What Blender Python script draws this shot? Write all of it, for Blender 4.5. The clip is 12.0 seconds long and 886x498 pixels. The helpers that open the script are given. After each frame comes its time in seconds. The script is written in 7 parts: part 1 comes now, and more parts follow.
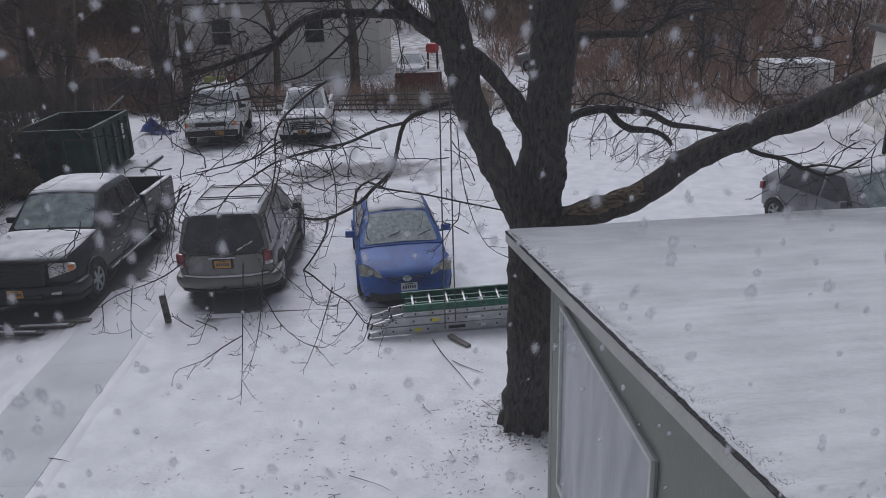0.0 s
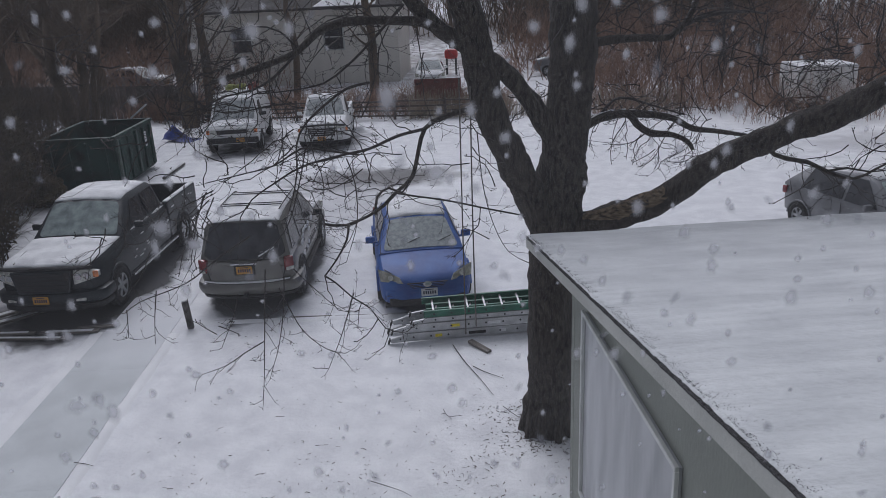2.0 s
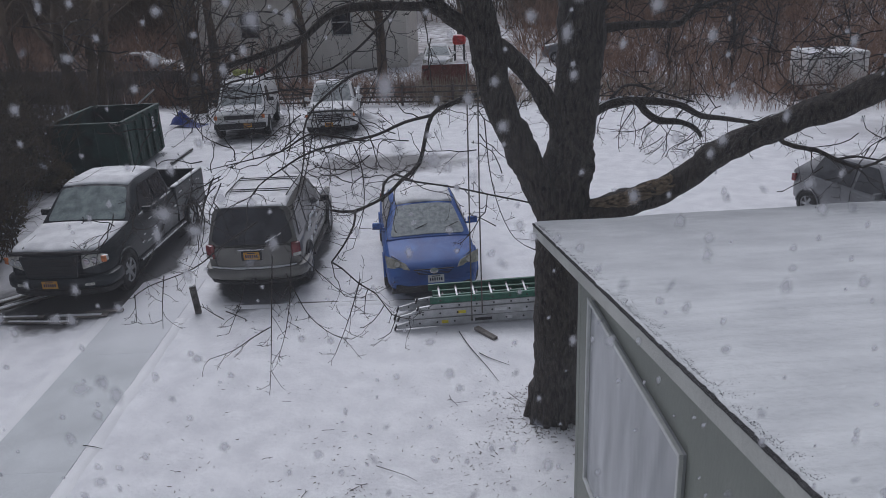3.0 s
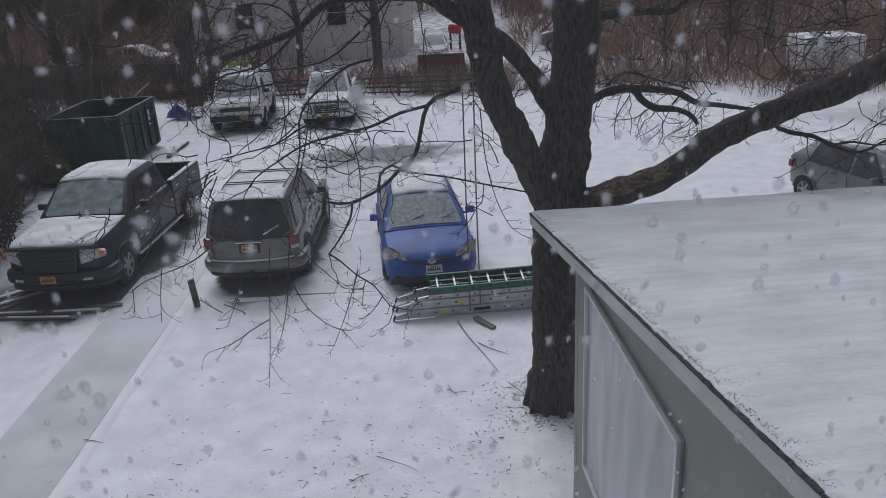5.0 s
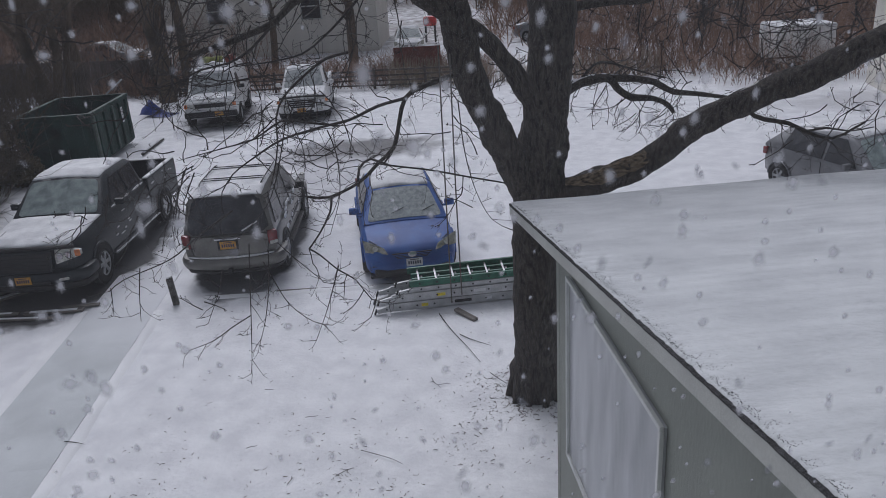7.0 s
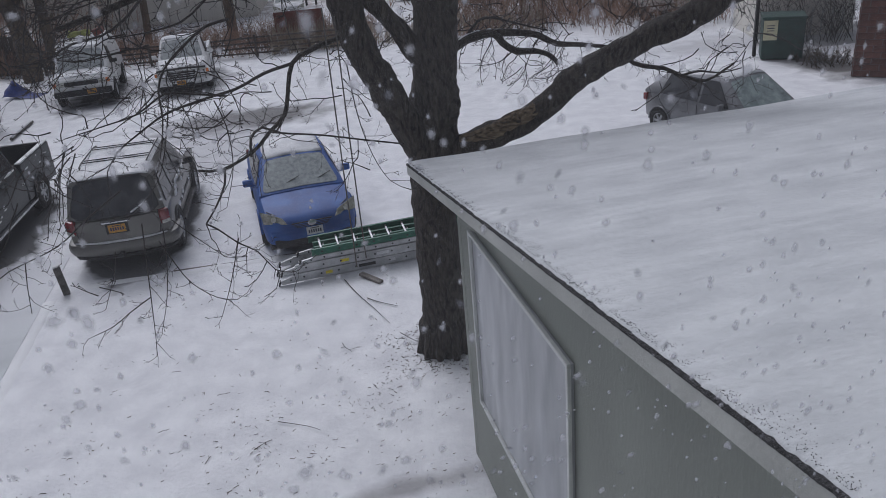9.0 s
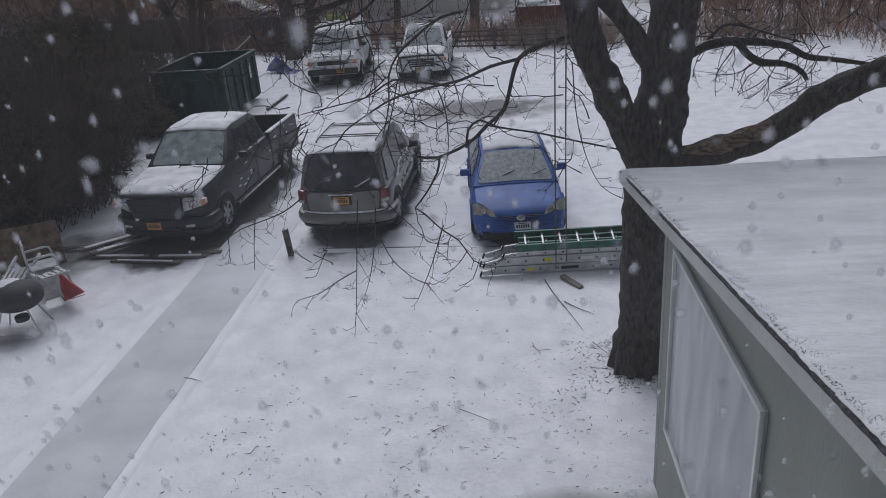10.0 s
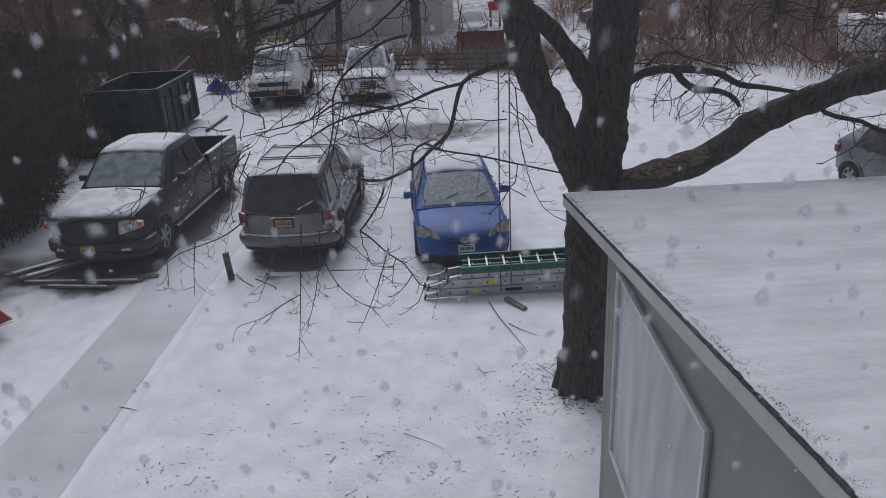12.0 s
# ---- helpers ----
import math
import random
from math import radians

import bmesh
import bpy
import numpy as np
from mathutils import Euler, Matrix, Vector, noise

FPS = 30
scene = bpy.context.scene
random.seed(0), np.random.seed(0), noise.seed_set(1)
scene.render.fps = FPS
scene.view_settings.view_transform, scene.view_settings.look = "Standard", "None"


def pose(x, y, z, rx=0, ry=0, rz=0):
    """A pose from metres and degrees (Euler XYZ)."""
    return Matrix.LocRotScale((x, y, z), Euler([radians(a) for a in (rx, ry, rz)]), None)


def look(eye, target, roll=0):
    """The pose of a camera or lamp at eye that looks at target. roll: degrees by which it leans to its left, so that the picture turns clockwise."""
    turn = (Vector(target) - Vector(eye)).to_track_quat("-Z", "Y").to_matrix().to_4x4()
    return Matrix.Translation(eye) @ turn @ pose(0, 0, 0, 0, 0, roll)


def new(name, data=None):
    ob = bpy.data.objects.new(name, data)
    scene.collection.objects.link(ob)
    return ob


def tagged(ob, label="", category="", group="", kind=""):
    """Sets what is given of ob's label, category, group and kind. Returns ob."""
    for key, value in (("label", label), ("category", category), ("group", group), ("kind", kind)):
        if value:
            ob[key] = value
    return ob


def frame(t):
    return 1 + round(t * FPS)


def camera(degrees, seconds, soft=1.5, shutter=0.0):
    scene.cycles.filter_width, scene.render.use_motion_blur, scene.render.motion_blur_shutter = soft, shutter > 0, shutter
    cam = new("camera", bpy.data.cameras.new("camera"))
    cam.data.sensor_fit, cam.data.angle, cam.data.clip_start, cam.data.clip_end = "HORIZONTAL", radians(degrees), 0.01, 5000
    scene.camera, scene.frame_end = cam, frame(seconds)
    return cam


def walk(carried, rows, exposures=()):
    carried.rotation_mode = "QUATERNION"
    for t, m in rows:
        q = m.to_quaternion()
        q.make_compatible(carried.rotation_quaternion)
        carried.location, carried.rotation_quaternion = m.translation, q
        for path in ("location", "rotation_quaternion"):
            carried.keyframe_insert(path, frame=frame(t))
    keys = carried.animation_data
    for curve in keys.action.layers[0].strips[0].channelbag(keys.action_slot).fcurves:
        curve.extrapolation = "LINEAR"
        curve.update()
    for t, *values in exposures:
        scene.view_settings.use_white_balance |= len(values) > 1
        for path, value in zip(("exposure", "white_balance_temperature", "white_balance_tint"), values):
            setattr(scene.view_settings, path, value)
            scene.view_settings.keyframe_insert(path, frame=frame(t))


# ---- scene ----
cam = camera(60.0, 12.0, soft=0.6)
PATH = [
    (0, (0.515, -0.261, 5.946), (0.303, 1.607, 5.266), -2.0),
    (0.5, (0.504, -0.258, 5.949), (0.277, 1.613, 5.279), -1.7),
    (1, (0.501, -0.272, 5.961), (0.267, 1.603, 5.305), -2.0),
    (1.5, (0.511, -0.274, 5.954), (0.263, 1.598, 5.295), -2.6),
    (2, (0.502, -0.271, 5.951), (0.240, 1.597, 5.286), -2.7),
    (2.5, (0.504, -0.259, 5.948), (0.255, 1.615, 5.296), -2.4),
    (3, (0.508, -0.275, 5.953), (0.228, 1.579, 5.256), -2.6),
    (3.2, (0.509, -0.275, 5.954), (0.225, 1.578, 5.257), -2.6),
    (4.8, (0.521, -0.276, 5.961), (0.247, 1.568, 5.236), -3.2),
    (5, (0.522, -0.276, 5.962), (0.246, 1.569, 5.240), -3.3),
    (5.5, (0.521, -0.272, 5.951), (0.243, 1.573, 5.230), -2.9),
    (6, (0.519, -0.279, 5.963), (0.262, 1.566, 5.234), -3.1),
    (6.5, (0.517, -0.266, 5.954), (0.276, 1.579, 5.220), -3.6),
    (6.7, (0.513, -0.271, 5.955), (0.277, 1.574, 5.221), -3.7),
    (8.3, (0.477, -0.318, 5.962), (0.341, 1.506, 5.153), -4.2),
    (8.5, (0.473, -0.323, 5.963), (0.356, 1.505, 5.161), -4.3),
    (8.7, (0.477, -0.338, 5.962), (0.429, 1.489, 5.149), -4.7),
    (8.8, (0.478, -0.346, 5.961), (0.473, 1.469, 5.120), -4.9),
    (9, (0.482, -0.360, 5.960), (0.513, 1.451, 5.112), -5.3),
    (9.2, (0.484, -0.323, 5.955), (0.443, 1.498, 5.129), -5.6),
    (9.5, (0.528, -0.302, 5.972), (0.249, 1.499, 5.149), -4.7),
    (9.7, (0.564, -0.271, 5.968), (0.165, 1.510, 5.151), -3.0),
    (9.8, (0.584, -0.270, 5.960), (0.125, 1.491, 5.132), -3.5),
    (10, (0.595, -0.241, 5.946), (0.085, 1.514, 5.134), -4.6),
    (10.5, (0.574, -0.260, 5.948), (0.185, 1.520, 5.123), -4.4),
    (11, (0.556, -0.271, 5.964), (0.220, 1.528, 5.156), -6.1),
    (11.5, (0.547, -0.263, 5.954), (0.196, 1.533, 5.148), -4.8),
    (12, (0.555, -0.217, 5.951), (0.190, 1.592, 5.182), -3.0),
]
EXPOSURES = [(0.0, -0.62, 5850, 15), (6.5, -0.62, 5850, 15), (8.5, -0.62, 5850, 15), (12.0, -0.62, 5850, 15)]
walk(cam, [(t, look(eye, aim, roll)) for t, eye, aim, roll in PATH], EXPOSURES)

# ---- light: a flat overcast winter sky ----
world = bpy.data.worlds.new("overcast_sky")
scene.world = world
world.use_nodes = True
wn = world.node_tree
sky = wn.nodes.new("ShaderNodeTexSky")
sky.sky_type = "NISHITA"
sky.sun_disc = False
sky.sun_elevation, sky.sun_rotation = radians(50), radians(-25)
sky.air_density, sky.dust_density, sky.ozone_density = 1.0, 7.0, 0.6
cloud = wn.nodes.new("ShaderNodeHueSaturation")
cloud.inputs["Saturation"].default_value = 0.22
wn.links.new(sky.outputs[0], cloud.inputs["Color"])
wn.links.new(cloud.outputs[0], wn.nodes["Background"].inputs["Color"])
wn.nodes["Background"].inputs["Strength"].default_value = 0.10
sun_data = bpy.data.lights.new("sun", "SUN")
sun_data.energy, sun_data.angle, sun_data.color = 0.7, radians(35), (1.0, 0.97, 0.93)
sun = new("sun", sun_data)
sun.matrix_world = look((-14, 30, 40), (0, 0, 0))

# ---- materials ----
def mat(name, col, rough=0.6, metal=0.0, var=0.15, scale=6.0, bump=0.15, bscale=60.0, col2=None, coat=0.0, rand=0.0, stretch=(1, 1, 1)):
    m = bpy.data.materials.new(name)
    m.use_nodes = True
    nt = m.node_tree
    b = nt.nodes["Principled BSDF"]
    b.inputs["Roughness"].default_value = rough
    b.inputs["Metallic"].default_value = metal
    b.inputs["Coat Weight"].default_value = coat
    tc = nt.nodes.new("ShaderNodeTexCoord")
    mp = nt.nodes.new("ShaderNodeMapping")
    mp.inputs["Scale"].default_value = stretch
    nt.links.new(tc.outputs["Object"], mp.inputs["Vector"])
    n1 = nt.nodes.new("ShaderNodeTexNoise")
    n1.inputs["Scale"].default_value, n1.inputs["Detail"].default_value = scale, 6.0
    n2 = nt.nodes.new("ShaderNodeTexNoise")
    n2.inputs["Scale"].default_value, n2.inputs["Detail"].default_value = bscale, 4.0
    nt.links.new(mp.outputs[0], n1.inputs["Vector"])
    nt.links.new(mp.outputs[0], n2.inputs["Vector"])
    r = nt.nodes.new("ShaderNodeValToRGB")
    lo = [c * (1 - var) for c in col]
    hi = list(col2) if col2 else [min(0.95, c * (1 + var)) for c in col]
    r.color_ramp.elements[0].position, r.color_ramp.elements[0].color = 0.32, (*lo, 1)
    r.color_ramp.elements[1].position, r.color_ramp.elements[1].color = 0.68, (*hi, 1)
    mixf = nt.nodes.new("ShaderNodeMath")
    mixf.operation = "MULTIPLY_ADD"
    mixf.inputs[1].default_value, mixf.inputs[2].default_value = 0.35, -0.175
    nt.links.new(n2.outputs["Fac"], mixf.inputs[0])
    addf = nt.nodes.new("ShaderNodeMath")
    nt.links.new(n1.outputs["Fac"], addf.inputs[0])
    nt.links.new(mixf.outputs[0], addf.inputs[1])
    nt.links.new(addf.outputs[0], r.inputs["Fac"])
    out = r.outputs["Color"]
    if rand:
        oi = nt.nodes.new("ShaderNodeObjectInfo")
        hs = nt.nodes.new("ShaderNodeHueSaturation")
        mr = nt.nodes.new("ShaderNodeMapRange")
        mr.inputs["To Min"].default_value, mr.inputs["To Max"].default_value = 1 - rand, 1 + rand
        nt.links.new(oi.outputs["Random"], mr.inputs["Value"])
        nt.links.new(mr.outputs[0], hs.inputs["Value"])
        nt.links.new(out, hs.inputs["Color"])
        out = hs.outputs["Color"]
    nt.links.new(out, b.inputs["Base Color"])
    if bump:
        bp = nt.nodes.new("ShaderNodeBump")
        bp.inputs["Strength"].default_value, bp.inputs["Distance"].default_value = bump, 0.02
        nt.links.new(n2.outputs["Fac"], bp.inputs["Height"])
        nt.links.new(bp.outputs[0], b.inputs["Normal"])
    return m


SNOW = mat("snow", (0.78, 0.79, 0.81), 0.75, var=0.05, scale=1.5, bump=0.35, bscale=25, col2=(0.86, 0.87, 0.88))
CARSNOW = mat("thin_snow", (0.66, 0.67, 0.69), 0.75, var=0.12, scale=3, bump=0.4, bscale=45, col2=(0.85, 0.86, 0.87))
ROOFSNOW = mat("roof_snow", (0.515, 0.535, 0.555), 0.8, var=0.06, scale=2.6, bump=0.4, bscale=30, col2=(0.625, 0.645, 0.66), stretch=(0.75, 1.2, 1))
BARK = mat("bark", (0.017, 0.014, 0.0115), 0.9, var=0.6, scale=26, bump=1.0, bscale=60, col2=(0.064, 0.052, 0.043), stretch=(1, 1, 0.35))
SCAR = mat("bare_wood", (0.085, 0.060, 0.036), 0.9, var=0.6, scale=16, bump=1.0, bscale=60, col2=(0.27, 0.20, 0.125), stretch=(0.5, 2, 2))
TWIG = mat("twig_bark", (0.035, 0.029, 0.027), 0.85, var=0.3, scale=9, bump=0.2, bscale=90)
BRUSHM = mat("brush", (0.150, 0.086, 0.060), 0.9, var=0.45, scale=0.9, bump=0, col2=(0.37, 0.235, 0.165))
WOODSM = mat("far_bark", (0.070, 0.052, 0.037), 0.9, var=0.4, scale=0.5, bump=0, col2=(0.175, 0.132, 0.095))
REED = mat("dry_reed", (0.30, 0.25, 0.18), 0.85, var=0.35, scale=2, bump=0, col2=(0.46, 0.40, 0.31))
HEDGE = mat("hedge_twig", (0.028, 0.025, 0.015), 0.9, var=0.5, scale=1.8, bump=0, col2=(0.095, 0.070, 0.044))
EVERG = mat("evergreen", (0.020, 0.022, 0.010), 0.8, var=0.6, scale=2.2, bump=0, col2=(0.125, 0.100, 0.050))
TRUCKP = mat("charcoal_paint", (0.010, 0.016, 0.021), 0.40, 0.1, var=0.25, scale=2, bump=0.03, bscale=120, coat=0.1)
PEWTER = mat("pewter_paint", (0.150, 0.147, 0.135), 0.40, 0.4, var=0.25, scale=2, bump=0.03, bscale=120, coat=0.4)
BLUEP = mat("blue_paint", (0.012, 0.070, 0.31), 0.55, 0.0, var=0.2, scale=3, bump=0.08, bscale=90, coat=0.0, col2=(0.030, 0.118, 0.41))
WHITEP = mat("white_paint", (0.74, 0.745, 0.74), 0.45, 0.0, var=0.12, scale=2, bump=0.03, bscale=100, coat=0.3)
GREYP = mat("silver_paint", (0.17, 0.175, 0.185), 0.4, 0.4, var=0.2, scale=2, bump=0.03, bscale=100, coat=0.4)
BLACKPL = mat("black_plastic", (0.018, 0.018, 0.019), 0.6, var=0.3, scale=5, bump=0.15, bscale=80)
RUBBER = mat("tyre_rubber", (0.016, 0.016, 0.016), 0.85, var=0.35, scale=12, bump=0.4, bscale=90)
CHROME = mat("chrome", (0.55, 0.56, 0.58), 0.25, 0.95, var=0.15, scale=8, bump=0.03)
ALLOY = mat("alloy", (0.34, 0.35, 0.36), 0.4, 0.7, var=0.3, scale=9, bump=0.05)
CARGLASS = mat("dark_glass", (0.040, 0.042, 0.048), 0.22, var=0.4, scale=4, bump=0.03, bscale=30)
FROST = mat("frosted_glass", (0.23, 0.27, 0.275), 0.5, var=0.20, scale=13, bump=0.5, bscale=90, col2=(0.37, 0.415, 0.42))
FROSTT = mat("thin_frost", (0.22, 0.28, 0.275), 0.4, var=0.3, scale=5, bump=0.3, bscale=60, col2=(0.36, 0.43, 0.42))
YLAMP = mat("yellowed_lens", (0.33, 0.33, 0.27), 0.25, var=0.35, scale=12, bump=0.3, bscale=60, col2=(0.50, 0.50, 0.43), coat=0.5)
FROSTW = mat("pale_frost", (0.30, 0.33, 0.335), 0.4, var=0.25, scale=6, bump=0.2, bscale=40, col2=(0.46, 0.49, 0.49))
LAMPC = mat("lamp_lens", (0.52, 0.52, 0.48), 0.2, var=0.35, scale=14, bump=0.3, bscale=60, coat=0.6)
REDL = mat("red_lens", (0.20, 0.022, 0.026), 0.25, var=0.3, scale=14, bump=0.2, coat=0.6)
AMBER = mat("amber_lens", (0.65, 0.19, 0.04), 0.3, var=0.3, scale=14, bump=0.2, coat=0.5)
PLATEY = mat("yellow_plate", (0.52, 0.26, 0.03), 0.5, var=0.15, scale=20, bump=0.1)
PLATEW = mat("white_plate", (0.62, 0.64, 0.66), 0.5, var=0.1, scale=20, bump=0.1)
INK = mat("plate_ink", (0.03, 0.04, 0.08), 0.6, var=0.2, scale=20, bump=0)
SIDING = mat("sage_siding", (0.265, 0.284, 0.252), 0.7, var=0.10, scale=1.3, bump=0.2, bscale=35, stretch=(1, 1, 0.4))
FASCIA = mat("fascia_paint", (0.47, 0.48, 0.455), 0.65, var=0.12, scale=2.5, bump=0.15, bscale=40)
TRIMP = mat("pale_trim", (0.68, 0.70, 0.69), 0.6, var=0.12, scale=4, bump=0.15, bscale=50)
PLASTIC = mat("plastic_sheet", (0.36, 0.38, 0.405), 0.30, var=0.12, scale=1.3, bump=0.3, bscale=5, col2=(0.50, 0.52, 0.55), stretch=(1, 1.6, 0.4))
SHINGLE = mat("asphalt_shingle", (0.012, 0.012, 0.013), 0.95, var=0.6, scale=30, bump=1.0, bscale=90, col2=(0.050, 0.050, 0.054))
CONCRETE = mat("wet_walk", (0.50, 0.53, 0.545), 0.7, var=0.10, scale=1.1, bump=0.15, bscale=30, col2=(0.60, 0.63, 0.645))
TIMBER = mat("grey_timber", (0.10, 0.09, 0.08), 0.85, var=0.4, scale=4, bump=0.5, bscale=40, col2=(0.24, 0.22, 0.20), rand=0.15, stretch=(0.4, 3, 3))
POSTM = mat("post_wood", (0.065, 0.060, 0.055), 0.9, var=0.4, scale=8, bump=0.6, bscale=40, col2=(0.15, 0.14, 0.13))
GREENF = mat("green_fibreglass", (0.010, 0.115, 0.068), 0.45, var=0.25, scale=5, bump=0.1, bscale=60, col2=(0.02, 0.165, 0.10))
ALU = mat("aluminium", (0.46, 0.47, 0.48), 0.45, 0.55, var=0.2, scale=5, bump=0.08, bscale=60)
YELLOW = mat("yellow_label", (0.75, 0.62, 0.03), 0.6, var=0.15, scale=20, bump=0.05)
WHITEL = mat("white_label", (0.7, 0.71, 0.72), 0.6, var=0.1, scale=20, bump=0.05)
DUMPG = mat("dumpster_green", (0.007, 0.032, 0.026), 0.65, var=0.45, scale=2.5, bump=0.25, bscale=40, col2=(0.014, 0.056, 0.045))
TARP = mat("blue_tarp", (0.012, 0.035, 0.22), 0.5, var=0.35, scale=4, bump=0.5, bscale=12)
FENCEM = mat("fence_boards", (0.075, 0.058, 0.048), 0.9, var=0.35, scale=2.5, bump=0.5, bscale=30, col2=(0.13, 0.11, 0.10), rand=0.25, stretch=(3, 3, 0.5))
REDBOARD = mat("red_board", (0.17, 0.055, 0.045), 0.8, var=0.3, scale=4, bump=0.3, bscale=30)
HOUSEM = mat("grey_house_siding", (0.66, 0.64, 0.585), 0.8, var=0.08, scale=0.8, bump=0.1, bscale=12)
DARKROOF = mat("dark_roof", (0.060, 0.056, 0.055), 0.9, var=0.3, scale=2, bump=0.4, bscale=20)
BRICKM = mat("brick_red", (0.10, 0.036, 0.028), 0.85, var=0.35, scale=5, bump=0.4, bscale=40, col2=(0.16, 0.065, 0.048), rand=0.2)
MORTAR = mat("mortar", (0.16, 0.13, 0.12), 0.9, var=0.2, scale=8, bump=0.3)
BINM = mat("bin_green", (0.020, 0.055, 0.045), 0.6, var=0.3, scale=4, bump=0.15)
REDP = mat("red_plastic", (0.42, 0.022, 0.025), 0.45, var=0.25, scale=6, bump=0.1)
WHITEPL = mat("white_plastic", (0.52, 0.53, 0.52), 0.55, var=0.3, scale=6, bump=0.2, bscale=40)
BLACKCLOTH = mat("black_cover", (0.022, 0.023, 0.026), 0.7, var=0.35, scale=4, bump=0.5, bscale=20)
ROPEM = mat("rope", (0.12, 0.11, 0.10), 0.9, var=0.3, scale=30, bump=0.3, bscale=120)
LITTER = mat("dead_leaf", (0.055, 0.042, 0.032), 0.9, var=0.5, scale=7, bump=0, col2=(0.12, 0.09, 0.065))
DIRT = mat("frozen_soil", (0.085, 0.075, 0.068), 0.95, var=0.4, scale=5, bump=0.7, bscale=30, col2=(0.30, 0.29, 0.285))
ROADM = mat("slushy_road", (0.36, 0.36, 0.37), 0.7, var=0.22, scale=0.35, bump=0.3, bscale=12, col2=(0.56, 0.57, 0.58), stretch=(0.25, 1.6, 1))
REDBOX = mat("red_block", (0.50, 0.03, 0.03), 0.45, var=0.2, scale=4, bump=0.05)
WALLIN = mat("room_paint", (0.45, 0.43, 0.40), 0.8, var=0.06, scale=2, bump=0.05)

# ground snow: fluffy on the lawn, driven grey and half bare in the parking lot
GROUND = mat("ground_snow", (0.75, 0.76, 0.79), 0.78, var=0.08, scale=2.2, bump=0.7, bscale=16, col2=(0.84, 0.85, 0.87))
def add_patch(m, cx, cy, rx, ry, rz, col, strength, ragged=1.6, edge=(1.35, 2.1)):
    """A worn, half bare ground patch with a ragged outline; some also hold painted-in shade."""
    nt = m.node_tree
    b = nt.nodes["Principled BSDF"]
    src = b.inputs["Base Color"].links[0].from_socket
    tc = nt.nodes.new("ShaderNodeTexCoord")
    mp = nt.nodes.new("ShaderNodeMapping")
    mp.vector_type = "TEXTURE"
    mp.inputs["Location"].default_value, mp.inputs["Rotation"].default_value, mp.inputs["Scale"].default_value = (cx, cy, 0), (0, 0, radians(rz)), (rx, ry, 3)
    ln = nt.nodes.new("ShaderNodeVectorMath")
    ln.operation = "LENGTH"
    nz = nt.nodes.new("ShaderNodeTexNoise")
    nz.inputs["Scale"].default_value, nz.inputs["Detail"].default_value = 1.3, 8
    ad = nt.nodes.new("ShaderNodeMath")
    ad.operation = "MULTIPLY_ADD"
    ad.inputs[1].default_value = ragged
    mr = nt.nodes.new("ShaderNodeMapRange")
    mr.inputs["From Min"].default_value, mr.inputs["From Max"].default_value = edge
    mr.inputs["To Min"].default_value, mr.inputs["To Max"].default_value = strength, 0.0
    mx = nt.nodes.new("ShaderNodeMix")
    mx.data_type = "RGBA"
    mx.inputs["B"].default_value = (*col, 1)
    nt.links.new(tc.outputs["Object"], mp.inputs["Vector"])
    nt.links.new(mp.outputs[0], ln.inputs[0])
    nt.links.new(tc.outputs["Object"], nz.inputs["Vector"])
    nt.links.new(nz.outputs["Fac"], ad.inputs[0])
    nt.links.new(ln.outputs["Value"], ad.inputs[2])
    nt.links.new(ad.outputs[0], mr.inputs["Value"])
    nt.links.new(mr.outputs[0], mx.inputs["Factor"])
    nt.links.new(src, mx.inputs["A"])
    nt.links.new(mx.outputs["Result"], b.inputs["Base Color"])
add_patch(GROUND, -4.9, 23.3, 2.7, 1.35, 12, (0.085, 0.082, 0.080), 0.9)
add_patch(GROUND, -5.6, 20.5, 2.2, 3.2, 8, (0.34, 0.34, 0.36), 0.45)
# Bare asphalt under pickup, SUV and sedan, darkened further by their painted-in shade.
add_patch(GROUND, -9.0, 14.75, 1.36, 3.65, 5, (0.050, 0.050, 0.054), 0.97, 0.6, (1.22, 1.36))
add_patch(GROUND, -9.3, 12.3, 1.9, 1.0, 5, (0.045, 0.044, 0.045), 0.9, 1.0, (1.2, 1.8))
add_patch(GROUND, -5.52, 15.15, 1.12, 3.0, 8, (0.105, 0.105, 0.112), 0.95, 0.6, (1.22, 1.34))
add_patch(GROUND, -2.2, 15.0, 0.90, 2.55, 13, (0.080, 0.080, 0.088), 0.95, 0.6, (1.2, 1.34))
add_patch(GROUND, 13.3, 23.3, 0.9, 2.3, 0, (0.05, 0.045, 0.04), 0.9)
# Van and small pickup: bare ground and their shade in one dark colour.
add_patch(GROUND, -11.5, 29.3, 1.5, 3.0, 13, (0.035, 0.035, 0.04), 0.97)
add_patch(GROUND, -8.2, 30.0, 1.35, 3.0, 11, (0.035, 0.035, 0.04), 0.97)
# Bare wet ground at the extension corner, with the hollow's shade painted in.
add_patch(GROUND, 0.15, 6.30, 1.0, 0.16, 12, (0.16, 0.15, 0.15), 0.65, 2.2, (1.3, 2.5))
add_patch(GROUND, 12.5, 27.6, 3.6, 1.5, 6, (0.42, 0.42, 0.44), 0.6)
add_patch(GROUND, 20.0, 58.0, 40.0, 10.0, 0, (0.12, 0.085, 0.072), 0.65)
add_patch(GROUND, -24.0, 42.0, 14.0, 4.0, -8, (0.075, 0.058, 0.050), 0.75)
add_patch(GROUND, -38.0, 62.0, 30.0, 17.0, 0, (0.085, 0.068, 0.060), 0.8)
add_patch(GROUND, -11.0, 10.9, 1.1, 1.3, 20, (0.10, 0.09, 0.08), 0.75)
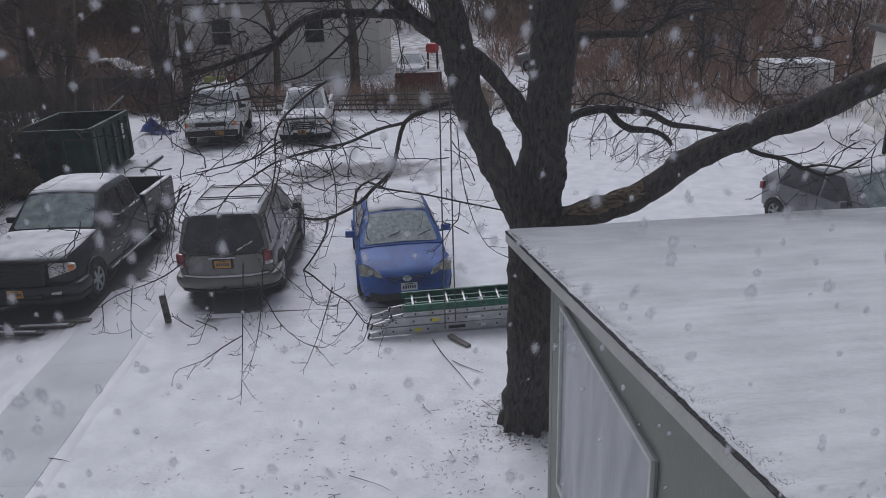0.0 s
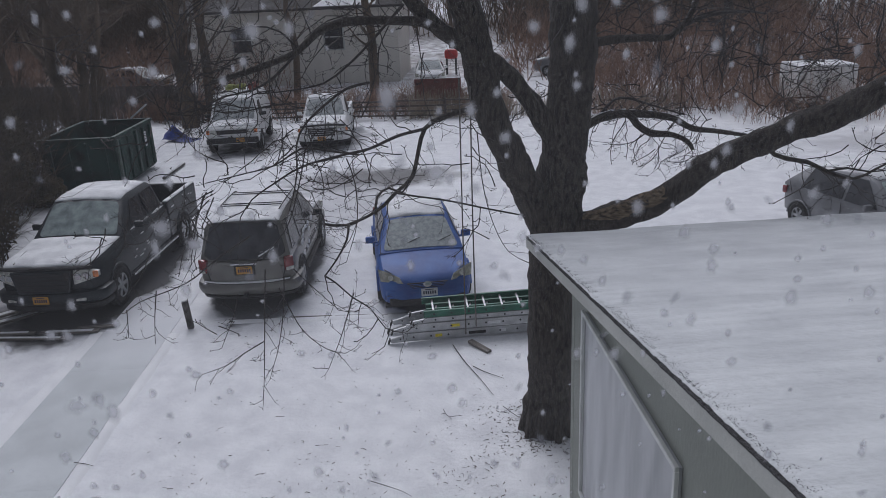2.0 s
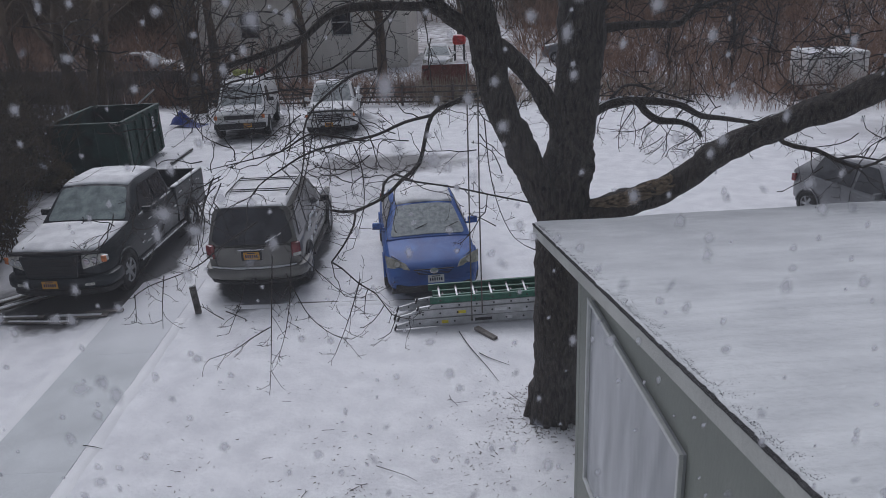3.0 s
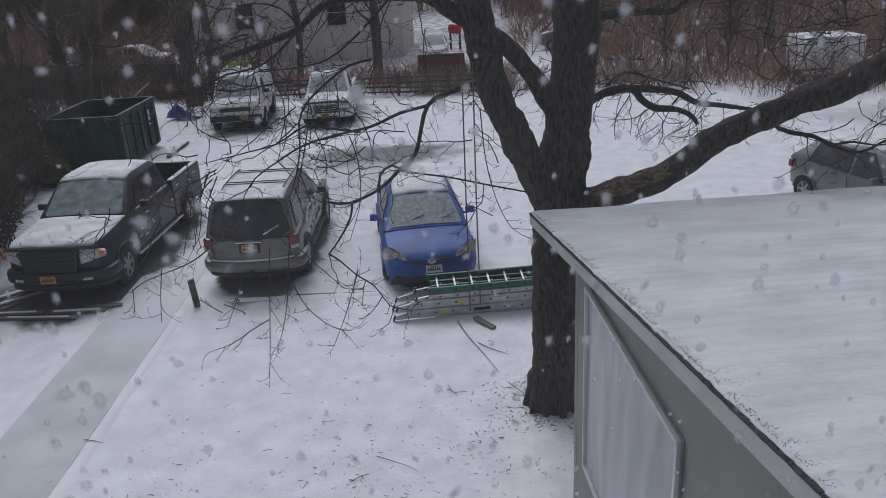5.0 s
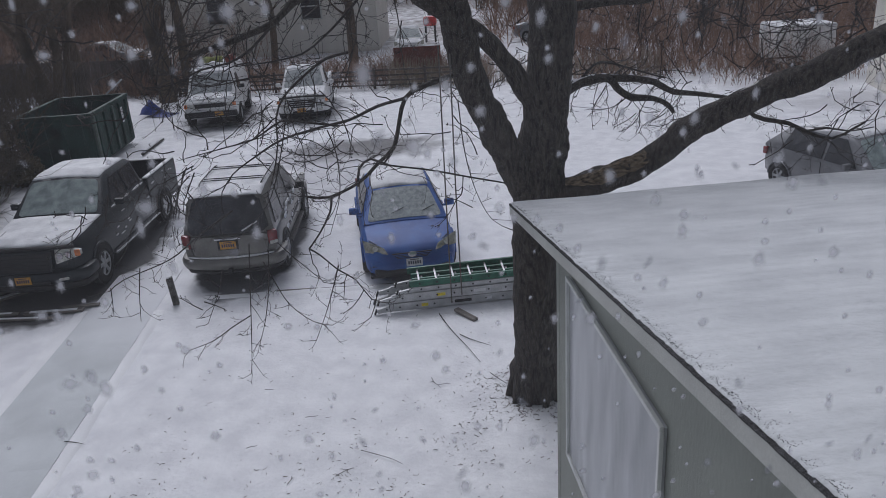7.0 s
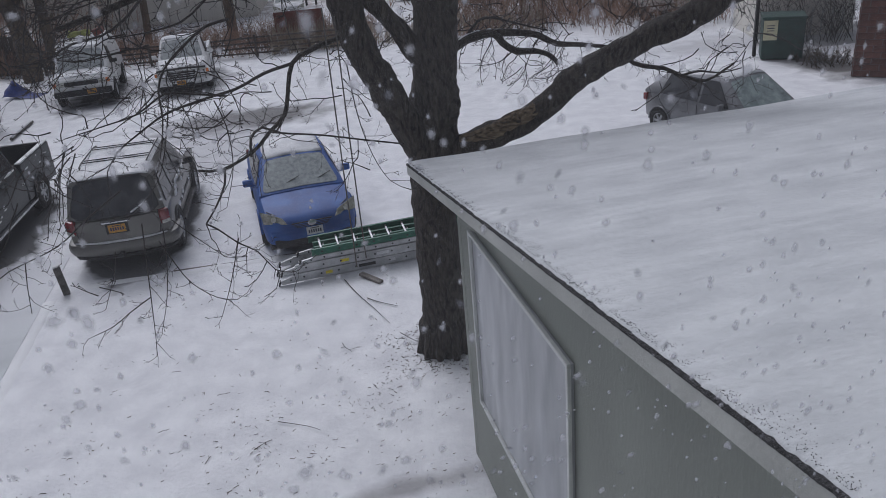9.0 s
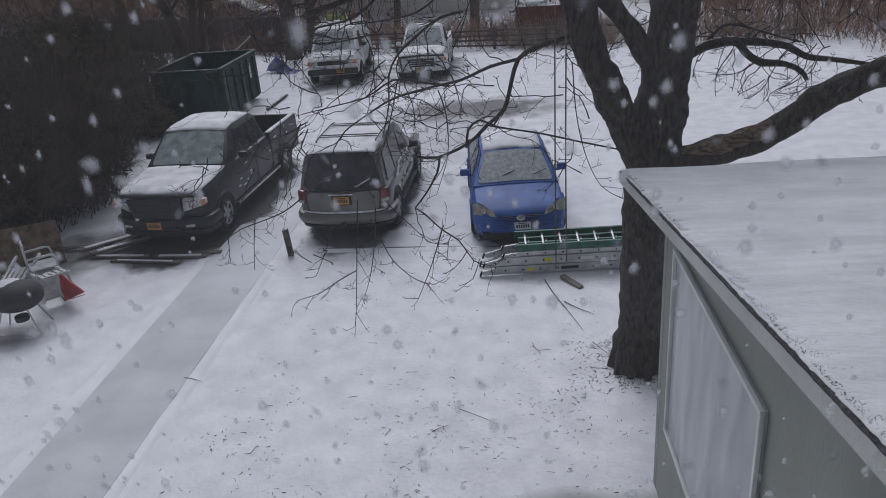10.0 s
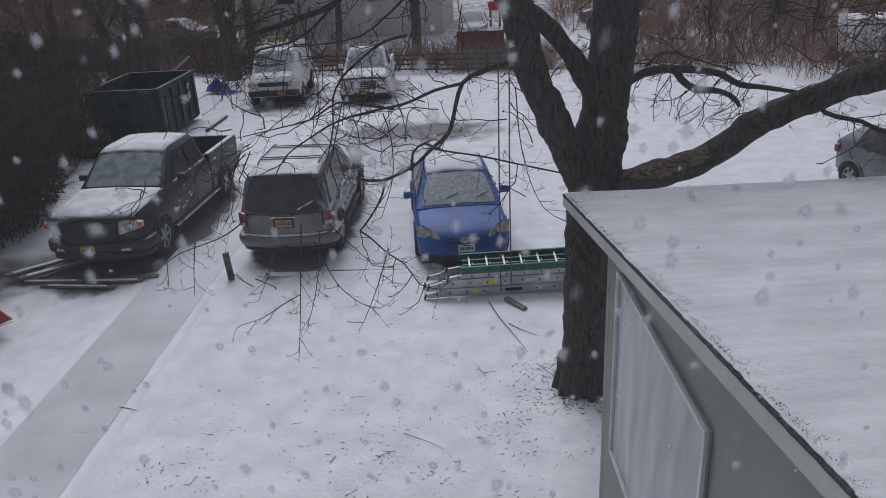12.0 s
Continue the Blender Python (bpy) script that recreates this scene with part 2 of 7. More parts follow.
add_patch(GROUND, -9.7, 8.55, 0.8, 0.45, 10, (0.12, 0.11, 0.10), 0.7)
add_patch(GROUND, -17.5, 15.0, 3.6, 6.5, 0, (0.045, 0.040, 0.034), 0.9)
add_patch(GROUND, 0.0, 100.0, 160.0, 26.0, 0, (0.075, 0.060, 0.055), 0.9)

# ---- mesh helpers ----
def finish(name, bm, material, parent=None, label="", smooth=False):
    me = bpy.data.meshes.new(name)
    bmesh.ops.recalc_face_normals(bm, faces=bm.faces)
    bm.to_mesh(me)
    bm.free()
    if smooth:
        for p in me.polygons:
            p.use_smooth = True
        if smooth == "auto":
            me.set_sharp_from_angle(angle=radians(38))
    me.materials.append(material)
    ob = new(name, me)
    if parent:
        ob.parent = parent
    if label:
        tagged(ob, label=label)
    return ob


def part(name, bm, material, parent, label="", smooth=False):
    return finish(name, bm, material, parent, label, smooth)


def thing(name, label, category, m=None, group="", kind=""):
    ob = new(name)
    ob.empty_display_size = 0.2
    if m is not None:
        ob.matrix_world = m
    return tagged(ob, label, category, group, kind)


def box(x, y, z, sx, sy, sz, bev=0.01, bm=None, rot=None):
    """A bevelled block centred at x, y, z."""
    bm = bm or bmesh.new()
    mtx = Matrix.Translation((x, y, z)) @ (rot or Matrix()) @ Matrix.Diagonal((sx, sy, sz, 1))
    g = bmesh.ops.create_cube(bm, size=1.0, matrix=mtx)
    if bev:
        vs = set(g["verts"])
        es = [e for e in bm.edges if e.verts[0] in vs and e.verts[1] in vs]
        bmesh.ops.bevel(bm, geom=es, offset=min(bev, sx / 2.2, sy / 2.2, sz / 2.2), segments=2, affect="EDGES", profile=0.6)
    return bm


def cyl(p0, p1, r0, r1=None, seg=12, bm=None):
    bm = bm or bmesh.new()
    p0, p1 = Vector(p0), Vector(p1)
    d = p1 - p0
    q = d.to_track_quat("Z", "Y").to_matrix().to_4x4()
    bmesh.ops.create_cone(bm, cap_ends=True, segments=seg, radius1=r0, radius2=r0 if r1 is None else r1, depth=d.length,
                          matrix=Matrix.Translation((p0 + p1) / 2) @ q)
    return bm


def pane(corners, thick=0.012, bm=None):
    """A flat plate with these corners, thickened to both sides."""
    bm = bm or bmesh.new()
    c = [Vector(p) for p in corners]
    n = (c[1] - c[0]).cross(c[2] - c[0]).normalized() * (thick / 2)
    top = [bm.verts.new(p + n) for p in c]
    low = [bm.verts.new(p - n) for p in c]
    bm.faces.new(top)
    bm.faces.new(low[::-1])
    k = len(c)
    for i in range(k):
        bm.faces.new((top[i], low[i], low[(i + 1) % k], top[(i + 1) % k]))
    return bm


def loft(sections, bm=None):
    """Skins half sections (x >= 0) and their mirror images from one to the next, with closed ends."""
    bm = bm or bmesh.new()
    rings = []
    for y, half in sections:
        pts = list(half) + [(-x, z) for x, z in reversed(half) if abs(x) > 1e-6]
        rings.append([bm.verts.new((x, y, z)) for x, z in pts])
    k = len(rings[0])
    for a, b in zip(rings, rings[1:]):
        for i in range(k):
            bm.faces.new((a[i], a[(i + 1) % k], b[(i + 1) % k], b[i]))
    bm.faces.new(rings[0][::-1])
    bm.faces.new(rings[-1])
    return bm


def smoothpath(pts, step):
    """Catmull-Rom through control points."""
    p = [Vector(q) for q in pts]
    p = [p[0] * 2 - p[1]] + p + [p[-1] * 2 - p[-2]]
    out = []
    for i in range(1, len(p) - 2):
        n = max(2, int((p[i + 1] - p[i]).length / step))
        for j in range(n):
            t = j / n
            a, b, c, d = p[i - 1], p[i], p[i + 1], p[i + 2]
            out.append(0.5 * ((2 * b) + (c - a) * t + (2 * a - 5 * b + 4 * c - d) * t * t + (3 * b - a - 3 * c + d) * t ** 3))
    out.append(p[-2])
    return out


def tube(path, radius, seg=10, rough=0.0, bm=None):
    """A tube along path; radius is a function of 0..1."""
    bm = bm or bmesh.new()
    rings = []
    n = len(path)
    side = Vector((0.3, 1, 0.2))
    for i, p in enumerate(path):
        d = (path[min(i + 1, n - 1)] - path[max(i - 1, 0)]).normalized()
        u = d.cross(side)
        if u.length < 0.1:
            u = d.cross(Vector((1, 0, 0)))
        u.normalize()
        v = d.cross(u)
        r = radius(i / max(1, n - 1))
        ring = []
        for k in range(seg):
            a = 2 * math.pi * k / seg
            w = u * math.cos(a) + v * math.sin(a)
            rr = r * (1 + rough * (noise.noise((p + w * 0.3) * 5.0) + 0.5 * noise.noise((p + w * r) * 14.0)))
            if r > 0.09:
                rr += 0.016 * noise.noise((math.cos(a) * 3.2, math.sin(a) * 3.2, i * 0.16)) + 0.007 * noise.noise(p * 30 + w * 4)
            ring.append(bm.verts.new(p + w * rr))
        rings.append(ring)
    for a, b in zip(rings, rings[1:]):
        for k in range(seg):
            bm.faces.new((a[k], a[(k + 1) % seg], b[(k + 1) % seg], b[k]))
    bm.faces.new(rings[0][::-1])
    bm.faces.new(rings[-1])
    return bm


def sticks(name, segs, material, parent=None, label="", category="", kind="stuff"):
    """Many thin three-sided sticks (start, end, radius, end radius) in one mesh."""
    a = np.array([s[0] for s in segs], float)
    b = np.array([s[1] for s in segs], float)
    r0 = np.array([s[2] for s in segs], float)[:, None]
    r1 = np.array([s[3] for s in segs], float)[:, None]
    d = b - a
    d /= np.maximum(np.linalg.norm(d, axis=1, keepdims=True), 1e-6)
    ref = np.where(np.abs(d[:, 2:3]) > 0.9, np.array([[1.0, 0, 0]]), np.array([[0, 0, 1.0]]))
    u = np.cross(d, ref)
    u /= np.linalg.norm(u, axis=1, keepdims=True)
    v = np.cross(d, u)
    co = []
    for k in range(3):
        w = u * math.cos(2.094 * k) + v * math.sin(2.094 * k)
        co += [a + w * r0, b + w * r1]
    co = np.stack(co, 1).reshape(-1, 3)
    base = np.arange(len(segs))[:, None] * 6
    faces = np.concatenate([base + np.array([[0, 2, 3, 1]]), base + np.array([[2, 4, 5, 3]]), base + np.array([[4, 0, 1, 5]])])
    me = bpy.data.meshes.new(name)
    me.from_pydata(co.tolist(), [], faces.tolist())
    me.materials.append(material)
    ob = new(name, me)
    if parent:
        ob.parent = parent
    return tagged(ob, label, category, "", kind)


def sprout(rng, segs, p, d, length, r, depth, droop=0.0, kink=0.35, fork=0.55):
    """A crooked twig that forks, appended to segs."""
    n = max(2, int(length / 0.09))
    step = length / n
    for i in range(n):
        d = Vector((d.x + rng.gauss(0, kink), d.y + rng.gauss(0, kink), d.z + rng.gauss(0, kink) - droop)).normalized()
        q = p + d * step
        r2 = max(r * (1 - 0.5 / n), 0.002)
        segs.append((tuple(p), tuple(q), r, r2))
        if depth > 0 and rng.random() < fork:
            e = Vector((d.x + rng.gauss(0, 0.8), d.y + rng.gauss(0, 0.8), d.z + rng.gauss(0, 0.8))).normalized()
            sprout(rng, segs, q, e, length * rng.uniform(0.3, 0.6), r2 * 0.65, depth - 1, droop, kink, fork)
        p, r = q, r2
    segs.append((tuple(p), tuple(p + d * 0.02), r * 1.7, r * 0.8))
    for _ in range(2):
        e = Vector((d.x + rng.gauss(0, 0.7), d.y + rng.gauss(0, 0.5), d.z + rng.gauss(0.35, 0.6))).normalized()
        q = p + e * rng.uniform(0.025, 0.05)
        segs.append((tuple(p), tuple(q), r * 0.9, r * 0.8))
        segs.append((tuple(q), tuple(q + e * 0.014), r * 1.7, r * 0.7))

# ---- ground ----
def build_ground():
    ax = np.concatenate([-np.geomspace(1500, 45, 14), np.linspace(-40, 40, 201), np.geomspace(45, 1500, 14)])
    ay = np.concatenate([-np.geomspace(1500, 20, 12), np.linspace(-15, 60, 221), np.geomspace(66, 1500, 14)])
    bm = bmesh.new()
    rows = []
    for y in ay:
        row = []
        for x in ax:
            near = max(0.0, 1 - max(abs(x) - 30, abs(y - 25) - 30, 0) / 30)
            z = near * (0.022 * noise.noise((x * 0.7, y * 0.7, 0)) + 0.012 * noise.noise((x * 2.1, y * 2.1, 3)))
            if -8.1 < x + 0.151 * (y - 12) < -6.0 and y < 13:
                z = min(z, 0.0)
            row.append(bm.verts.new((x, y, z - 0.01)))
        rows.append(row)
    for a, b in zip(rows, rows[1:]):
        for i in range(len(ax) - 1):
            bm.faces.new((a[i], a[i + 1], b[i + 1], b[i]))
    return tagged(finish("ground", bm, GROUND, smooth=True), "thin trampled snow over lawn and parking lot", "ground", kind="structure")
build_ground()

def dusted(m, y0, y1, col):
    """Drifted snow that thickens over the slabs from y0 to y1, with a ragged edge."""
    nt = m.node_tree
    b = nt.nodes["Principled BSDF"]
    src = b.inputs["Base Color"].links[0].from_socket
    geo = nt.nodes.new("ShaderNodeNewGeometry")
    sep = nt.nodes.new("ShaderNodeSeparateXYZ")
    nz = nt.nodes.new("ShaderNodeTexNoise")
    nz.inputs["Scale"].default_value, nz.inputs["Detail"].default_value = 1.1, 7
    ad = nt.nodes.new("ShaderNodeMath")
    ad.operation = "MULTIPLY_ADD"
    ad.inputs[1].default_value = 2.6
    mr = nt.nodes.new("ShaderNodeMapRange")
    mr.inputs["From Min"].default_value, mr.inputs["From Max"].default_value = y0 + 1.3, y1 + 1.3
    mr.inputs["To Max"].default_value = 0.9
    mx = nt.nodes.new("ShaderNodeMix")
    mx.data_type = "RGBA"
    mx.inputs["B"].default_value = (*col, 1)
    nt.links.new(geo.outputs["Position"], sep.inputs[0])
    nt.links.new(geo.outputs["Position"], nz.inputs["Vector"])
    nt.links.new(nz.outputs["Fac"], ad.inputs[0])
    nt.links.new(sep.outputs["Y"], ad.inputs[2])
    nt.links.new(ad.outputs[0], mr.inputs["Value"])
    nt.links.new(mr.outputs[0], mx.inputs["Factor"])
    nt.links.new(src, mx.inputs["A"])
    nt.links.new(mx.outputs["Result"], b.inputs["Base Color"])
dusted(CONCRETE, 10.0, 12.6, (0.70, 0.71, 0.74))
walkway = thing("walkway", "grey concrete garden walk wet with thin snow", "walkway", pose(-7.1, 12.0, 0, 0, 0, 8.6), kind="structure")
slab_bm = box(0.07, 0, 0, 1.28, 1.634, 0.08, 0.003)
slab_me = part("slab", slab_bm, CONCRETE, walkway)
slab_me.location = (0, 0.82, -0.041)
for i in range(0, 8):
    s = slab_me.copy()
    scene.collection.objects.link(s)
    s.location = (0.0, -0.81 - 1.63 * i, -0.040 - 0.002 * (i % 2))
def snow_berm(name, pts, w, h, label):
    bm = bmesh.new()
    path = smoothpath(pts, 0.18)
    rows = []
    for i, p in enumerate(path):
        d = (path[min(i + 1, len(path) - 1)] - path[max(i - 1, 0)]).normalized()
        n = Vector((-d.y, d.x, 0))
        ww = w * (1 + 0.5 * noise.noise(p * 1.7))
        hh = h * (1 + 0.5 * noise.noise(p * 2.3 + Vector((5, 0, 0))))
        rows.append([bm.verts.new(p + n * ww * u + Vector((0, 0, hh * z - 0.02))) for u, z in ((-1, 0), (-0.6, 0.7), (0, 1), (0.6, 0.75), (1, 0))])
    for a, b in zip(rows, rows[1:]):
        for i in range(4):
            bm.faces.new((a[i], a[i + 1], b[i + 1], b[i]))
    return tagged(finish(name, bm, SNOW, smooth=True), label, "snow", kind="stuff")
snow_berm("snow_bank", [(-6.27, 11.8, 0), (-5.93, 9.6, 0), (-5.53, 7, 0), (-5.15, 4.5, 0), (-4.77, 2, 0)], 0.11, 0.030, "low soft snow edge along the walk")
snow_berm("snow_bank", [(-7.78, 11.8, 0), (-7.44, 9.6, 0), (-7.05, 7, 0), (-6.67, 4.5, 0), (-6.30, 2, 0)], 0.15, 0.030, "low soft snow edge along the walk")

# landscape timbers between lawn and lot
edging = thing("lawn_edging", "row of weathered landscape timbers sunk between snowy lawn and lot", "edging", kind="structure")
edge_rng = random.Random(4)
for i in range(6):
    x0 = -5.95 + i * 0.83
    bm = box(0, 0, 0, 0.79, 0.06, 0.09, 0.015)
    t = part("timber", bm, TIMBER, edging)
    t.matrix_local = pose(x0 + 0.4, 12.36 + 0.125 * (i * 0.83 + 0.4), edge_rng.uniform(-0.052, -0.034), 0, edge_rng.uniform(-1.2, 1.2), 7 + edge_rng.uniform(-1.5, 1.5))
snow_berm("snow_bank", [(-6.0, 12.28, 0), (-4.3, 12.48, 0), (-2.7, 12.68, 0), (-1.0, 12.9, 0)], 0.12, 0.03, "snow lip on the lawn edge timbers")

road = finish("road", box(0, 0, 0, 70, 3.4, 0.03, 0), ROADM)
road.matrix_world = pose(49, 30.9, -0.018, 0, 0, 6)
tagged(road, "grey slushy side road beyond the lot", "road", kind="structure")

# ---- the low extension with its snowy lean-to roof ----
EXT = pose(0.77, 6.6, 0, 0, 0, 11.2)
ext = thing("house_extension", "sage green house extension with a snow covered lean-to roof", "house", EXT)
RISE, ZR, LEFT, EAVE, BACK, RIGHT = 0.159, 3.505, -0.30, 0.85, -6.25, 9.0
def roof_z(y):
    return ZR - RISE * y
# left wall, its top following the roof
ext_wall = part("wall", pane([(0.06, 0, 0.10), (0.06, BACK, 0.10), (0.06, BACK, roof_z(BACK) - 0.10), (0.06, 0, roof_z(0) - 0.10)], 0.12), SIDING, ext)
part("wall", pane([(0.121, -0.06, 0.10), (RIGHT, -0.06, 0.10), (RIGHT, -0.06, roof_z(0) - 0.11), (0.121, -0.06, roof_z(0) - 0.11)], 0.12), SIDING, ext)
part("corner_board", box(0.012, -0.05, 1.69, 0.032, 0.11, 3.2, 0.004), SIDING, ext)
part("foundation", box(0.14, -3.1, 0.04, 0.12, 6.2, 0.20, 0.01), DIRT, ext, "dark stained foundation strip")
# roof deck, snow and trims
def slope_box(x0, x1, y0, y1, dz, th):
    return pane([(x0, y0, roof_z(y0) + dz), (x1, y0, roof_z(y0) + dz), (x1, y1, roof_z(y1) + dz), (x0, y1, roof_z(y1) + dz)], th)
part("roof", slope_box(LEFT + 0.03, RIGHT, EAVE - 0.03, BACK, -0.037, 0.03), SHINGLE, ext, "dark asphalt shingle roof deck")
def rake_edge():
    """The thin ragged line of shingle butts that shows along the edge of the snow."""
    bm = bmesh.new()
    rows = []
    n = int((EAVE - BACK) / 0.014)
    for i in range(n + 1):
        y = EAVE - 0.02 + (BACK + 0.05 - EAVE) * i / n
        out = 0.005 * noise.noise((y * 40, 0, 1)) + 0.004 * noise.noise((y * 11, 0, 4))
        top = 0.005 * noise.noise((y * 55, 2, 0)) + 0.004 * noise.noise((y * 17, 5, 0))
        x, z = LEFT + out, roof_z(y)
        back = LEFT + 0.011 + 0.009 * noise.noise((y * 26, 7, 0)) + 0.008 * noise.noise((y * 7, 9, 0))
        rows.append([bm.verts.new(p) for p in ((x, y, z - 0.021), (x - 0.002, y, z - 0.010 + top), (back, y, z + 0.002 + top), (back, y, z - 0.021))])
    for p, q in zip(rows, rows[1:]):
        for j in range(4):
            bm.faces.new((p[j], p[(j + 1) % 4], q[(j + 1) % 4], q[j]))
    bm.faces.new(rows[0][::-1])
    bm.faces.new(rows[-1])
    return bm
part("shingle_edge", rake_edge(), SHINGLE, ext, "ragged dark shingle edge")
def roof_snow():
    """A snow sheet that shows the shingle courses below it as faint steps."""
    bm = bmesh.new()
    course = 0.143
    ys = []
    y = EAVE - 0.005
    while y > BACK:
        ys += [(y, 0.0), (y - course * 0.12, 1.0), (y - course * 0.55, 0.6)]
        y -= course
    xs = [LEFT + 0.006, LEFT + 0.018, LEFT + 0.05, LEFT + 0.15] + [LEFT + 0.3 + 0.12 * i for i in range(78)]
    rows = []
    for y, s in ys:
        row = []
        rag = 0.009 * noise.noise((y * 6, 3.3, 0)) + 0.010 * noise.noise((y * 19, 1.3, 0))
        for i, x in enumerate(xs):
            fall = 1.0 if i > 3 else (0.2, 0.72, 0.9, 0.97)[i]
            xx = x + (rag + 0.004 if i < 3 else 0)
            ridge = s * 0.015 * max(0.0, 0.5 + 0.9 * noise.noise((x * 0.9, y * 2.3, 8)))
            row.append(bm.verts.new((xx, y, roof_z(y) - 0.018 + 0.03 * fall + ridge + 0.006 * noise.noise((x * 1.5, y * 1.5, 2)))))
        rows.append(row)
    for a, b in zip(rows, rows[1:]):
        for i in range(len(xs) - 1):
            bm.faces.new((a[i], b[i], b[i + 1], a[i + 1]))
    return bm
def roof_grit():
    """Dark granules and bits of bark on the snow close to the rake."""
    rng = random.Random(12)
    segs = []
    for _ in range(3000):
        y = rng.uniform(BACK, EAVE)
        x = LEFT + 0.02 + abs(rng.gauss(0, 0.055)) * (0.4 + 1.2 * max(0, noise.noise((y * 3, 0, 0)) + 0.3))
        z = roof_z(y) + 0.012
        a = rng.uniform(0, 6.28)
        l = rng.uniform(0.0015, 0.0045)
        segs.append(((x, y, z), (x + l * math.cos(a), y + l * math.sin(a), z + 0.003), rng.uniform(0.0008, 0.0024), 0.0010))
    return segs
sticks("roof_grit", roof_grit(), SHINGLE, ext, "dark grit scattered along the roof edge")
part("roof_snow", roof_snow(), ROOFSNOW, ext, "even snow cover showing faint shingle courses", smooth=True)
def fascia_rake():
    ys = (EAVE, BACK)
    return pane([(LEFT + 0.015, EAVE, roof_z(EAVE) - 0.022), (LEFT + 0.015, BACK, roof_z(BACK) - 0.022), (LEFT + 0.015, BACK, roof_z(BACK) - 0.122), (LEFT + 0.015, EAVE, roof_z(EAVE) - 0.122)], 0.025)
part("fascia", fascia_rake(), FASCIA, ext, "pale painted fascia board")
part("fascia", box((LEFT + RIGHT) / 2 + 0.02, EAVE - 0.013, roof_z(EAVE) - 0.072, RIGHT - LEFT, 0.025, 0.09, 0.004), FASCIA, ext, "pale painted fascia board")
part("drip_edge", box((LEFT + RIGHT) / 2, EAVE + 0.004, roof_z(EAVE) - 0.012, RIGHT - LEFT, 0.03, 0.02, 0.004), BLACKPL, ext, "dark metal drip edge")
part("soffit", slope_box(LEFT + 0.03, 0.0, EAVE - 0.03, BACK, -0.113, 0.012), FASCIA, ext)
part("soffit", slope_box(0.002, RIGHT, EAVE - 0.03, 0.0, -0.113, 0.012), FASCIA, ext)
# big window opening sealed with plastic film
PB, PT, PY0, PY1 = 1.23, 3.115, -0.58, -2.88
cover = part("window_cover", box(-0.012, (PY0 + PY1) / 2, (PB + PT) / 2, 0.02, PY0 - PY1, PT - PB, 0.004), PLASTIC, ext, "cloudy plastic film stretched over the window")
def wrinkled_film():
    bm = bmesh.new()
    rows = []
    for j in range(34):
        z = PB + 0.03 + (PT - PB - 0.06) * j / 33
        rows.append([bm.verts.new((-0.032 - 0.012 * noise.noise((0, y * 5.5, z * 0.9)) - 0.008 * noise.noise((3, y * 11 + z * 3, z * 1.2)), y, z))
                     for y in [PY1 + 0.05 + (PY0 - PY1 - 0.1) * i / 40 for i in range(41)]])
    for a, b in zip(rows, rows[1:]):
        for i in range(40):
            bm.faces.new((a[i], a[i + 1], b[i + 1], b[i]))
    return bm
part("film", wrinkled_film(), PLASTIC, cover, "wrinkled plastic film", smooth=True)
for z in (PB, PT):
    part("batten", box(-0.045, (PY0 + PY1) / 2, z, 0.03, PY0 - PY1 + 0.036, 0.036, 0.006), TRIMP, cover, "pale wooden batten")
for y in (PY0, PY1):
    part("batten", box(-0.043, y, (PB + PT) / 2, 0.03, 0.036, PT - PB - 0.036, 0.006), TRIMP, cover, "pale wooden batten")

# ---- the house behind the window from which the yard is seen ----
room = thing("wall_house", "house wall with the upper window looking over the yard", "wall", EXT, kind="structure")
WX0, WX1, WZ0, WZ1, WY = -2.35, -0.60, 5.05, 6.75, -6.34
for x0, x1, z0, z1 in ((-6, WX0, 0, 8.2), (WX1, 9, 0, 8.2), (WX0, WX1, 0, WZ0), (WX0, WX1, WZ1, 8.2)):
    part("wall_panel", box((x0 + x1) / 2, WY, (z0 + z1) / 2, x1 - x0, 0.16, z1 - z0, 0), SIDING, room)
inner = thing("room_wall", "plain painted walls of the room behind the window", "wall", EXT, kind="structure")
part("back_wall", box(-1.5, -10.2, 5.7, 5.0, 0.1, 3.0, 0), WALLIN, inner)
part("side_wall", box(-4.05, -8.33, 5.7, 0.1, 3.62, 3.0, 0), WALLIN, inner)
part("side_wall", box(1.05, -8.33, 5.7, 0.1, 3.62, 3.0, 0), WALLIN, inner)
tagged(finish("floor", box(0, 0, 0, 5.2, 3.8, 0.1, 0), TIMBER), "plain room floor", "floor", kind="structure").matrix_world = EXT @ pose(-1.5, -8.4, 4.15)
tagged(finish("ceiling", box(0, 0, 0, 5.2, 3.8, 0.1, 0), WALLIN), "plain room ceiling", "ceiling", kind="structure").matrix_world = EXT @ pose(-1.5, -8.4, 7.25)
win = thing("window_1", "upper floor sash window wet with melted snow", "window", EXT, kind="structure")
for x in (WX0 + 0.03, WX1 - 0.03):
    part("window_frame", box(x, WY, (WZ0 + WZ1) / 2, 0.06, 0.10, WZ1 - WZ0, 0.006), TRIMP, win)
for z in (WZ0 + 0.03, WZ1 - 0.03):
    part("window_frame", box((WX0 + WX1) / 2, WY, z, WX1 - WX0 - 0.12, 0.10, 0.06, 0.006), TRIMP, win)

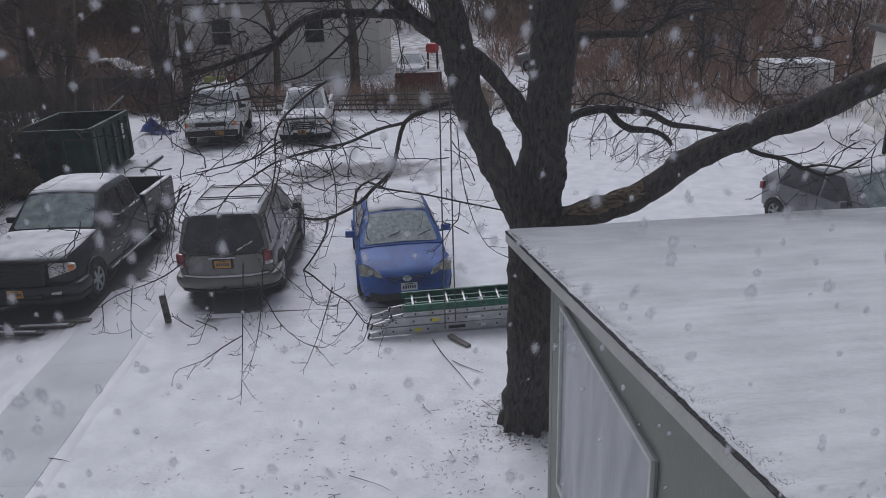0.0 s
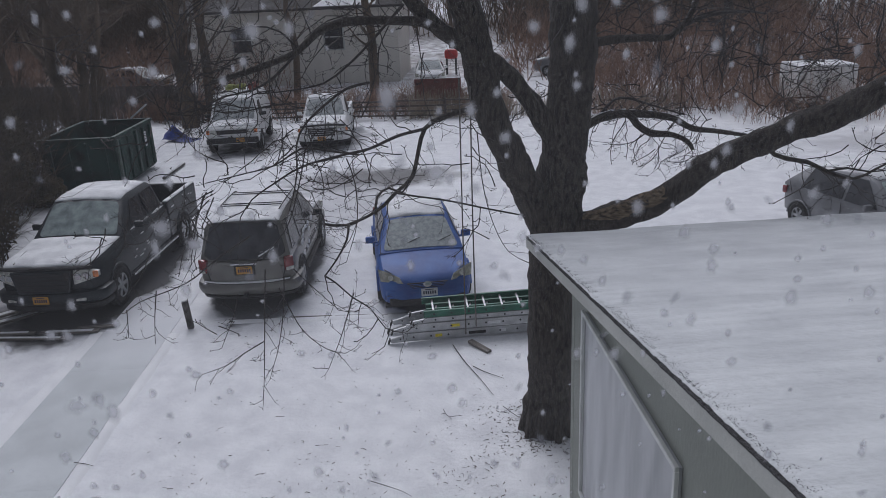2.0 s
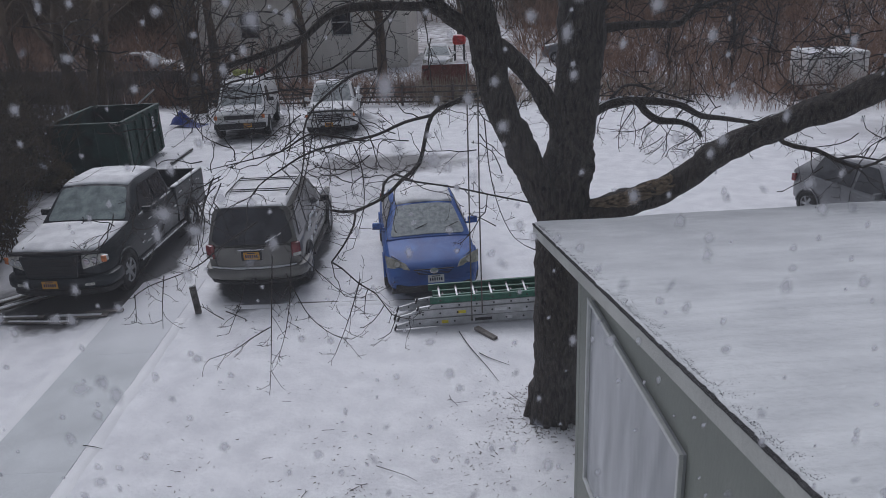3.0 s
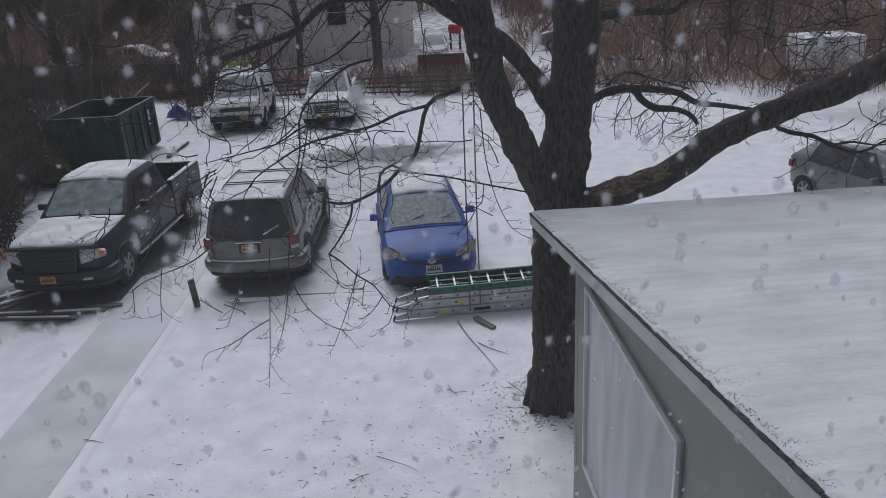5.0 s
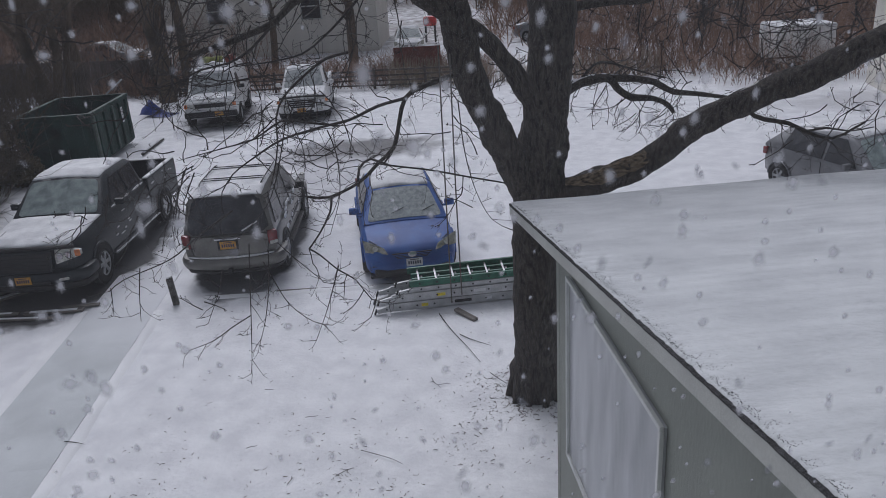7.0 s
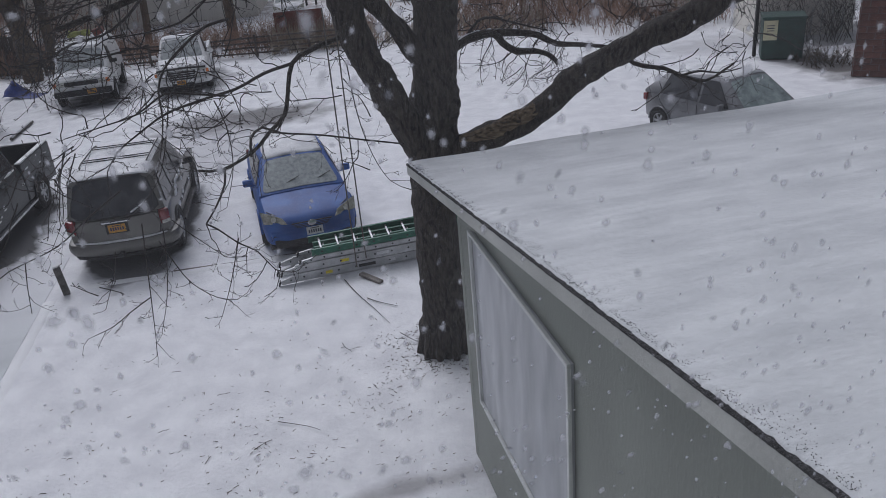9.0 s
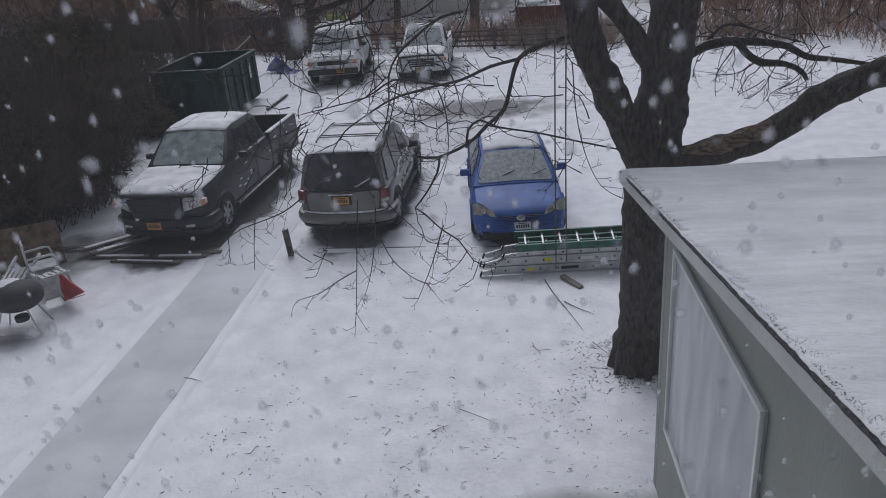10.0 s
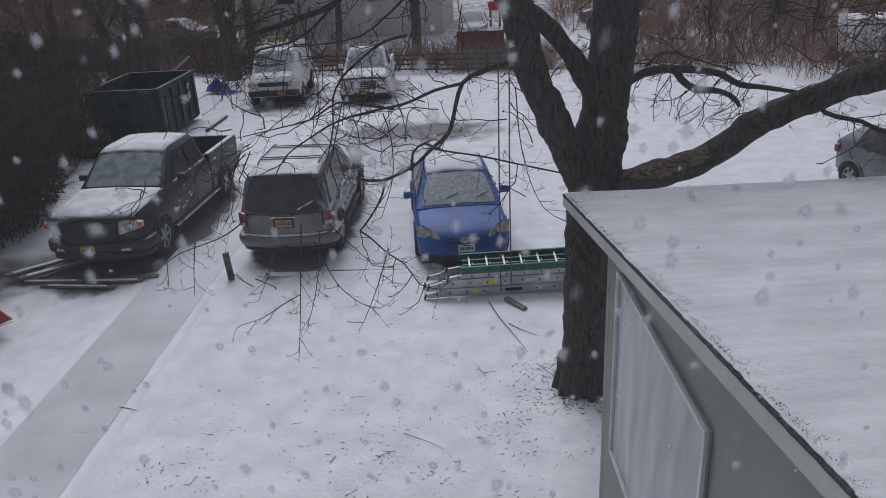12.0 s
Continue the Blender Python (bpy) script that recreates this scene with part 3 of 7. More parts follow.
def wet_glass():
    """Clear glass whose wet, streaky film scatters a little of the daylight."""
    m = bpy.data.materials.new("wet_glass")
    m.use_nodes = True
    nt = m.node_tree
    nt.nodes.remove(nt.nodes["Principled BSDF"])
    tr = nt.nodes.new("ShaderNodeBsdfTransparent")
    tl = nt.nodes.new("ShaderNodeBsdfTranslucent")
    tl.inputs["Color"].default_value = (0.72, 0.73, 0.76, 1)
    tc = nt.nodes.new("ShaderNodeTexCoord")
    nz = nt.nodes.new("ShaderNodeTexNoise")
    nz.inputs["Scale"].default_value, nz.inputs["Detail"].default_value = 9, 5
    mr = nt.nodes.new("ShaderNodeMapRange")
    mr.inputs["From Min"].default_value, mr.inputs["From Max"].default_value = 0.3, 0.7
    mr.inputs["To Min"].default_value, mr.inputs["To Max"].default_value = 0.028, 0.048
    mx = nt.nodes.new("ShaderNodeMixShader")
    nt.links.new(tc.outputs["Object"], nz.inputs["Vector"])
    nt.links.new(nz.outputs["Fac"], mr.inputs["Value"])
    nt.links.new(mr.outputs[0], mx.inputs["Fac"])
    nt.links.new(tr.outputs[0], mx.inputs[1])
    nt.links.new(tl.outputs[0], mx.inputs[2])
    nt.links.new(mx.outputs[0], nt.nodes["Material Output"].inputs["Surface"])
    return m
glass_bm = bmesh.new()
glass_bm.faces.new([glass_bm.verts.new(p) for p in ((WX0 + 0.06, WY + 0.05, WZ0 + 0.06), (WX1 - 0.06, WY + 0.05, WZ0 + 0.06), (WX1 - 0.06, WY + 0.05, WZ1 - 0.06), (WX0 + 0.06, WY + 0.05, WZ1 - 0.06))])
part("pane", glass_bm, wet_glass(), win, "thin wet window glass").visible_shadow = False

# ---- vehicles ----
def hull(stations):
    sec = []
    for y, zb, zt, w in stations:
        h = zt - zb
        sec.append((y, [(0, zb), (w * 0.85, zb), (w * 0.965, zb + 0.1 * h), (w, zb + 0.45 * h), (w * 0.99, zb + 0.68 * h), (w * 0.955, zb + 0.88 * h),
                        (w * 0.90, zt - 0.008), (w * 0.60, zt + 0.015), (0, zt + 0.025)]))
    bm = loft(sec)
    bmesh.ops.recalc_face_normals(bm, faces=bm.faces)
    return bm


def cabin(stations):
    sec = []
    for y, zb, zt, wb, wt in stations:
        h = max(zt - zb, 0.015)
        sec.append((y, [(0, zb - 0.06), (wb, zb - 0.06), (wb, zb), (wt + (wb - wt) * 0.12, zb + h * 0.85), (wt * 0.93, zb + h * 0.97), (wt * 0.5, zb + h + 0.01), (0, zb + h + 0.02)]))
    bm = loft(sec)
    bmesh.ops.recalc_face_normals(bm, faces=bm.faces)
    return bm


def bend(bm, w, end, k, face, reach=0.8):
    """Rounds the end of a body in plan: the corners are drawn back from the middle."""
    for v in bm.verts:
        t = min(1.0, max(0.0, 1 - (end - v.co.y) * face / reach))
        v.co.y -= face * k * t * min(1.15, abs(v.co.x) / w) ** 2.6
    return bm


def wrap_bumper(w, end, k, face, z0, z1, bulge=0.07, side=0.45, inner=0.10):
    """A bumper that follows the rounded end and wraps round both corners."""
    path = []
    for i in range(25):
        u = -1 + i / 12
        path.append(Vector((u * w * 0.93, end - face * k * (abs(u) * 0.93) ** 2.6, 0)))
    for s in (-1, 1):
        c = Vector((s * w, end - face * (k + 0.07), 0))
        tail = [c, c - Vector((-s * 0.02, face * side * 0.5, 0)), c - Vector((-s * 0.01, face * side, 0))]
        path = path + tail if s > 0 else tail[::-1] + path
    bm = bmesh.new()
    prof = [(0.0, -inner), (0.0, 0.0), (0.12, bulge * 0.7), (0.35, bulge), (0.70, bulge), (0.90, bulge * 0.75), (1.0, 0.0), (1.0, -inner)]
    rows = []
    for i, p in enumerate(path):
        d = (path[min(i + 1, len(path) - 1)] - path[max(i - 1, 0)]).normalized()
        n = Vector((d.y, -d.x, 0)) * (1 if face < 0 else -1)
        rows.append([bm.verts.new(p + n * o + Vector((0, 0, z0 + (z1 - z0) * h))) for h, o in prof])
    m = len(prof)
    for a, b in zip(rows, rows[1:]):
        for j in range(m):
            bm.faces.new((a[j], a[(j + 1) % m], b[(j + 1) % m], b[j]))
    bm.faces.new(rows[0])
    bm.faces.new(rows[-1][::-1])
    return bm


def curved_glass(w0, w1, z0, z1, y0, y1, k, face, off=0.014, round_=0.16):
    """A rounded pane on a sloping, plan-curved end: half widths and places of its lower and upper edge."""
    bm = bmesh.new()
    nu, nv = 14, 9
    grid = []
    for j in range(nv + 1):
        v = j / nv
        row = []
        for i in range(nu + 1):
            u = -1 + 2 * i / nu
            e = max(0.0, abs(2 * v - 1) - (1 - 2 * round_)) / (2 * round_)
            x = u * (w0 + (w1 - w0) * v) * (1 - round_ * (1 - math.sqrt(max(0.0, 1 - e * e))))
            row.append(bm.verts.new((x, y0 + (y1 - y0) * v + face * (off - k * min(1.15, abs(x) / 0.92) ** 2.6), z0 + (z1 - z0) * v)))
        grid.append(row)
    for a, b in zip(grid, grid[1:]):
        for i in range(nu):
            bm.faces.new((a[i], a[i + 1], b[i + 1], b[i]))
    g = bmesh.ops.extrude_face_region(bm, geom=list(bm.faces))
    bmesh.ops.translate(bm, verts=[q for q in g["geom"] if isinstance(q, bmesh.types.BMVert)], vec=(0, -face * 0.012, -0.004))
    return bm


def snow_on(src, h, nz=0.8, keep=lambda c: True):
    """A layer of snow on the faces that look up."""
    bm = src.copy()
    bm.normal_update()
    bmesh.ops.delete(bm, geom=[f for f in bm.faces if f.normal.z < nz or not keep(f.calc_center_median())], context="FACES")
    bmesh.ops.subdivide_edges(bm, edges=bm.edges, cuts=3, use_grid_fill=True)
    edge = {v for e in bm.edges if e.is_boundary for v in e.verts}
    g = bmesh.ops.extrude_face_region(bm, geom=list(bm.faces))
    top = [v for v in g["geom"] if isinstance(v, bmesh.types.BMVert)]
    rim = {v for v in top if any(e.is_boundary or len(e.link_faces) < 2 or any(abs(f.normal.z) < 0.3 for f in e.link_faces) for e in v.link_edges)}
    for v in top:
        k = 0.35 if v in rim else 1.0
        v.co.z += h * k * (1 + 0.35 * noise.noise(v.co * 4.0))
        if v in rim:
            v.co.x += 0.025 * noise.noise(v.co * 7.0)
            v.co.y += 0.03 * noise.noise(v.co * 6.0 + Vector((9, 0, 0)))
    return bm


def wheel(parent, x, y, r, w, spokes=6):
    side = 1 if x > 0 else -1
    wh = new("wheel")
    wh.parent = parent
    wh.location = (x, y, r)
    bm = bmesh.new()
    prof = [(r * 0.62, -w / 2), (r * 0.9, -w / 2), (r * 0.985, -w * 0.36), (r, 0), (r * 0.985, w * 0.36), (r * 0.9, w / 2), (r * 0.62, w / 2)]
    n = 28
    rings = [[bm.verts.new((px, pr * math.cos(2 * math.pi * k / n), pr * math.sin(2 * math.pi * k / n))) for pr, px in prof] for k in range(n)]
    for k in range(n):
        a, b = rings[k], rings[(k + 1) % n]
        for i in range(len(prof)):
            bm.faces.new((a[i], a[(i + 1) % len(prof)], b[(i + 1) % len(prof)], b[i]))
    part("tyre", bm, RUBBER, wh, smooth=True)
    bm = cyl((side * w * 0.05, 0, 0), (side * w * 0.22, 0, 0), r * 0.64, r * 0.6, 24)
    part("wheel_dish", bm, BLACKPL, wh)
    bm = cyl((side * w * 0.2, 0, 0), (side * w * 0.42, 0, 0), r * 0.16, r * 0.13, 16)
    for k in range(spokes):
        a = 2 * math.pi * k / spokes
        box(side * w * 0.36, math.cos(a) * r * 0.36, math.sin(a) * r * 0.36, 0.03, r * 0.52, r * 0.19, 0.008, bm, Matrix.Rotation(a, 4, "X"))
    ring = [Vector((side * w * 0.40, math.cos(k * math.pi / 12) * r * 0.61, math.sin(k * math.pi / 12) * r * 0.61)) for k in range(25)]
    tube(ring, lambda t: r * 0.045, 6, 0, bm)
    part("rim", bm, ALLOY, wh, "dull alloy rim")
    return wh


def arch(parent, x, y, r):
    side = 1 if x > 0 else -1
    # Black disc proud of the body, its colour replacing the shade of a hollow.
    part("arch_disc", cyl((x - side * 0.10, y, r * 1.02), (x, y, r * 1.02), r * 1.09, r * 1.07, 26), BLACKPL, parent, "dark disc in place of the shaded wheel hollow")
    bm = bmesh.new()
    pts = [Vector((x + side * 0.004, y + math.cos(a) * r * 1.12, r * 1.02 + math.sin(a) * r * 1.12)) for a in [math.pi * k / 18 for k in range(19)]]
    tube(pts, lambda t: 0.022, 6, 0, bm)
    return bm


def plate(parent, y, z, material, x=0.0, face=-1):
    p = part("license_plate", box(x, y, z, 0.305, 0.012, 0.152, 0.004), material, parent, "metal license plate")
    bm = bmesh.new()
    for i in range(6):
        box(x - 0.105 + i * 0.042, y + face * 0.0075, z - 0.005, 0.026, 0.004, 0.062, 0, bm)
    box(x, y + face * 0.0075, z + 0.054, 0.16, 0.004, 0.016, 0, bm)
    part("plate_marks", bm, INK, p)
    return p


def panes_of(car, st, glass, front=(0, 1), rear=(-2, -1), side_spans=(), frost=None, inset=0.06, rear_w=0.90):
    """Glass on the cabin: windshield, rear window and side windows between stations."""
    def ring(i):
        y, zb, zt, wb, wt = st[i]
        h = max(zt - zb, 0.015)
        half = [(wt * 0.93, zb + h * 0.97), (wt * 0.5, zb + h + 0.01), (0.0, zb + h + 0.02)]
        return [Vector((-x, y, z)) for x, z in half] + [Vector((x, y, z)) for x, z in half[1::-1]]
    for nm, (a, b), mt in (("windshield", front, frost or glass), ("rear_window", rear, glass)):
        ra, rb = ring(a), ring(b)
        bm = bmesh.new()
        n = (rb[2] - ra[2]).cross(Vector((1, 0, 0))).normalized()
        n = (n if n.z > 0 else -n) * 0.012
        narrow = rear_w if nm == "rear_window" else 0.97
        grid = [[bm.verts.new(Vector((narrow * rnd, 1, 1)) * p.lerp(q, v) + n) for p, q in zip(ra, rb)] for v, rnd in ((inset, 0.92), (inset + 0.03, 0.975), (inset + 0.09, 1.0), (0.5, 1.0), (0.9 - inset, 1.0), (0.96 - inset, 0.98), (1 - inset, 0.93))]
        for g0, g1 in zip(grid, grid[1:]):
            for k in range(4):
                bm.faces.new((g0[k], g0[k + 1], g1[k + 1], g1[k]))
        g = bmesh.ops.extrude_face_region(bm, geom=list(bm.faces))
        bmesh.ops.translate(bm, verts=[v for v in g["geom"] if isinstance(v, bmesh.types.BMVert)], vec=-n * 0.9)
        part(nm, bm, mt, car)
    for y0, y1, t0, t1, zt, zb in side_spans:
        ys = [s[0] for s in st]
        def half_at(y, z):
            i = max(k for k in range(len(ys) - 1) if ys[k] <= y + 1e-6) if y >= ys[0] else 0
            f = (y - ys[i]) / (ys[i + 1] - ys[i])
            v = [st[i][k] + (st[i + 1][k] - st[i][k]) * f for k in range(5)]
            g = (z - v[1]) / max(v[2] - v[1], 0.05)
            wl = v[4] + (v[3] - v[4]) * 0.12
            return v[3] + (wl - v[3]) * min(max(g / 0.85, 0), 1)
        for s in (-1, 1):
            c = [(s * (half_at(y, z) + 0.012), y, z) for y, z in ((y0, zb), (y1, zb), (t1, zt), (t0, zt))]
            part("side_window", pane(c, 0.014), glass, car)


def mirrors(car, y, z, w, material):
    for s in (-1, 1):
        bm = box(s * (w + 0.10), y, z + 0.03, 0.20, 0.09, 0.14, 0.035)
        box(s * (w + 0.01), y + 0.01, z - 0.03, 0.10, 0.05, 0.04, 0.01, bm)
        m = part("mirror", bm, material, car)
        part("mirror_glass", box(s * (w + 0.10), y + 0.048, z + 0.03, 0.16, 0.006, 0.10, 0), CARGLASS, m)


def wipers(car, y, z, lean, w):
    for s in (-0.55, 0.15):
        bm = cyl((w * s, y, z), (w * (s + 0.55), y + lean * 0.16, z + 0.16), 0.012, 0.008, 6)
        part("wiper", bm, BLACKPL, car)


def wheels_of(car, track, y0, y1, r, w, side_w, trim):
    for y in (y0, y1):
        for s in (-1, 1):
            bm = arch(car, s * (side_w + 0.004), y, r)
            part("arch_lip", bm, trim, car)
            wheel(car, s * track, y, r, w)


def pickup(name, label, m, paint, trim, L, W, H, axle_f, axle_r, cab_end, plate_mat, group="", snow=0.03, rail=1.22, hood=1.10, R=0.38, frost=None):
    car = thing(name, label, "pickup truck", m, group)
    f, r, w = -L / 2, L / 2, W / 2
    cowl = axle_f + 0.62
    body = hull([(f, 0.50, hood - 0.16, w * 0.86), (f + 0.06, 0.42, hood - 0.08, w * 0.93), (f + 0.22, 0.38, hood - 0.03, w * 0.98), (f + 0.75, 0.36, hood, w), (cowl - 0.1, 0.36, hood + 0.06, w),
                 (cowl + 0.15, 0.36, rail - 0.03, w), (cab_end, 0.36, rail, w)])
    nose = W * 0.10
    bend(body, w, f, nose, -1)
    st = [(cowl - 0.08, hood + 0.03, hood + 0.05, w * 0.93, w * 0.92), (cowl + 0.62, rail - 0.03, H - 0.06, w * 0.94, w * 0.76), (cowl + 0.9, rail - 0.03, H, w * 0.94, w * 0.77),
          (cab_end - 0.35, rail - 0.03, H - 0.01, w * 0.94, w * 0.76), (cab_end - 0.16, rail - 0.03, H - 0.07, w * 0.94, w * 0.75), (cab_end - 0.02, rail - 0.03, rail, w * 0.93, w * 0.86)]
    cb = cabin(st)
    hs = snow_on(body, snow, 0.75, lambda c: c.y < cowl - 0.05)
    rs = snow_on(cb, snow, 0.85, lambda c: c.z > H - 0.12)
    part("body", body, paint, car, smooth="auto")
    part("cab", cb, paint, car, smooth="auto")
    part("snow_cover", hs, CARSNOW, car, "thin snow on the hood", smooth=True)
    part("snow_cover", rs, CARSNOW, car, "thin snow on the roof", smooth=True)
    panes_of(car, st, CARGLASS, (0, 1), (-2, -1), [(cowl + 0.42, cowl + 1.25, cowl + 0.78, cowl + 1.2, H - 0.13, rail + 0.02), (cowl + 1.33, cab_end - 0.22, cowl + 1.3, cab_end - 0.3, H - 0.13, rail + 0.02)], frost=frost)
    # open cargo bed
    for s in (-1, 1):
        b = box(s * (w - 0.05), (cab_end + r) / 2 + 0.02, (0.46 + rail) / 2, 0.10, r - cab_end - 0.04, rail - 0.46, 0.03)
        part("bed_side", b, paint, car)
        part("bed_rail", box(s * (w - 0.06), (cab_end + r) / 2 + 0.02, rail + 0.012, 0.11, r - cab_end - 0.06, 0.03, 0.01), CARSNOW if s > 0 else BLACKPL, car, "snowy bed rail" if s > 0 else "")
    part("tailgate", box(0, r - 0.05, (0.50 + rail) / 2, W - 0.22, 0.08, rail - 0.50, 0.02), paint, car)
    part("bed_front", box(0, cab_end + 0.05, (0.5 + rail) / 2, W - 0.22, 0.06, rail - 0.5, 0.01), BLACKPL, car)
    part("bed_floor", box(0, (cab_end + r) / 2, 0.68, W - 0.21, r - cab_end - 0.2, 0.06, 0.01), BLACKPL, car, "dark bed liner")
    # face
    gw = W * 0.56
    gh = gw / 2
    bm = pane([(-gh * 0.86, f - 0.03, hood - 0.52), (gh * 0.86, f - 0.03, hood - 0.52), (gh, f - 0.03, hood - 0.13), (-gh, f - 0.03, hood - 0.13)], 0.08)
    g = part("grille", bm, BLACKPL, car, "dark slatted grille")
    for a, b in (((-gh, hood - 0.12), (gh, hood - 0.12)), ((-gh * 0.86, hood - 0.52), (gh * 0.86, hood - 0.52)), ((-gh, hood - 0.12), (-gh * 0.86, hood - 0.52)), ((gh, hood - 0.12), (gh * 0.86, hood - 0.52))):
        part("grille_surround", cyl((a[0], f - 0.055, a[1]), (b[0], f - 0.055, b[1]), 0.024, 0.024, 8), trim, g)
    for k in range(5):
        part("grille_bar", box(0, f - 0.075, hood - 0.46 + 0.075 * k, gw * (0.80 + 0.03 * k), 0.012, 0.014, 0.004), trim, g)
    bm = bmesh.new()
    bmesh.ops.create_uvsphere(bm, u_segments=16, v_segments=8, radius=1, matrix=Matrix.Translation((0, f - 0.055, hood - 0.25)) @ Matrix.Diagonal((0.115, 0.015, 0.045, 1)))
    part("badge", bm, CHROME, g, "oval chrome badge")
    for s in (-1, 1):
        bm = bmesh.new()
        cols = []
        for i in range(9):
            u = i / 8
            x = gw * 0.52 + (w * 0.99 - gw * 0.52) * u
            zl, zu = hood - 0.40 + 0.10 * u, hood - 0.13 - 0.02 * u - 0.05 * u ** 4
            cols.append([bm.verts.new((s * x, f + q + nose * (x / w) ** 2.6, z)) for z, q in ((zl, 0.06), (zl, -0.045), (zl * 0.5 + zu * 0.5, -0.05), (zu, -0.005), (zu, 0.06))])
        for c0, c1 in zip(cols, cols[1:]):
            for j in range(4):
                bm.faces.new((c0[j], c0[j + 1], c1[j + 1], c1[j]))
        bm.faces.new(cols[0])
        bm.faces.new(cols[-1][::-1])
        lamp = part("headlight", bm, LAMPC, car, "clear headlight")
        part("turn_signal", box(s * w * 0.955, f + nose * 0.9 - 0.045, hood - 0.24, 0.10, 0.05, 0.13, 0.02, rot=Matrix.Rotation(s * 0.5, 4, "Z")), AMBER, lamp, "amber corner lens")
        for q in (0.66, 0.80):
            part("reflector", cyl((s * w * q, f - 0.06 + nose * q ** 2.6, hood - 0.255), (s * w * q, f - 0.035 + nose * q ** 2.6, hood - 0.255), 0.06, 0.07, 16), CHROME, lamp)
        part("fog_lamp", box(s * w * 0.66, f - 0.085 + nose * 0.34, hood * 0.42, 0.2, 0.05, 0.06, 0.02, rot=Matrix.Rotation(s * 0.12, 4, "Z")), LAMPC, car)
        part("running_board", box(s * (w - 0.01), (axle_f + axle_r) / 2, 0.40, 0.16, axle_r - axle_f - 1.1, 0.05, 0.02), CHROME if s > 0 else BLACKPL, car)
        part("door_handle", box(s * (w + 0.012), cowl + 1.15, rail - 0.12, 0.025, 0.16, 0.04, 0.01), trim, car)
        part("door_seam", box(s * (w - 0.003), cowl + 1.31, 0.80, 0.012, 0.012, 0.78, 0), BLACKPL, car)
        part("taillight", box(s * (w - 0.06), r - 0.02, rail - 0.2, 0.12, 0.06, 0.34, 0.01), REDL, car)
    part("bumper", wrap_bumper(w * 0.985, f - 0.02, nose, -1, hood * 0.33, hood * 0.55, 0.08, 0.35), trim, car, smooth="auto")
    part("lower_valance", wrap_bumper(w * 0.96, f + 0.02, nose, -1, 0.25, hood * 0.33 - 0.004, 0.05, 0.35), BLACKPL, car, smooth="auto")
    part("bumper_inlet", box(0, f - 0.085, hood * 0.385, W * 0.42, 0.05, 0.07, 0.015), BLACKPL, car)
    part("hood_lip", tube(smoothpath([(-w * 0.90, f + 0.02 + nose * 0.75, hood - 0.115), (-w * 0.62, f - 0.02 + nose * 0.28, hood - 0.08), (-gw * 0.3, f - 0.04, hood - 0.055), (0, f - 0.05, hood - 0.045), (gw * 0.3, f - 0.04, hood - 0.055), (w * 0.62, f - 0.02 + nose * 0.28, hood - 0.08), (w * 0.90, f + 0.02 + nose * 0.75, hood - 0.115)], 0.08), lambda t: 0.035, 8), BLACKPL, car, "dark deflector along the hood edge")
    for s in (-1, 1):
        part("hood_crease", tube(smoothpath([(s * w * 0.60, f + 0.16, hood - 0.015), (s * w * 0.66, f + 0.6, hood + 0.022), (s * w * 0.74, cowl - 0.2, hood + 0.05)], 0.1), lambda t: 0.014, 6), trim, car, "bare crease in the hood snow")
    for y0, y1 in ((cowl + 0.25, cowl + 0.8), (cowl + 0.95, cowl + 1.25), (cowl + 1.4, cab_end - 0.2)):
        part("snow_line", tube(smoothpath([(w * 0.985, y0, rail - 0.012), (w * 0.99, (y0 + y1) / 2, rail - 0.004), (w * 0.985, y1, rail - 0.012)], 0.06), lambda t: 0.004 + 0.02 * math.sin(math.pi * t), 6, 0.5), CARSNOW, car, "snow caught on the window sill", smooth=True)
    streak_rng = random.Random(31)
    for k in range(14):
        y, z = streak_rng.uniform(cowl + 0.2, r - 0.3), streak_rng.uniform(0.62, rail - 0.08)
        lump = bmesh.new()
        bmesh.ops.create_icosphere(lump, subdivisions=2, radius=1, matrix=Matrix.Translation((w * 0.995, y, z)) @ Matrix.Diagonal((0.012, streak_rng.uniform(0.03, 0.13), streak_rng.uniform(0.008, 0.025), 1)))
        part("snow_patch", lump, CARSNOW, car, "snow stuck to the side", smooth=True)
    plate(car, f - 0.125, hood * 0.45, plate_mat, -W * 0.03)
    mirrors(car, cowl + 0.45, rail + 0.02, w, trim)
    wipers(car, cowl + 0.02, hood + 0.10, 1.0, w)
    wheels_of(car, w - 0.085, axle_f, axle_r, R, 0.25, w, trim)
    return car


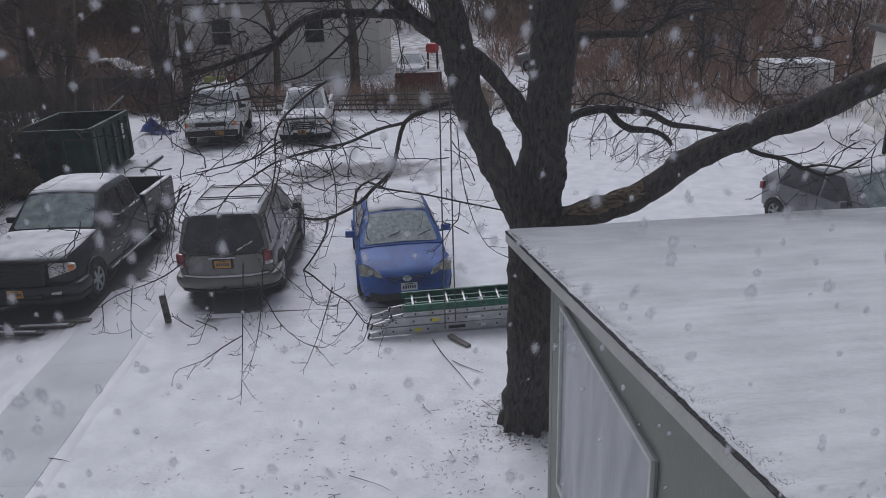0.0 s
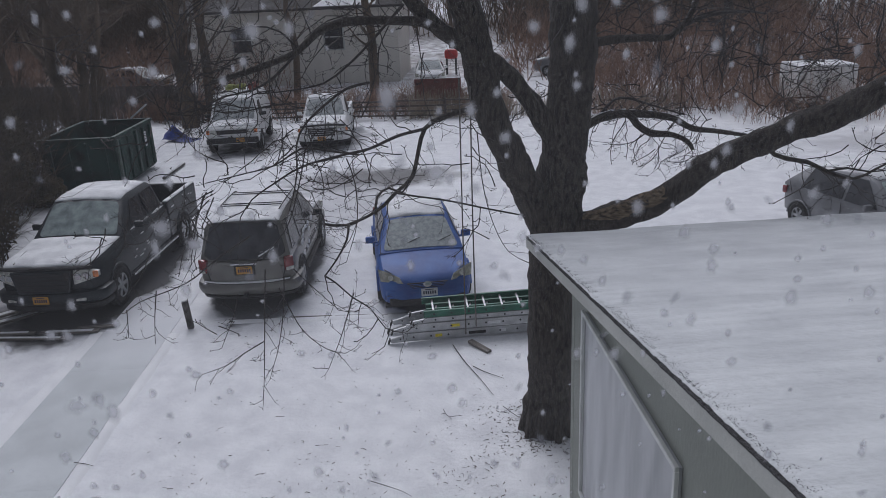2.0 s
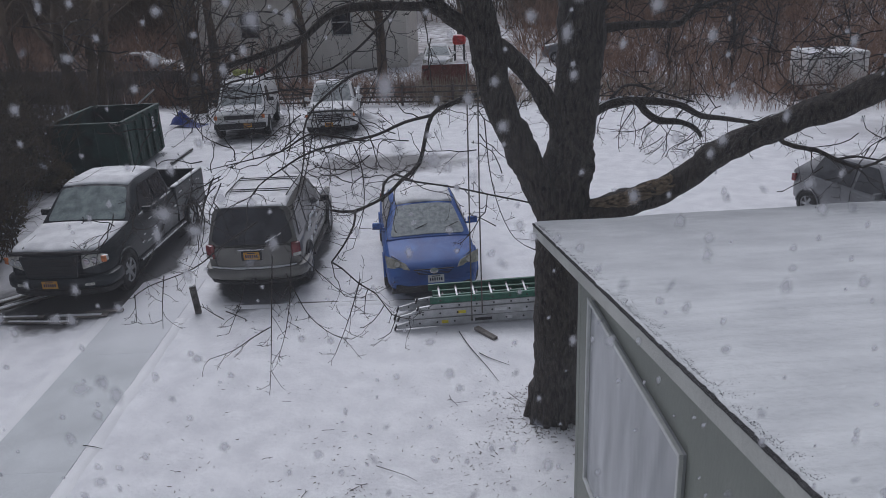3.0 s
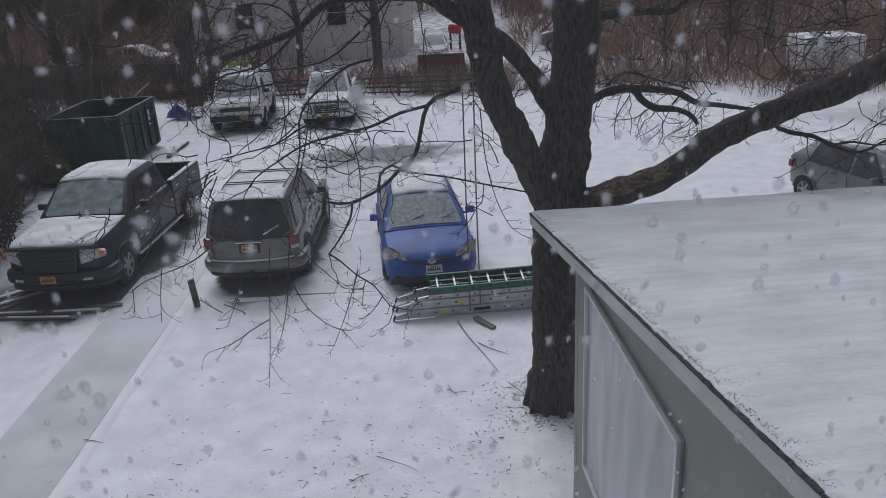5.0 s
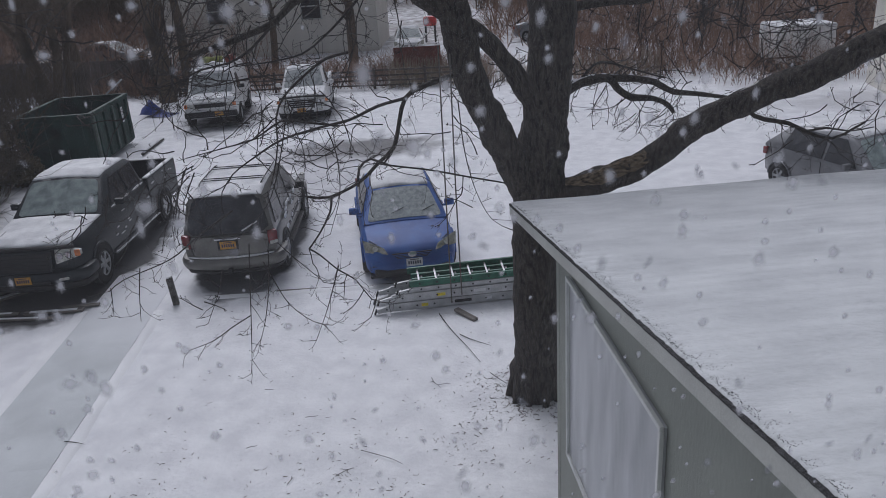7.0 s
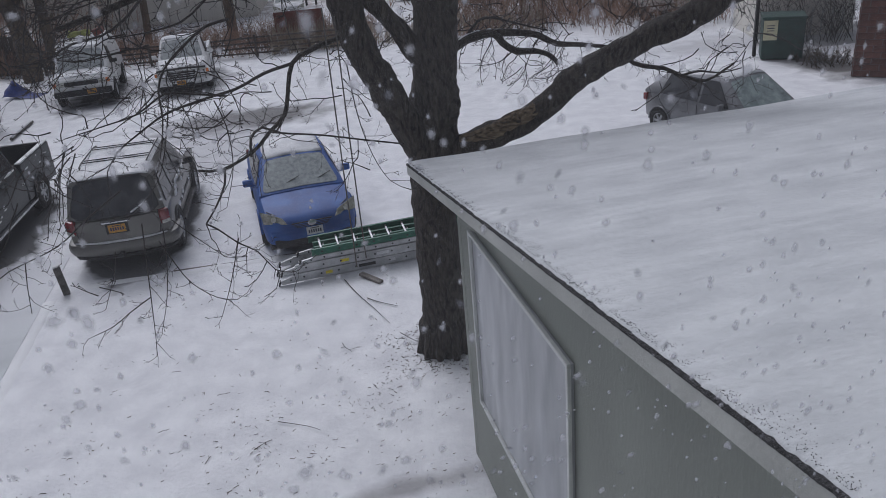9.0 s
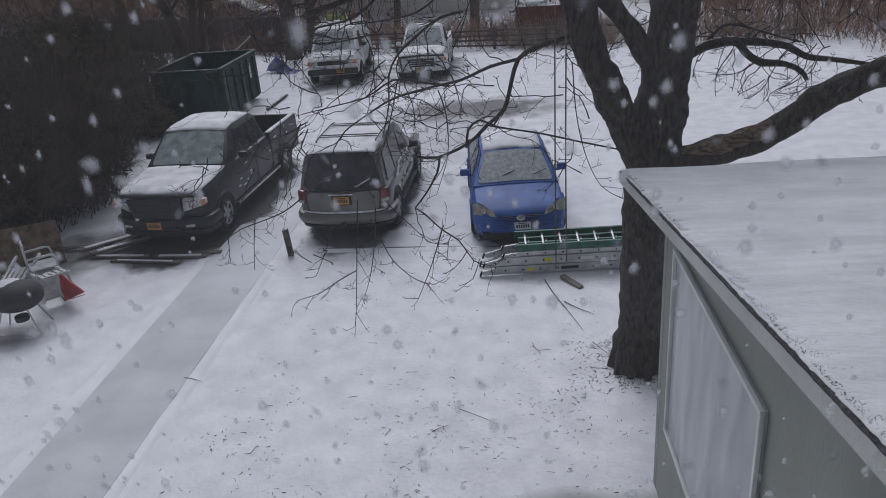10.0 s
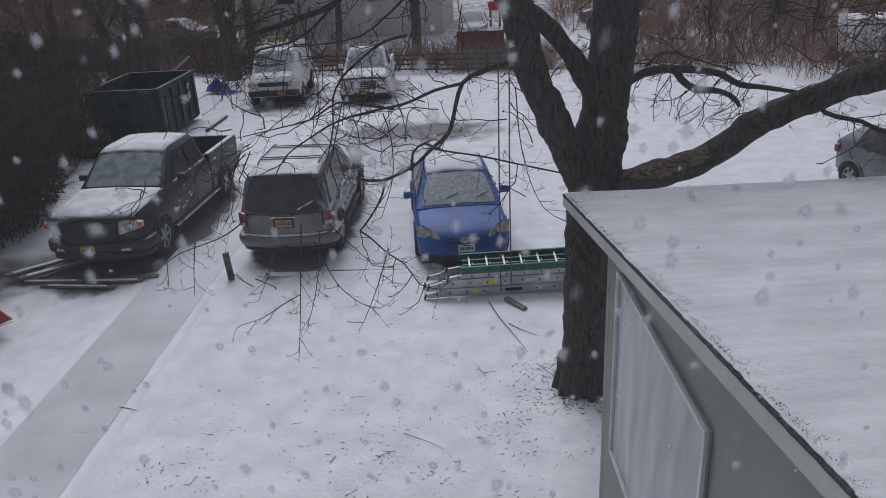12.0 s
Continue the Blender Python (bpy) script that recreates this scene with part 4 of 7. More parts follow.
def suv(name, label, m, paint):
    """A four door sport utility vehicle with roof rails and a rear wiper."""
    car = thing(name, label, "suv", m, "cars in the lot")
    L, W, H = 4.8, 1.84, 1.80
    f, r, w = -2.4, 2.4, 0.92
    body = hull([(f, 0.48, 0.86, w * 0.85), (f + 0.1, 0.40, 0.96, w * 0.93), (f + 0.4, 0.36, 1.0, w), (-1.05, 0.34, 1.06, w), (-0.8, 0.34, 1.08, w), (1.9, 0.34, 1.09, w), (2.25, 0.38, 1.06, w * 0.985), (2.36, 0.46, 1.02, w * 0.95)])
    st = [(-1.15, 1.02, 1.05, w * 0.93, w * 0.88), (-0.35, 1.06, 1.72, w * 0.95, w * 0.76), (-0.05, 1.06, 1.78, w * 0.95, w * 0.78), (1.5, 1.06, 1.79, w * 0.95, w * 0.79), (2.06, 1.06, 1.74, w * 0.95, w * 0.80), (2.35, 1.02, 1.05, w * 0.95, w * 0.94)]
    cb = cabin(st)
    bend(bend(body, w, 2.36, 0.20, 1, 0.6), w, f, 0.16, -1)
    bmesh.ops.subdivide_edges(cb, edges=[e for e in cb.edges if abs(e.verts[0].co.y - e.verts[1].co.y) > 0.2], cuts=2)
    bend(cb, w, 2.35, 0.20, 1, 0.6)
    hs = snow_on(body, 0.03, 0.8, lambda c: c.y < -1.1)
    rs = snow_on(cb, 0.025, 0.9, lambda c: c.z > 1.68)
    part("body", body, paint, car, smooth="auto")
    part("cabin", cb, paint, car, smooth="auto")
    part("snow_cover", hs, CARSNOW, car, "thin snow on the hood", smooth=True)
    part("snow_cover", rs, CARSNOW, car, "thin snow on the roof", smooth=True)
    panes_of(car, st, CARGLASS, (0, 1), (-2, -1), [(-0.62, 0.28, -0.28, 0.25, 1.66, 1.10), (0.36, 1.12, 0.36, 1.12, 1.68, 1.10), (1.22, 1.96, 1.22, 1.76, 1.68, 1.12)], frost=FROST, inset=0.05, rear_w=0.5)
    part("rear_glass_seal", curved_glass(0.80, 0.655, 1.075, 1.735, 2.342, 2.062, 0.20, 1, 0.020), BLACKPL, car, smooth="auto")
    part("rear_glass", curved_glass(0.775, 0.635, 1.10, 1.715, 2.332, 2.071, 0.20, 1, 0.032), CARGLASS, car, "dark curved rear window", smooth="auto")
    for s in (-1, 1):
        rail = part("roof_rail", tube(smoothpath([(s * 0.60, -0.05, 1.79), (s * 0.62, 0.12, 1.825), (s * 0.62, 1.3, 1.835), (s * 0.60, 1.5, 1.80)], 0.1), lambda t: 0.013, 8), BLACKPL, car)
        turn = Matrix.Rotation(s * -0.62, 4, "Z")
        lamp = part("taillight", box(s * (w - 0.105), 2.205, 0.93, 0.19, 0.13, 0.28, 0.05, rot=turn), REDL, car, "red tail lamp", smooth="auto")
        part("reverse_lens", box(s * (w - 0.100), 2.212, 0.835, 0.165, 0.132, 0.07, 0.02, rot=turn), LAMPC, lamp)
        part("tailgate_seam", tube(smoothpath([(s * 0.74, 2.262, 1.08), (s * 0.745, 2.262, 0.85), (s * 0.70, 2.285, 0.66)], 0.1), lambda t: 0.009, 6), BLACKPL, car)
        part("headlight", box(s * 0.68, f + 0.06, 0.80, 0.36, 0.14, 0.17, 0.03), LAMPC, car)
        part("running_board", box(s * (w - 0.02), 0.05, 0.36, 0.16, 1.9, 0.05, 0.02), BLACKPL, car)
        part("body_moulding", box(s * (w + 0.002), 0.0, 0.68, 0.02, 2.2, 0.07, 0.008), BLACKPL, car)
        for y in (0.05, 1.0):
            part("door_handle", box(s * (w + 0.012), y, 0.98, 0.025, 0.16, 0.04, 0.01), BLACKPL, car)
    for y in (0.22, 0.36, 1.10, 1.24):
        part("cross_bar", box(0, y, 1.838, 1.20, 0.026, 0.018, 0.006), BLACKPL, car)
    part("tailgate", curved_glass(0.72, 0.74, 0.645, 1.03, 2.375, 2.352, 0.20, 1, 0.012, 0.10), paint, car, smooth="auto")
    part("rear_bumper", wrap_bumper(w * 0.99, 2.36, 0.20, 1, 0.36, 0.625, 0.09, 0.45), paint, car, "scuffed bumper", smooth="auto")
    part("lower_valance", wrap_bumper(w * 0.95, 2.32, 0.20, 1, 0.27, 0.356, 0.06, 0.40), BLACKPL, car, smooth="auto")
    part("handle_strip", box(0, 2.385, 1.00, 0.50, 0.04, 0.035, 0.012), CHROME, car)
    part("plate_recess", box(0, 2.378, 0.875, 0.40, 0.02, 0.20, 0.02), BLACKPL, car)
    part("bumper_snow", tube(smoothpath([(x, 2.372 - 0.20 * abs(x / w) ** 2.6 + 0.03, 0.630) for x in (-0.82, -0.6, -0.3, 0, 0.3, 0.6, 0.82)], 0.06), lambda t: 0.014 + 0.010 * math.sin(math.pi * t), 6, 0.4), CARSNOW, car, "thin snow along the bumper top", smooth=True)
    plate(car, 2.396, 0.875, PLATEY, 0, 1)
    part("rear_wiper", cyl((-0.30, 2.385, 1.14), (-0.60, 2.31, 1.29), 0.016, 0.012, 6), CARSNOW, car, "snow crusted rear wiper")
    snow_rng = random.Random(12)
    for k in range(16):
        y, z = snow_rng.uniform(-0.9, 2.1), snow_rng.choice((0.70, 0.74, 0.98, 1.04, 1.09, 1.12))
        lump = bmesh.new()
        bmesh.ops.create_icosphere(lump, subdivisions=2, radius=1, matrix=Matrix.Translation((-w * (1.0 if z < 1.0 else 0.975), y, z)) @ Matrix.Diagonal((0.022, snow_rng.uniform(0.05, 0.16), snow_rng.uniform(0.02, 0.06), 1)))
        part("snow_clump", lump, CARSNOW, car)
    part("tow_hitch", box(0, 2.50, 0.40, 0.08, 0.16, 0.07, 0.01), BLACKPL, car)
    part("front_bumper", box(0, f + 0.02, 0.52, W * 0.95, 0.2, 0.24, 0.05), paint, car)
    mirrors(car, -0.52, 1.10, w, BLACKPL)
    wheels_of(car, w - 0.085, -1.48, 1.42, 0.365, 0.24, w, BLACKPL)
    return car


def sedan(name, label, m, paint, plate_mat, cat="car", group="cars in the lot", snow_hood=0.0, L=4.5, W=1.755, H=1.44, glass=None, rear_h=None):
    """A compact car; rear_h lifts the tail into a hatchback."""
    car = thing(name, label, cat, m, group)
    f, r, w = -L / 2, L / 2, W / 2
    body = hull([(f, 0.34, 0.63, w * 0.62), (f + 0.05, 0.24, 0.685, w * 0.78), (f + 0.17, 0.20, 0.745, w * 0.91), (f + 0.42, 0.19, 0.81, w * 0.98), (f + 0.85, 0.19, 0.875, w), (f + 1.25, 0.19, 0.925, w),
                 (f + 1.5, 0.19, 0.94, w), (0.9, 0.19, 0.96, w), (r - 0.5, 0.24, 0.98, w * 0.98), (r - 0.12, 0.3, 0.95, w * 0.92), (r, 0.4, 0.88, w * 0.8)])
    if rear_h:
        st = [(f + 1.02, 0.90, 0.92, w * 0.93, w * 0.93), (f + 1.78, 0.94, H - 0.07, w * 0.95, w * 0.70), (f + 2.15, 0.94, H, w * 0.95, w * 0.72), (r - 1.25, 0.97, H - 0.04, w * 0.95, w * 0.70), (r - 0.55, 1.02, H - 0.17, w * 0.93, w * 0.62), (r - 0.05, 0.98, 1.02, w * 0.88, w * 0.8)]
        spans = [(f + 1.5, f + 2.35, f + 1.95, f + 2.33, H - 0.12, 0.98), (f + 2.43, r - 0.62, f + 2.43, r - 0.80, H - 0.13, 0.99)]
    else:
        st = [(f + 1.02, 0.90, 0.92, w * 0.93, w * 0.93), (f + 1.80, 0.94, H - 0.07, w * 0.95, w * 0.69), (f + 2.15, 0.94, H, w * 0.95, w * 0.70), (0.75, 0.95, H - 0.03, w * 0.95, w * 0.70), (1.05, 0.96, H - 0.12, w * 0.94, w * 0.68), (r - 0.5, 0.96, 0.98, w * 0.9, w * 0.8)]
        spans = [(f + 1.5, f + 2.35, f + 1.97, f + 2.33, H - 0.12, 0.98), (f + 2.43, 1.3, f + 2.43, 1.0, H - 0.14, 0.99)]
    cb = cabin(st)
    rs = snow_on(cb, 0.03, 0.88, lambda c: c.z > H - 0.12)
    hs = snow_on(body, snow_hood, 0.85, lambda c: c.y < f + 1.0) if snow_hood else None
    ts = snow_on(body, 0.03, 0.9, lambda c: c.y > r - 0.5)
    part("body", body, paint, car, smooth="auto")
    part("cabin", cb, paint, car, smooth="auto")
    part("snow_cover", rs, CARSNOW, car, "snow on the roof", smooth=True)
    part("snow_cover", ts, CARSNOW, car, "snow on the trunk lid", smooth=True)
    if hs:
        part("snow_cover", hs, CARSNOW, car, "snow on the hood", smooth=True)
    panes_of(car, st, CARGLASS, (0, 1), (-2, -1), spans, frost=glass or FROST)
    for s in (-1, 1):
        c = [(s * w * 0.48, f + 0.050, 0.620), (s * w * 0.93, f + 0.245, 0.625), (s * w * 0.965, f + 0.38, 0.825), (s * w * 0.82, f + 0.26, 0.815), (s * w * 0.56, f + 0.115, 0.735)]
        n = Vector((s * 0.25, -0.85, 0.45)).normalized() * 0.058
        lamp = part("headlight", pane([Vector(p) + n for p in c], 0.05), YLAMP, car, "swept yellowed headlight")
        part("lamp_bowl", cyl(Vector((s * w * 0.72, f + 0.16, 0.707)) + n * 0.9, Vector((s * w * 0.72, f + 0.14, 0.717)) + n * 2.0, 0.055, 0.05, 14), LAMPC, lamp)
        part("fog_lamp", cyl((s * w * 0.70, f + 0.03, 0.36), (s * w * 0.70, f + 0.10, 0.36), 0.055, 0.06, 14), BLACKPL, car)
        part("taillight", box(s * w * 0.78, r - 0.10, 0.82, 0.3, 0.12, 0.18, 0.03), REDL, car)
        for y in (f + 2.2, f + 3.05):
            part("door_handle", box(s * (w + 0.008), y, 0.84, 0.02, 0.15, 0.035, 0.01), paint, car)
        part("door_seam", box(s * (w - 0.004), f + 2.39, 0.62, 0.012, 0.012, 0.62, 0), BLACKPL, car)
    # hood seam, grille, lower intake and bumper
    part("hood_seam", tube(smoothpath([(-w * 0.86, f + 0.40, 0.815), (-w * 0.6, f + 0.20, 0.750), (0, f + 0.07, 0.703), (w * 0.6, f + 0.20, 0.750), (w * 0.86, f + 0.40, 0.815)], 0.08), lambda t: 0.009, 6), BLACKPL, car, "dark gap under the hood edge")
    part("grille", pane([(-0.38, f - 0.012, 0.655), (0.38, f - 0.012, 0.655), (0.27, f - 0.026, 0.555), (-0.27, f - 0.026, 0.555)], 0.03), BLACKPL, car, "dark grille")
    for z, gwid in ((0.577, 0.53), (0.605, 0.61), (0.633, 0.69)):
        part("grille_bar", box(0, f - 0.036, z, gwid, 0.02, 0.012, 0.003), paint, car)
    bm = bmesh.new()
    bmesh.ops.create_uvsphere(bm, u_segments=18, v_segments=8, radius=1, matrix=Matrix.Translation((0, f - 0.05, 0.630)) @ Matrix.Diagonal((0.080, 0.014, 0.060, 1)))
    part("badge", bm, CHROME, car, "round chrome badge")
    part("front_bumper", box(0, f + 0.10, 0.44, W * 0.86, 0.22, 0.17, 0.08), paint, car)
    part("lower_intake", box(0, f + 0.08, 0.285, W * 0.80, 0.16, 0.15, 0.05), BLACKPL, car, "black lower air intake")
    part("splitter", box(0, f + 0.16, 0.205, W * 0.90, 0.26, 0.05, 0.02), BLACKPL, car)
    plate(car, f - 0.045, 0.465, plate_mat, 0.03)
    mirrors(car, f + 1.62, 0.99, w - 0.02, paint)
    wipers(car, f + 1.12, 0.96, 0.8, w)
    part("wiper_snow", tube(smoothpath([(-w * 0.10, f + 1.13, 0.985), (w * 0.1, f + 1.16, 1.01), (w * 0.3, f + 1.18, 1.02)], 0.05), lambda t: 0.008 + 0.012 * math.sin(math.pi * t), 6, 0.4), CARSNOW, car, "snow caught on the wiper", smooth=True)
    wheels_of(car, w - 0.08, f + 0.93, f + 0.93 + 2.64, 0.315, 0.21, w - 0.004, paint)
    return car


def van(name, label, m, paint):
    """A full size work van with a short hood and a ladder rack."""
    car = thing(name, label, "van", m, "cars in the lot")
    f, r, w, H = -2.4, 2.4, 0.98, 1.93
    body = hull([(f, 0.48, 0.98, w * 0.90), (f + 0.08, 0.40, 1.06, w * 0.96), (f + 0.3, 0.36, 1.10, w), (f + 0.95, 0.36, 1.20, w), (r - 0.1, 0.36, 1.22, w), (r, 0.4, 1.2, w * 0.97)])
    st = [(f + 0.72, 1.16, 1.18, w * 0.95, w * 0.90), (f + 1.40, 1.18, H - 0.07, w * 0.97, w * 0.82), (f + 1.7, 1.18, H, w * 0.97, w * 0.84), (r - 0.3, 1.18, H, w * 0.97, w * 0.84), (r - 0.08, 1.18, H - 0.06, w * 0.97, w * 0.82), (r, 1.18, 1.20, w * 0.96, w * 0.9)]
    cb = cabin(st)
    hs = snow_on(body, 0.03, 0.75, lambda c: c.y < f + 0.7)
    rs = snow_on(cb, 0.03, 0.88, lambda c: c.z > H - 0.12)
    part("body", body, paint, car, smooth="auto")
    part("cabin", cb, paint, car, smooth="auto")
    part("snow_cover", hs, CARSNOW, car, "thin snow on the hood", smooth=True)
    part("snow_cover", rs, CARSNOW, car, "thin snow on the roof", smooth=True)
    panes_of(car, st, CARGLASS, (0, 1), (-2, -1), [(f + 1.2, f + 2.0, f + 1.55, f + 1.95, H - 0.16, 1.24)], frost=FROSTW)
    part("grille", box(0, f - 0.01, 0.87, 1.12, 0.06, 0.15, 0.02), BLACKPL, car, "dark grille")
    for s in (-1, 1):
        part("headlight", box(s * 0.70, f + 0.0, 0.88, 0.24, 0.07, 0.15, 0.02), LAMPC, car)
        part("turn_signal", box(s * 0.88, f + 0.04, 0.88, 0.12, 0.12, 0.15, 0.02), AMBER, car, "amber corner lens")
        part("taillight", box(s * 0.92, r - 0.02, 0.9, 0.1, 0.06, 0.5, 0.02), REDL, car)
        part("door_seam", box(s * (w - 0.003), f + 2.1, 0.8, 0.012, 0.012, 0.8, 0), BLACKPL, car)
        part("rack_rail", box(s * 0.70, 0.3, H + 0.09, 0.04, 3.2, 0.04, 0.01), WHITEP, car)
    part("bumper", box(0, f - 0.02, 0.55, 1.92, 0.18, 0.20, 0.04), BLACKPL, car)
    for y in (-0.9, 0.3, 1.5):
        part("rack_bar", box(0, y, H + 0.12, 1.56, 0.05, 0.04, 0.01), WHITEP, car)
    roll = part("rack_load", tube(smoothpath([(-0.55, 0.6, H + 0.22), (-0.1, 0.65, H + 0.25), (0.25, 0.6, H + 0.22)], 0.1), lambda t: 0.11 + 0.03 * math.sin(9 * t), 10, 0.3), mat("faded_yellow_cloth", (0.30, 0.32, 0.10), 0.85, var=0.3, scale=6, bump=0.4, bscale=20), car, "rolled faded yellow cloth on the rack", smooth=True)
    part("rack_crate", box(0.58, 0.5, H + 0.26, 0.36, 0.5, 0.24, 0.02, rot=Matrix.Rotation(-0.35, 4, "Y")), REDBOARD, car, "faded red crate on the rack")
    plate(car, f - 0.12, 0.58, PLATEY, 0.3)
    mirrors(car, f + 1.35, 1.28, w, BLACKPL)
    wheels_of(car, w - 0.085, f + 0.85, r - 0.95, 0.36, 0.24, w, BLACKPL)
    return car


pickup("pickup_truck", "charcoal pickup truck with snow on hood and cab", pose(-9.16, 15.0, 0, 0, 0, 5.5), TRUCKP, TRUCKP, 5.75, 2.0, 1.92, -1.92, 1.75, 0.95, PLATEY, "cars in the lot", rail=1.30, hood=1.20, R=0.40, frost=FROSTT)
suv("suv", "pewter grey sport utility vehicle with dusted roof and road grime", pose(-5.50, 15.15, 0, 0, 0, 188), PEWTER)
sedan("sedan", "bright blue compact sedan with frosted windshield and snowy roof", pose(-2.20, 14.98, 0, 0, 0, 14), BLUEP, PLATEW, W=1.79, H=1.47)
van("work_van", "white work van with a roof rack and snowy hood", pose(-11.66, 29.44, 0, 0, 0, 13), WHITEP)
pickup("pickup_truck", "small white pickup truck with snow on its hood", pose(-8.28, 30.2, 0, 0, 0, 11), WHITEP, WHITEP, 4.9, 1.88, 1.72, -1.6, 1.25, 0.55, PLATEY, "cars in the lot", rail=1.06, hood=0.98, R=0.33, frost=FROSTW)
sedan("hatchback", "silver grey hatchback crossover with a snowy roof", pose(7.86, 17.0, 0, 0, 0, 26), GREYP, PLATEY, L=4.25, W=1.78, H=1.62, snow_hood=0.02, glass=FROSTT, rear_h=1.5)

# ---- the big tree ----
tree = thing("tree", "large bare forked maple with dark wet bark", "tree", pose(0, 0, 0))
twig_rng = random.Random(21)
TWIGS = []
def limb(kind, r0, r1, pts, buds=True):
    """A tapered limb through control points; thin ones sprout twigs."""
    if kind == "hang":
        r0, r1 = r0 * 0.75, r1 * 0.8
    path = smoothpath(pts, 0.10 if r0 < 0.1 else 0.06)
    bm = tube(path, lambda t: r0 + (r1 - r0) * t, 22 if r0 > 0.1 else 8, 0.22 if r0 > 0.03 else 0.1)
    ob = part("limb" if kind != "stem" else "stem", bm, BARK if r0 > 0.03 else TWIG, tree, smooth=True)
    n = len(path)
    for i in range(2, n):
        if r0 > 0.1:
            if twig_rng.random() < 0.10 and i > n * 0.3:
                d = Vector((twig_rng.gauss(0, 1), twig_rng.gauss(0, 1), twig_rng.gauss(0.1, 0.7))).normalized()
                sprout(twig_rng, TWIGS, path[i], d, twig_rng.uniform(0.4, 1.1), 0.010, 2, 0.02, 0.3, 0.4)
        elif kind == "hang":
            if twig_rng.random() < 0.8:
                e = ((path[i] - path[i - 1]).normalized() * 0.7 + Vector((twig_rng.gauss(0, 0.7), twig_rng.gauss(0, 0.3), twig_rng.gauss(0.1, 0.6)))).normalized()
                sprout(twig_rng, TWIGS, path[i], e, twig_rng.uniform(0.08, 0.28), 0.0042, 1, 0.0, 0.2, 0.3)
        elif twig_rng.random() < 0.38:
            e = ((path[i] - path[i - 1]).normalized() * 0.6 + Vector((twig_rng.gauss(0, 0.7), twig_rng.gauss(0, 0.4), twig_rng.gauss(0.15, 0.6)))).normalized()
            sprout(twig_rng, TWIGS, path[i], e, twig_rng.uniform(0.06, 0.22), 0.0048, 1, -0.03, 0.22, 0.4)
        elif twig_rng.random() < (0.8 if r0 > 0.012 else 0.6):
            d = (path[i] - path[i - 1]).normalized()
            e = (d * 0.7 + Vector((twig_rng.gauss(0, 0.6), twig_rng.gauss(0, 0.5), twig_rng.gauss(-0.1, 0.6)))).normalized()
            sprout(twig_rng, TWIGS, path[i], e, twig_rng.uniform(0.25, 0.8) if r0 > 0.011 else twig_rng.uniform(0.10, 0.4), 0.0068, 2, 0.02, 0.24, 0.42)
    return ob


def trunk():
    pts = [(0.54, 9.10, -0.25), (0.56, 9.09, 0.20), (0.575, 9.08, 0.95), (0.575, 9.08, 1.75), (0.605, 9.08, 2.55), (0.665, 9.08, 3.1), (0.725, 9.08, 3.65)]
    bm = tube(smoothpath(pts, 0.09), lambda t: 0.292 + 0.13 * math.exp(-t * 13) + 0.05 * max(0, t - 0.6) - 0.9 * max(0, t - 0.86), 26, 0.14)
    return part("trunk", bm, BARK, tree, smooth=True)
trunk()
rroot = random.Random(3)
for k in range(10):
    a = 2 * math.pi * k / 10 + rroot.uniform(-0.2, 0.2)
    q = Vector((0.55 + math.cos(a) * 0.30, 9.09 + math.sin(a) * 0.30, 0.16))
    reach = rroot.uniform(0.40, 0.50)
    e = Vector((0.55 + math.cos(a) * reach, 9.09 + math.sin(a) * reach, -0.16))
    part("root", tube(smoothpath([q + Vector((-0.12 * math.cos(a), -0.12 * math.sin(a), 0.32)), q + Vector((0, 0, 0.02)), (q + e) / 2 + Vector((0, 0, -0.03)), e], 0.06), lambda t: 0.125 - 0.095 * t, 10, 0.35), BARK, tree, smooth=True)
limb("stem", 0.300, 0.240, [(0.66, 9.08, 2.81), (0.70, 9.10, 3.40), (0.76, 9.11, 4.03), (0.81, 9.13, 4.70), (0.84, 9.15, 5.28), (0.84, 9.16, 6.03), (0.87, 9.18, 6.96)])
limb("stem", 0.200, 0.160, [(0.54, 8.98, 2.88), (0.32, 8.87, 3.43), (0.12, 8.75, 3.88), (-0.08, 8.64, 4.34), (-0.19, 8.52, 4.88), (-0.28, 8.41, 5.38), (-0.39, 8.29, 5.91), (-0.52, 8.18, 6.62)])
limb("limb", 0.120, 0.070, [(0.64, 9.08, 3.97), (0.46, 8.91, 4.34), (0.20, 8.74, 4.74), (-0.06, 8.57, 5.04), (-0.46, 8.39, 5.31), (-0.76, 8.22, 5.57), (-0.92, 8.05, 5.82), (-1.07, 7.88, 6.16)])
limb("limb", 0.055, 0.026, [(-0.55, 8.18, 5.40), (-0.77, 8.08, 5.52), (-0.96, 7.98, 5.55), (-1.30, 7.88, 5.57), (-1.60, 7.78, 5.56), (-1.82, 7.68, 5.48), (-2.00, 7.58, 5.31), (-2.23, 7.48, 5.22), (-2.50, 7.38, 5.14), (-2.83, 7.28, 5.06)])
limb("limb", 0.165, 0.130, [(0.73, 9.08, 2.87), (0.97, 9.00, 2.98), (1.24, 8.93, 3.06), (1.50, 8.85, 3.18), (1.82, 8.77, 3.33), (2.12, 8.70, 3.55), (2.40, 8.62, 3.81), (2.68, 8.54, 3.98), (2.95, 8.46, 4.13), (3.21, 8.39, 4.27), (3.46, 8.31, 4.37), (3.70, 8.23, 4.50), (3.98, 8.16, 4.68), (4.63, 8.08, 5.05)])
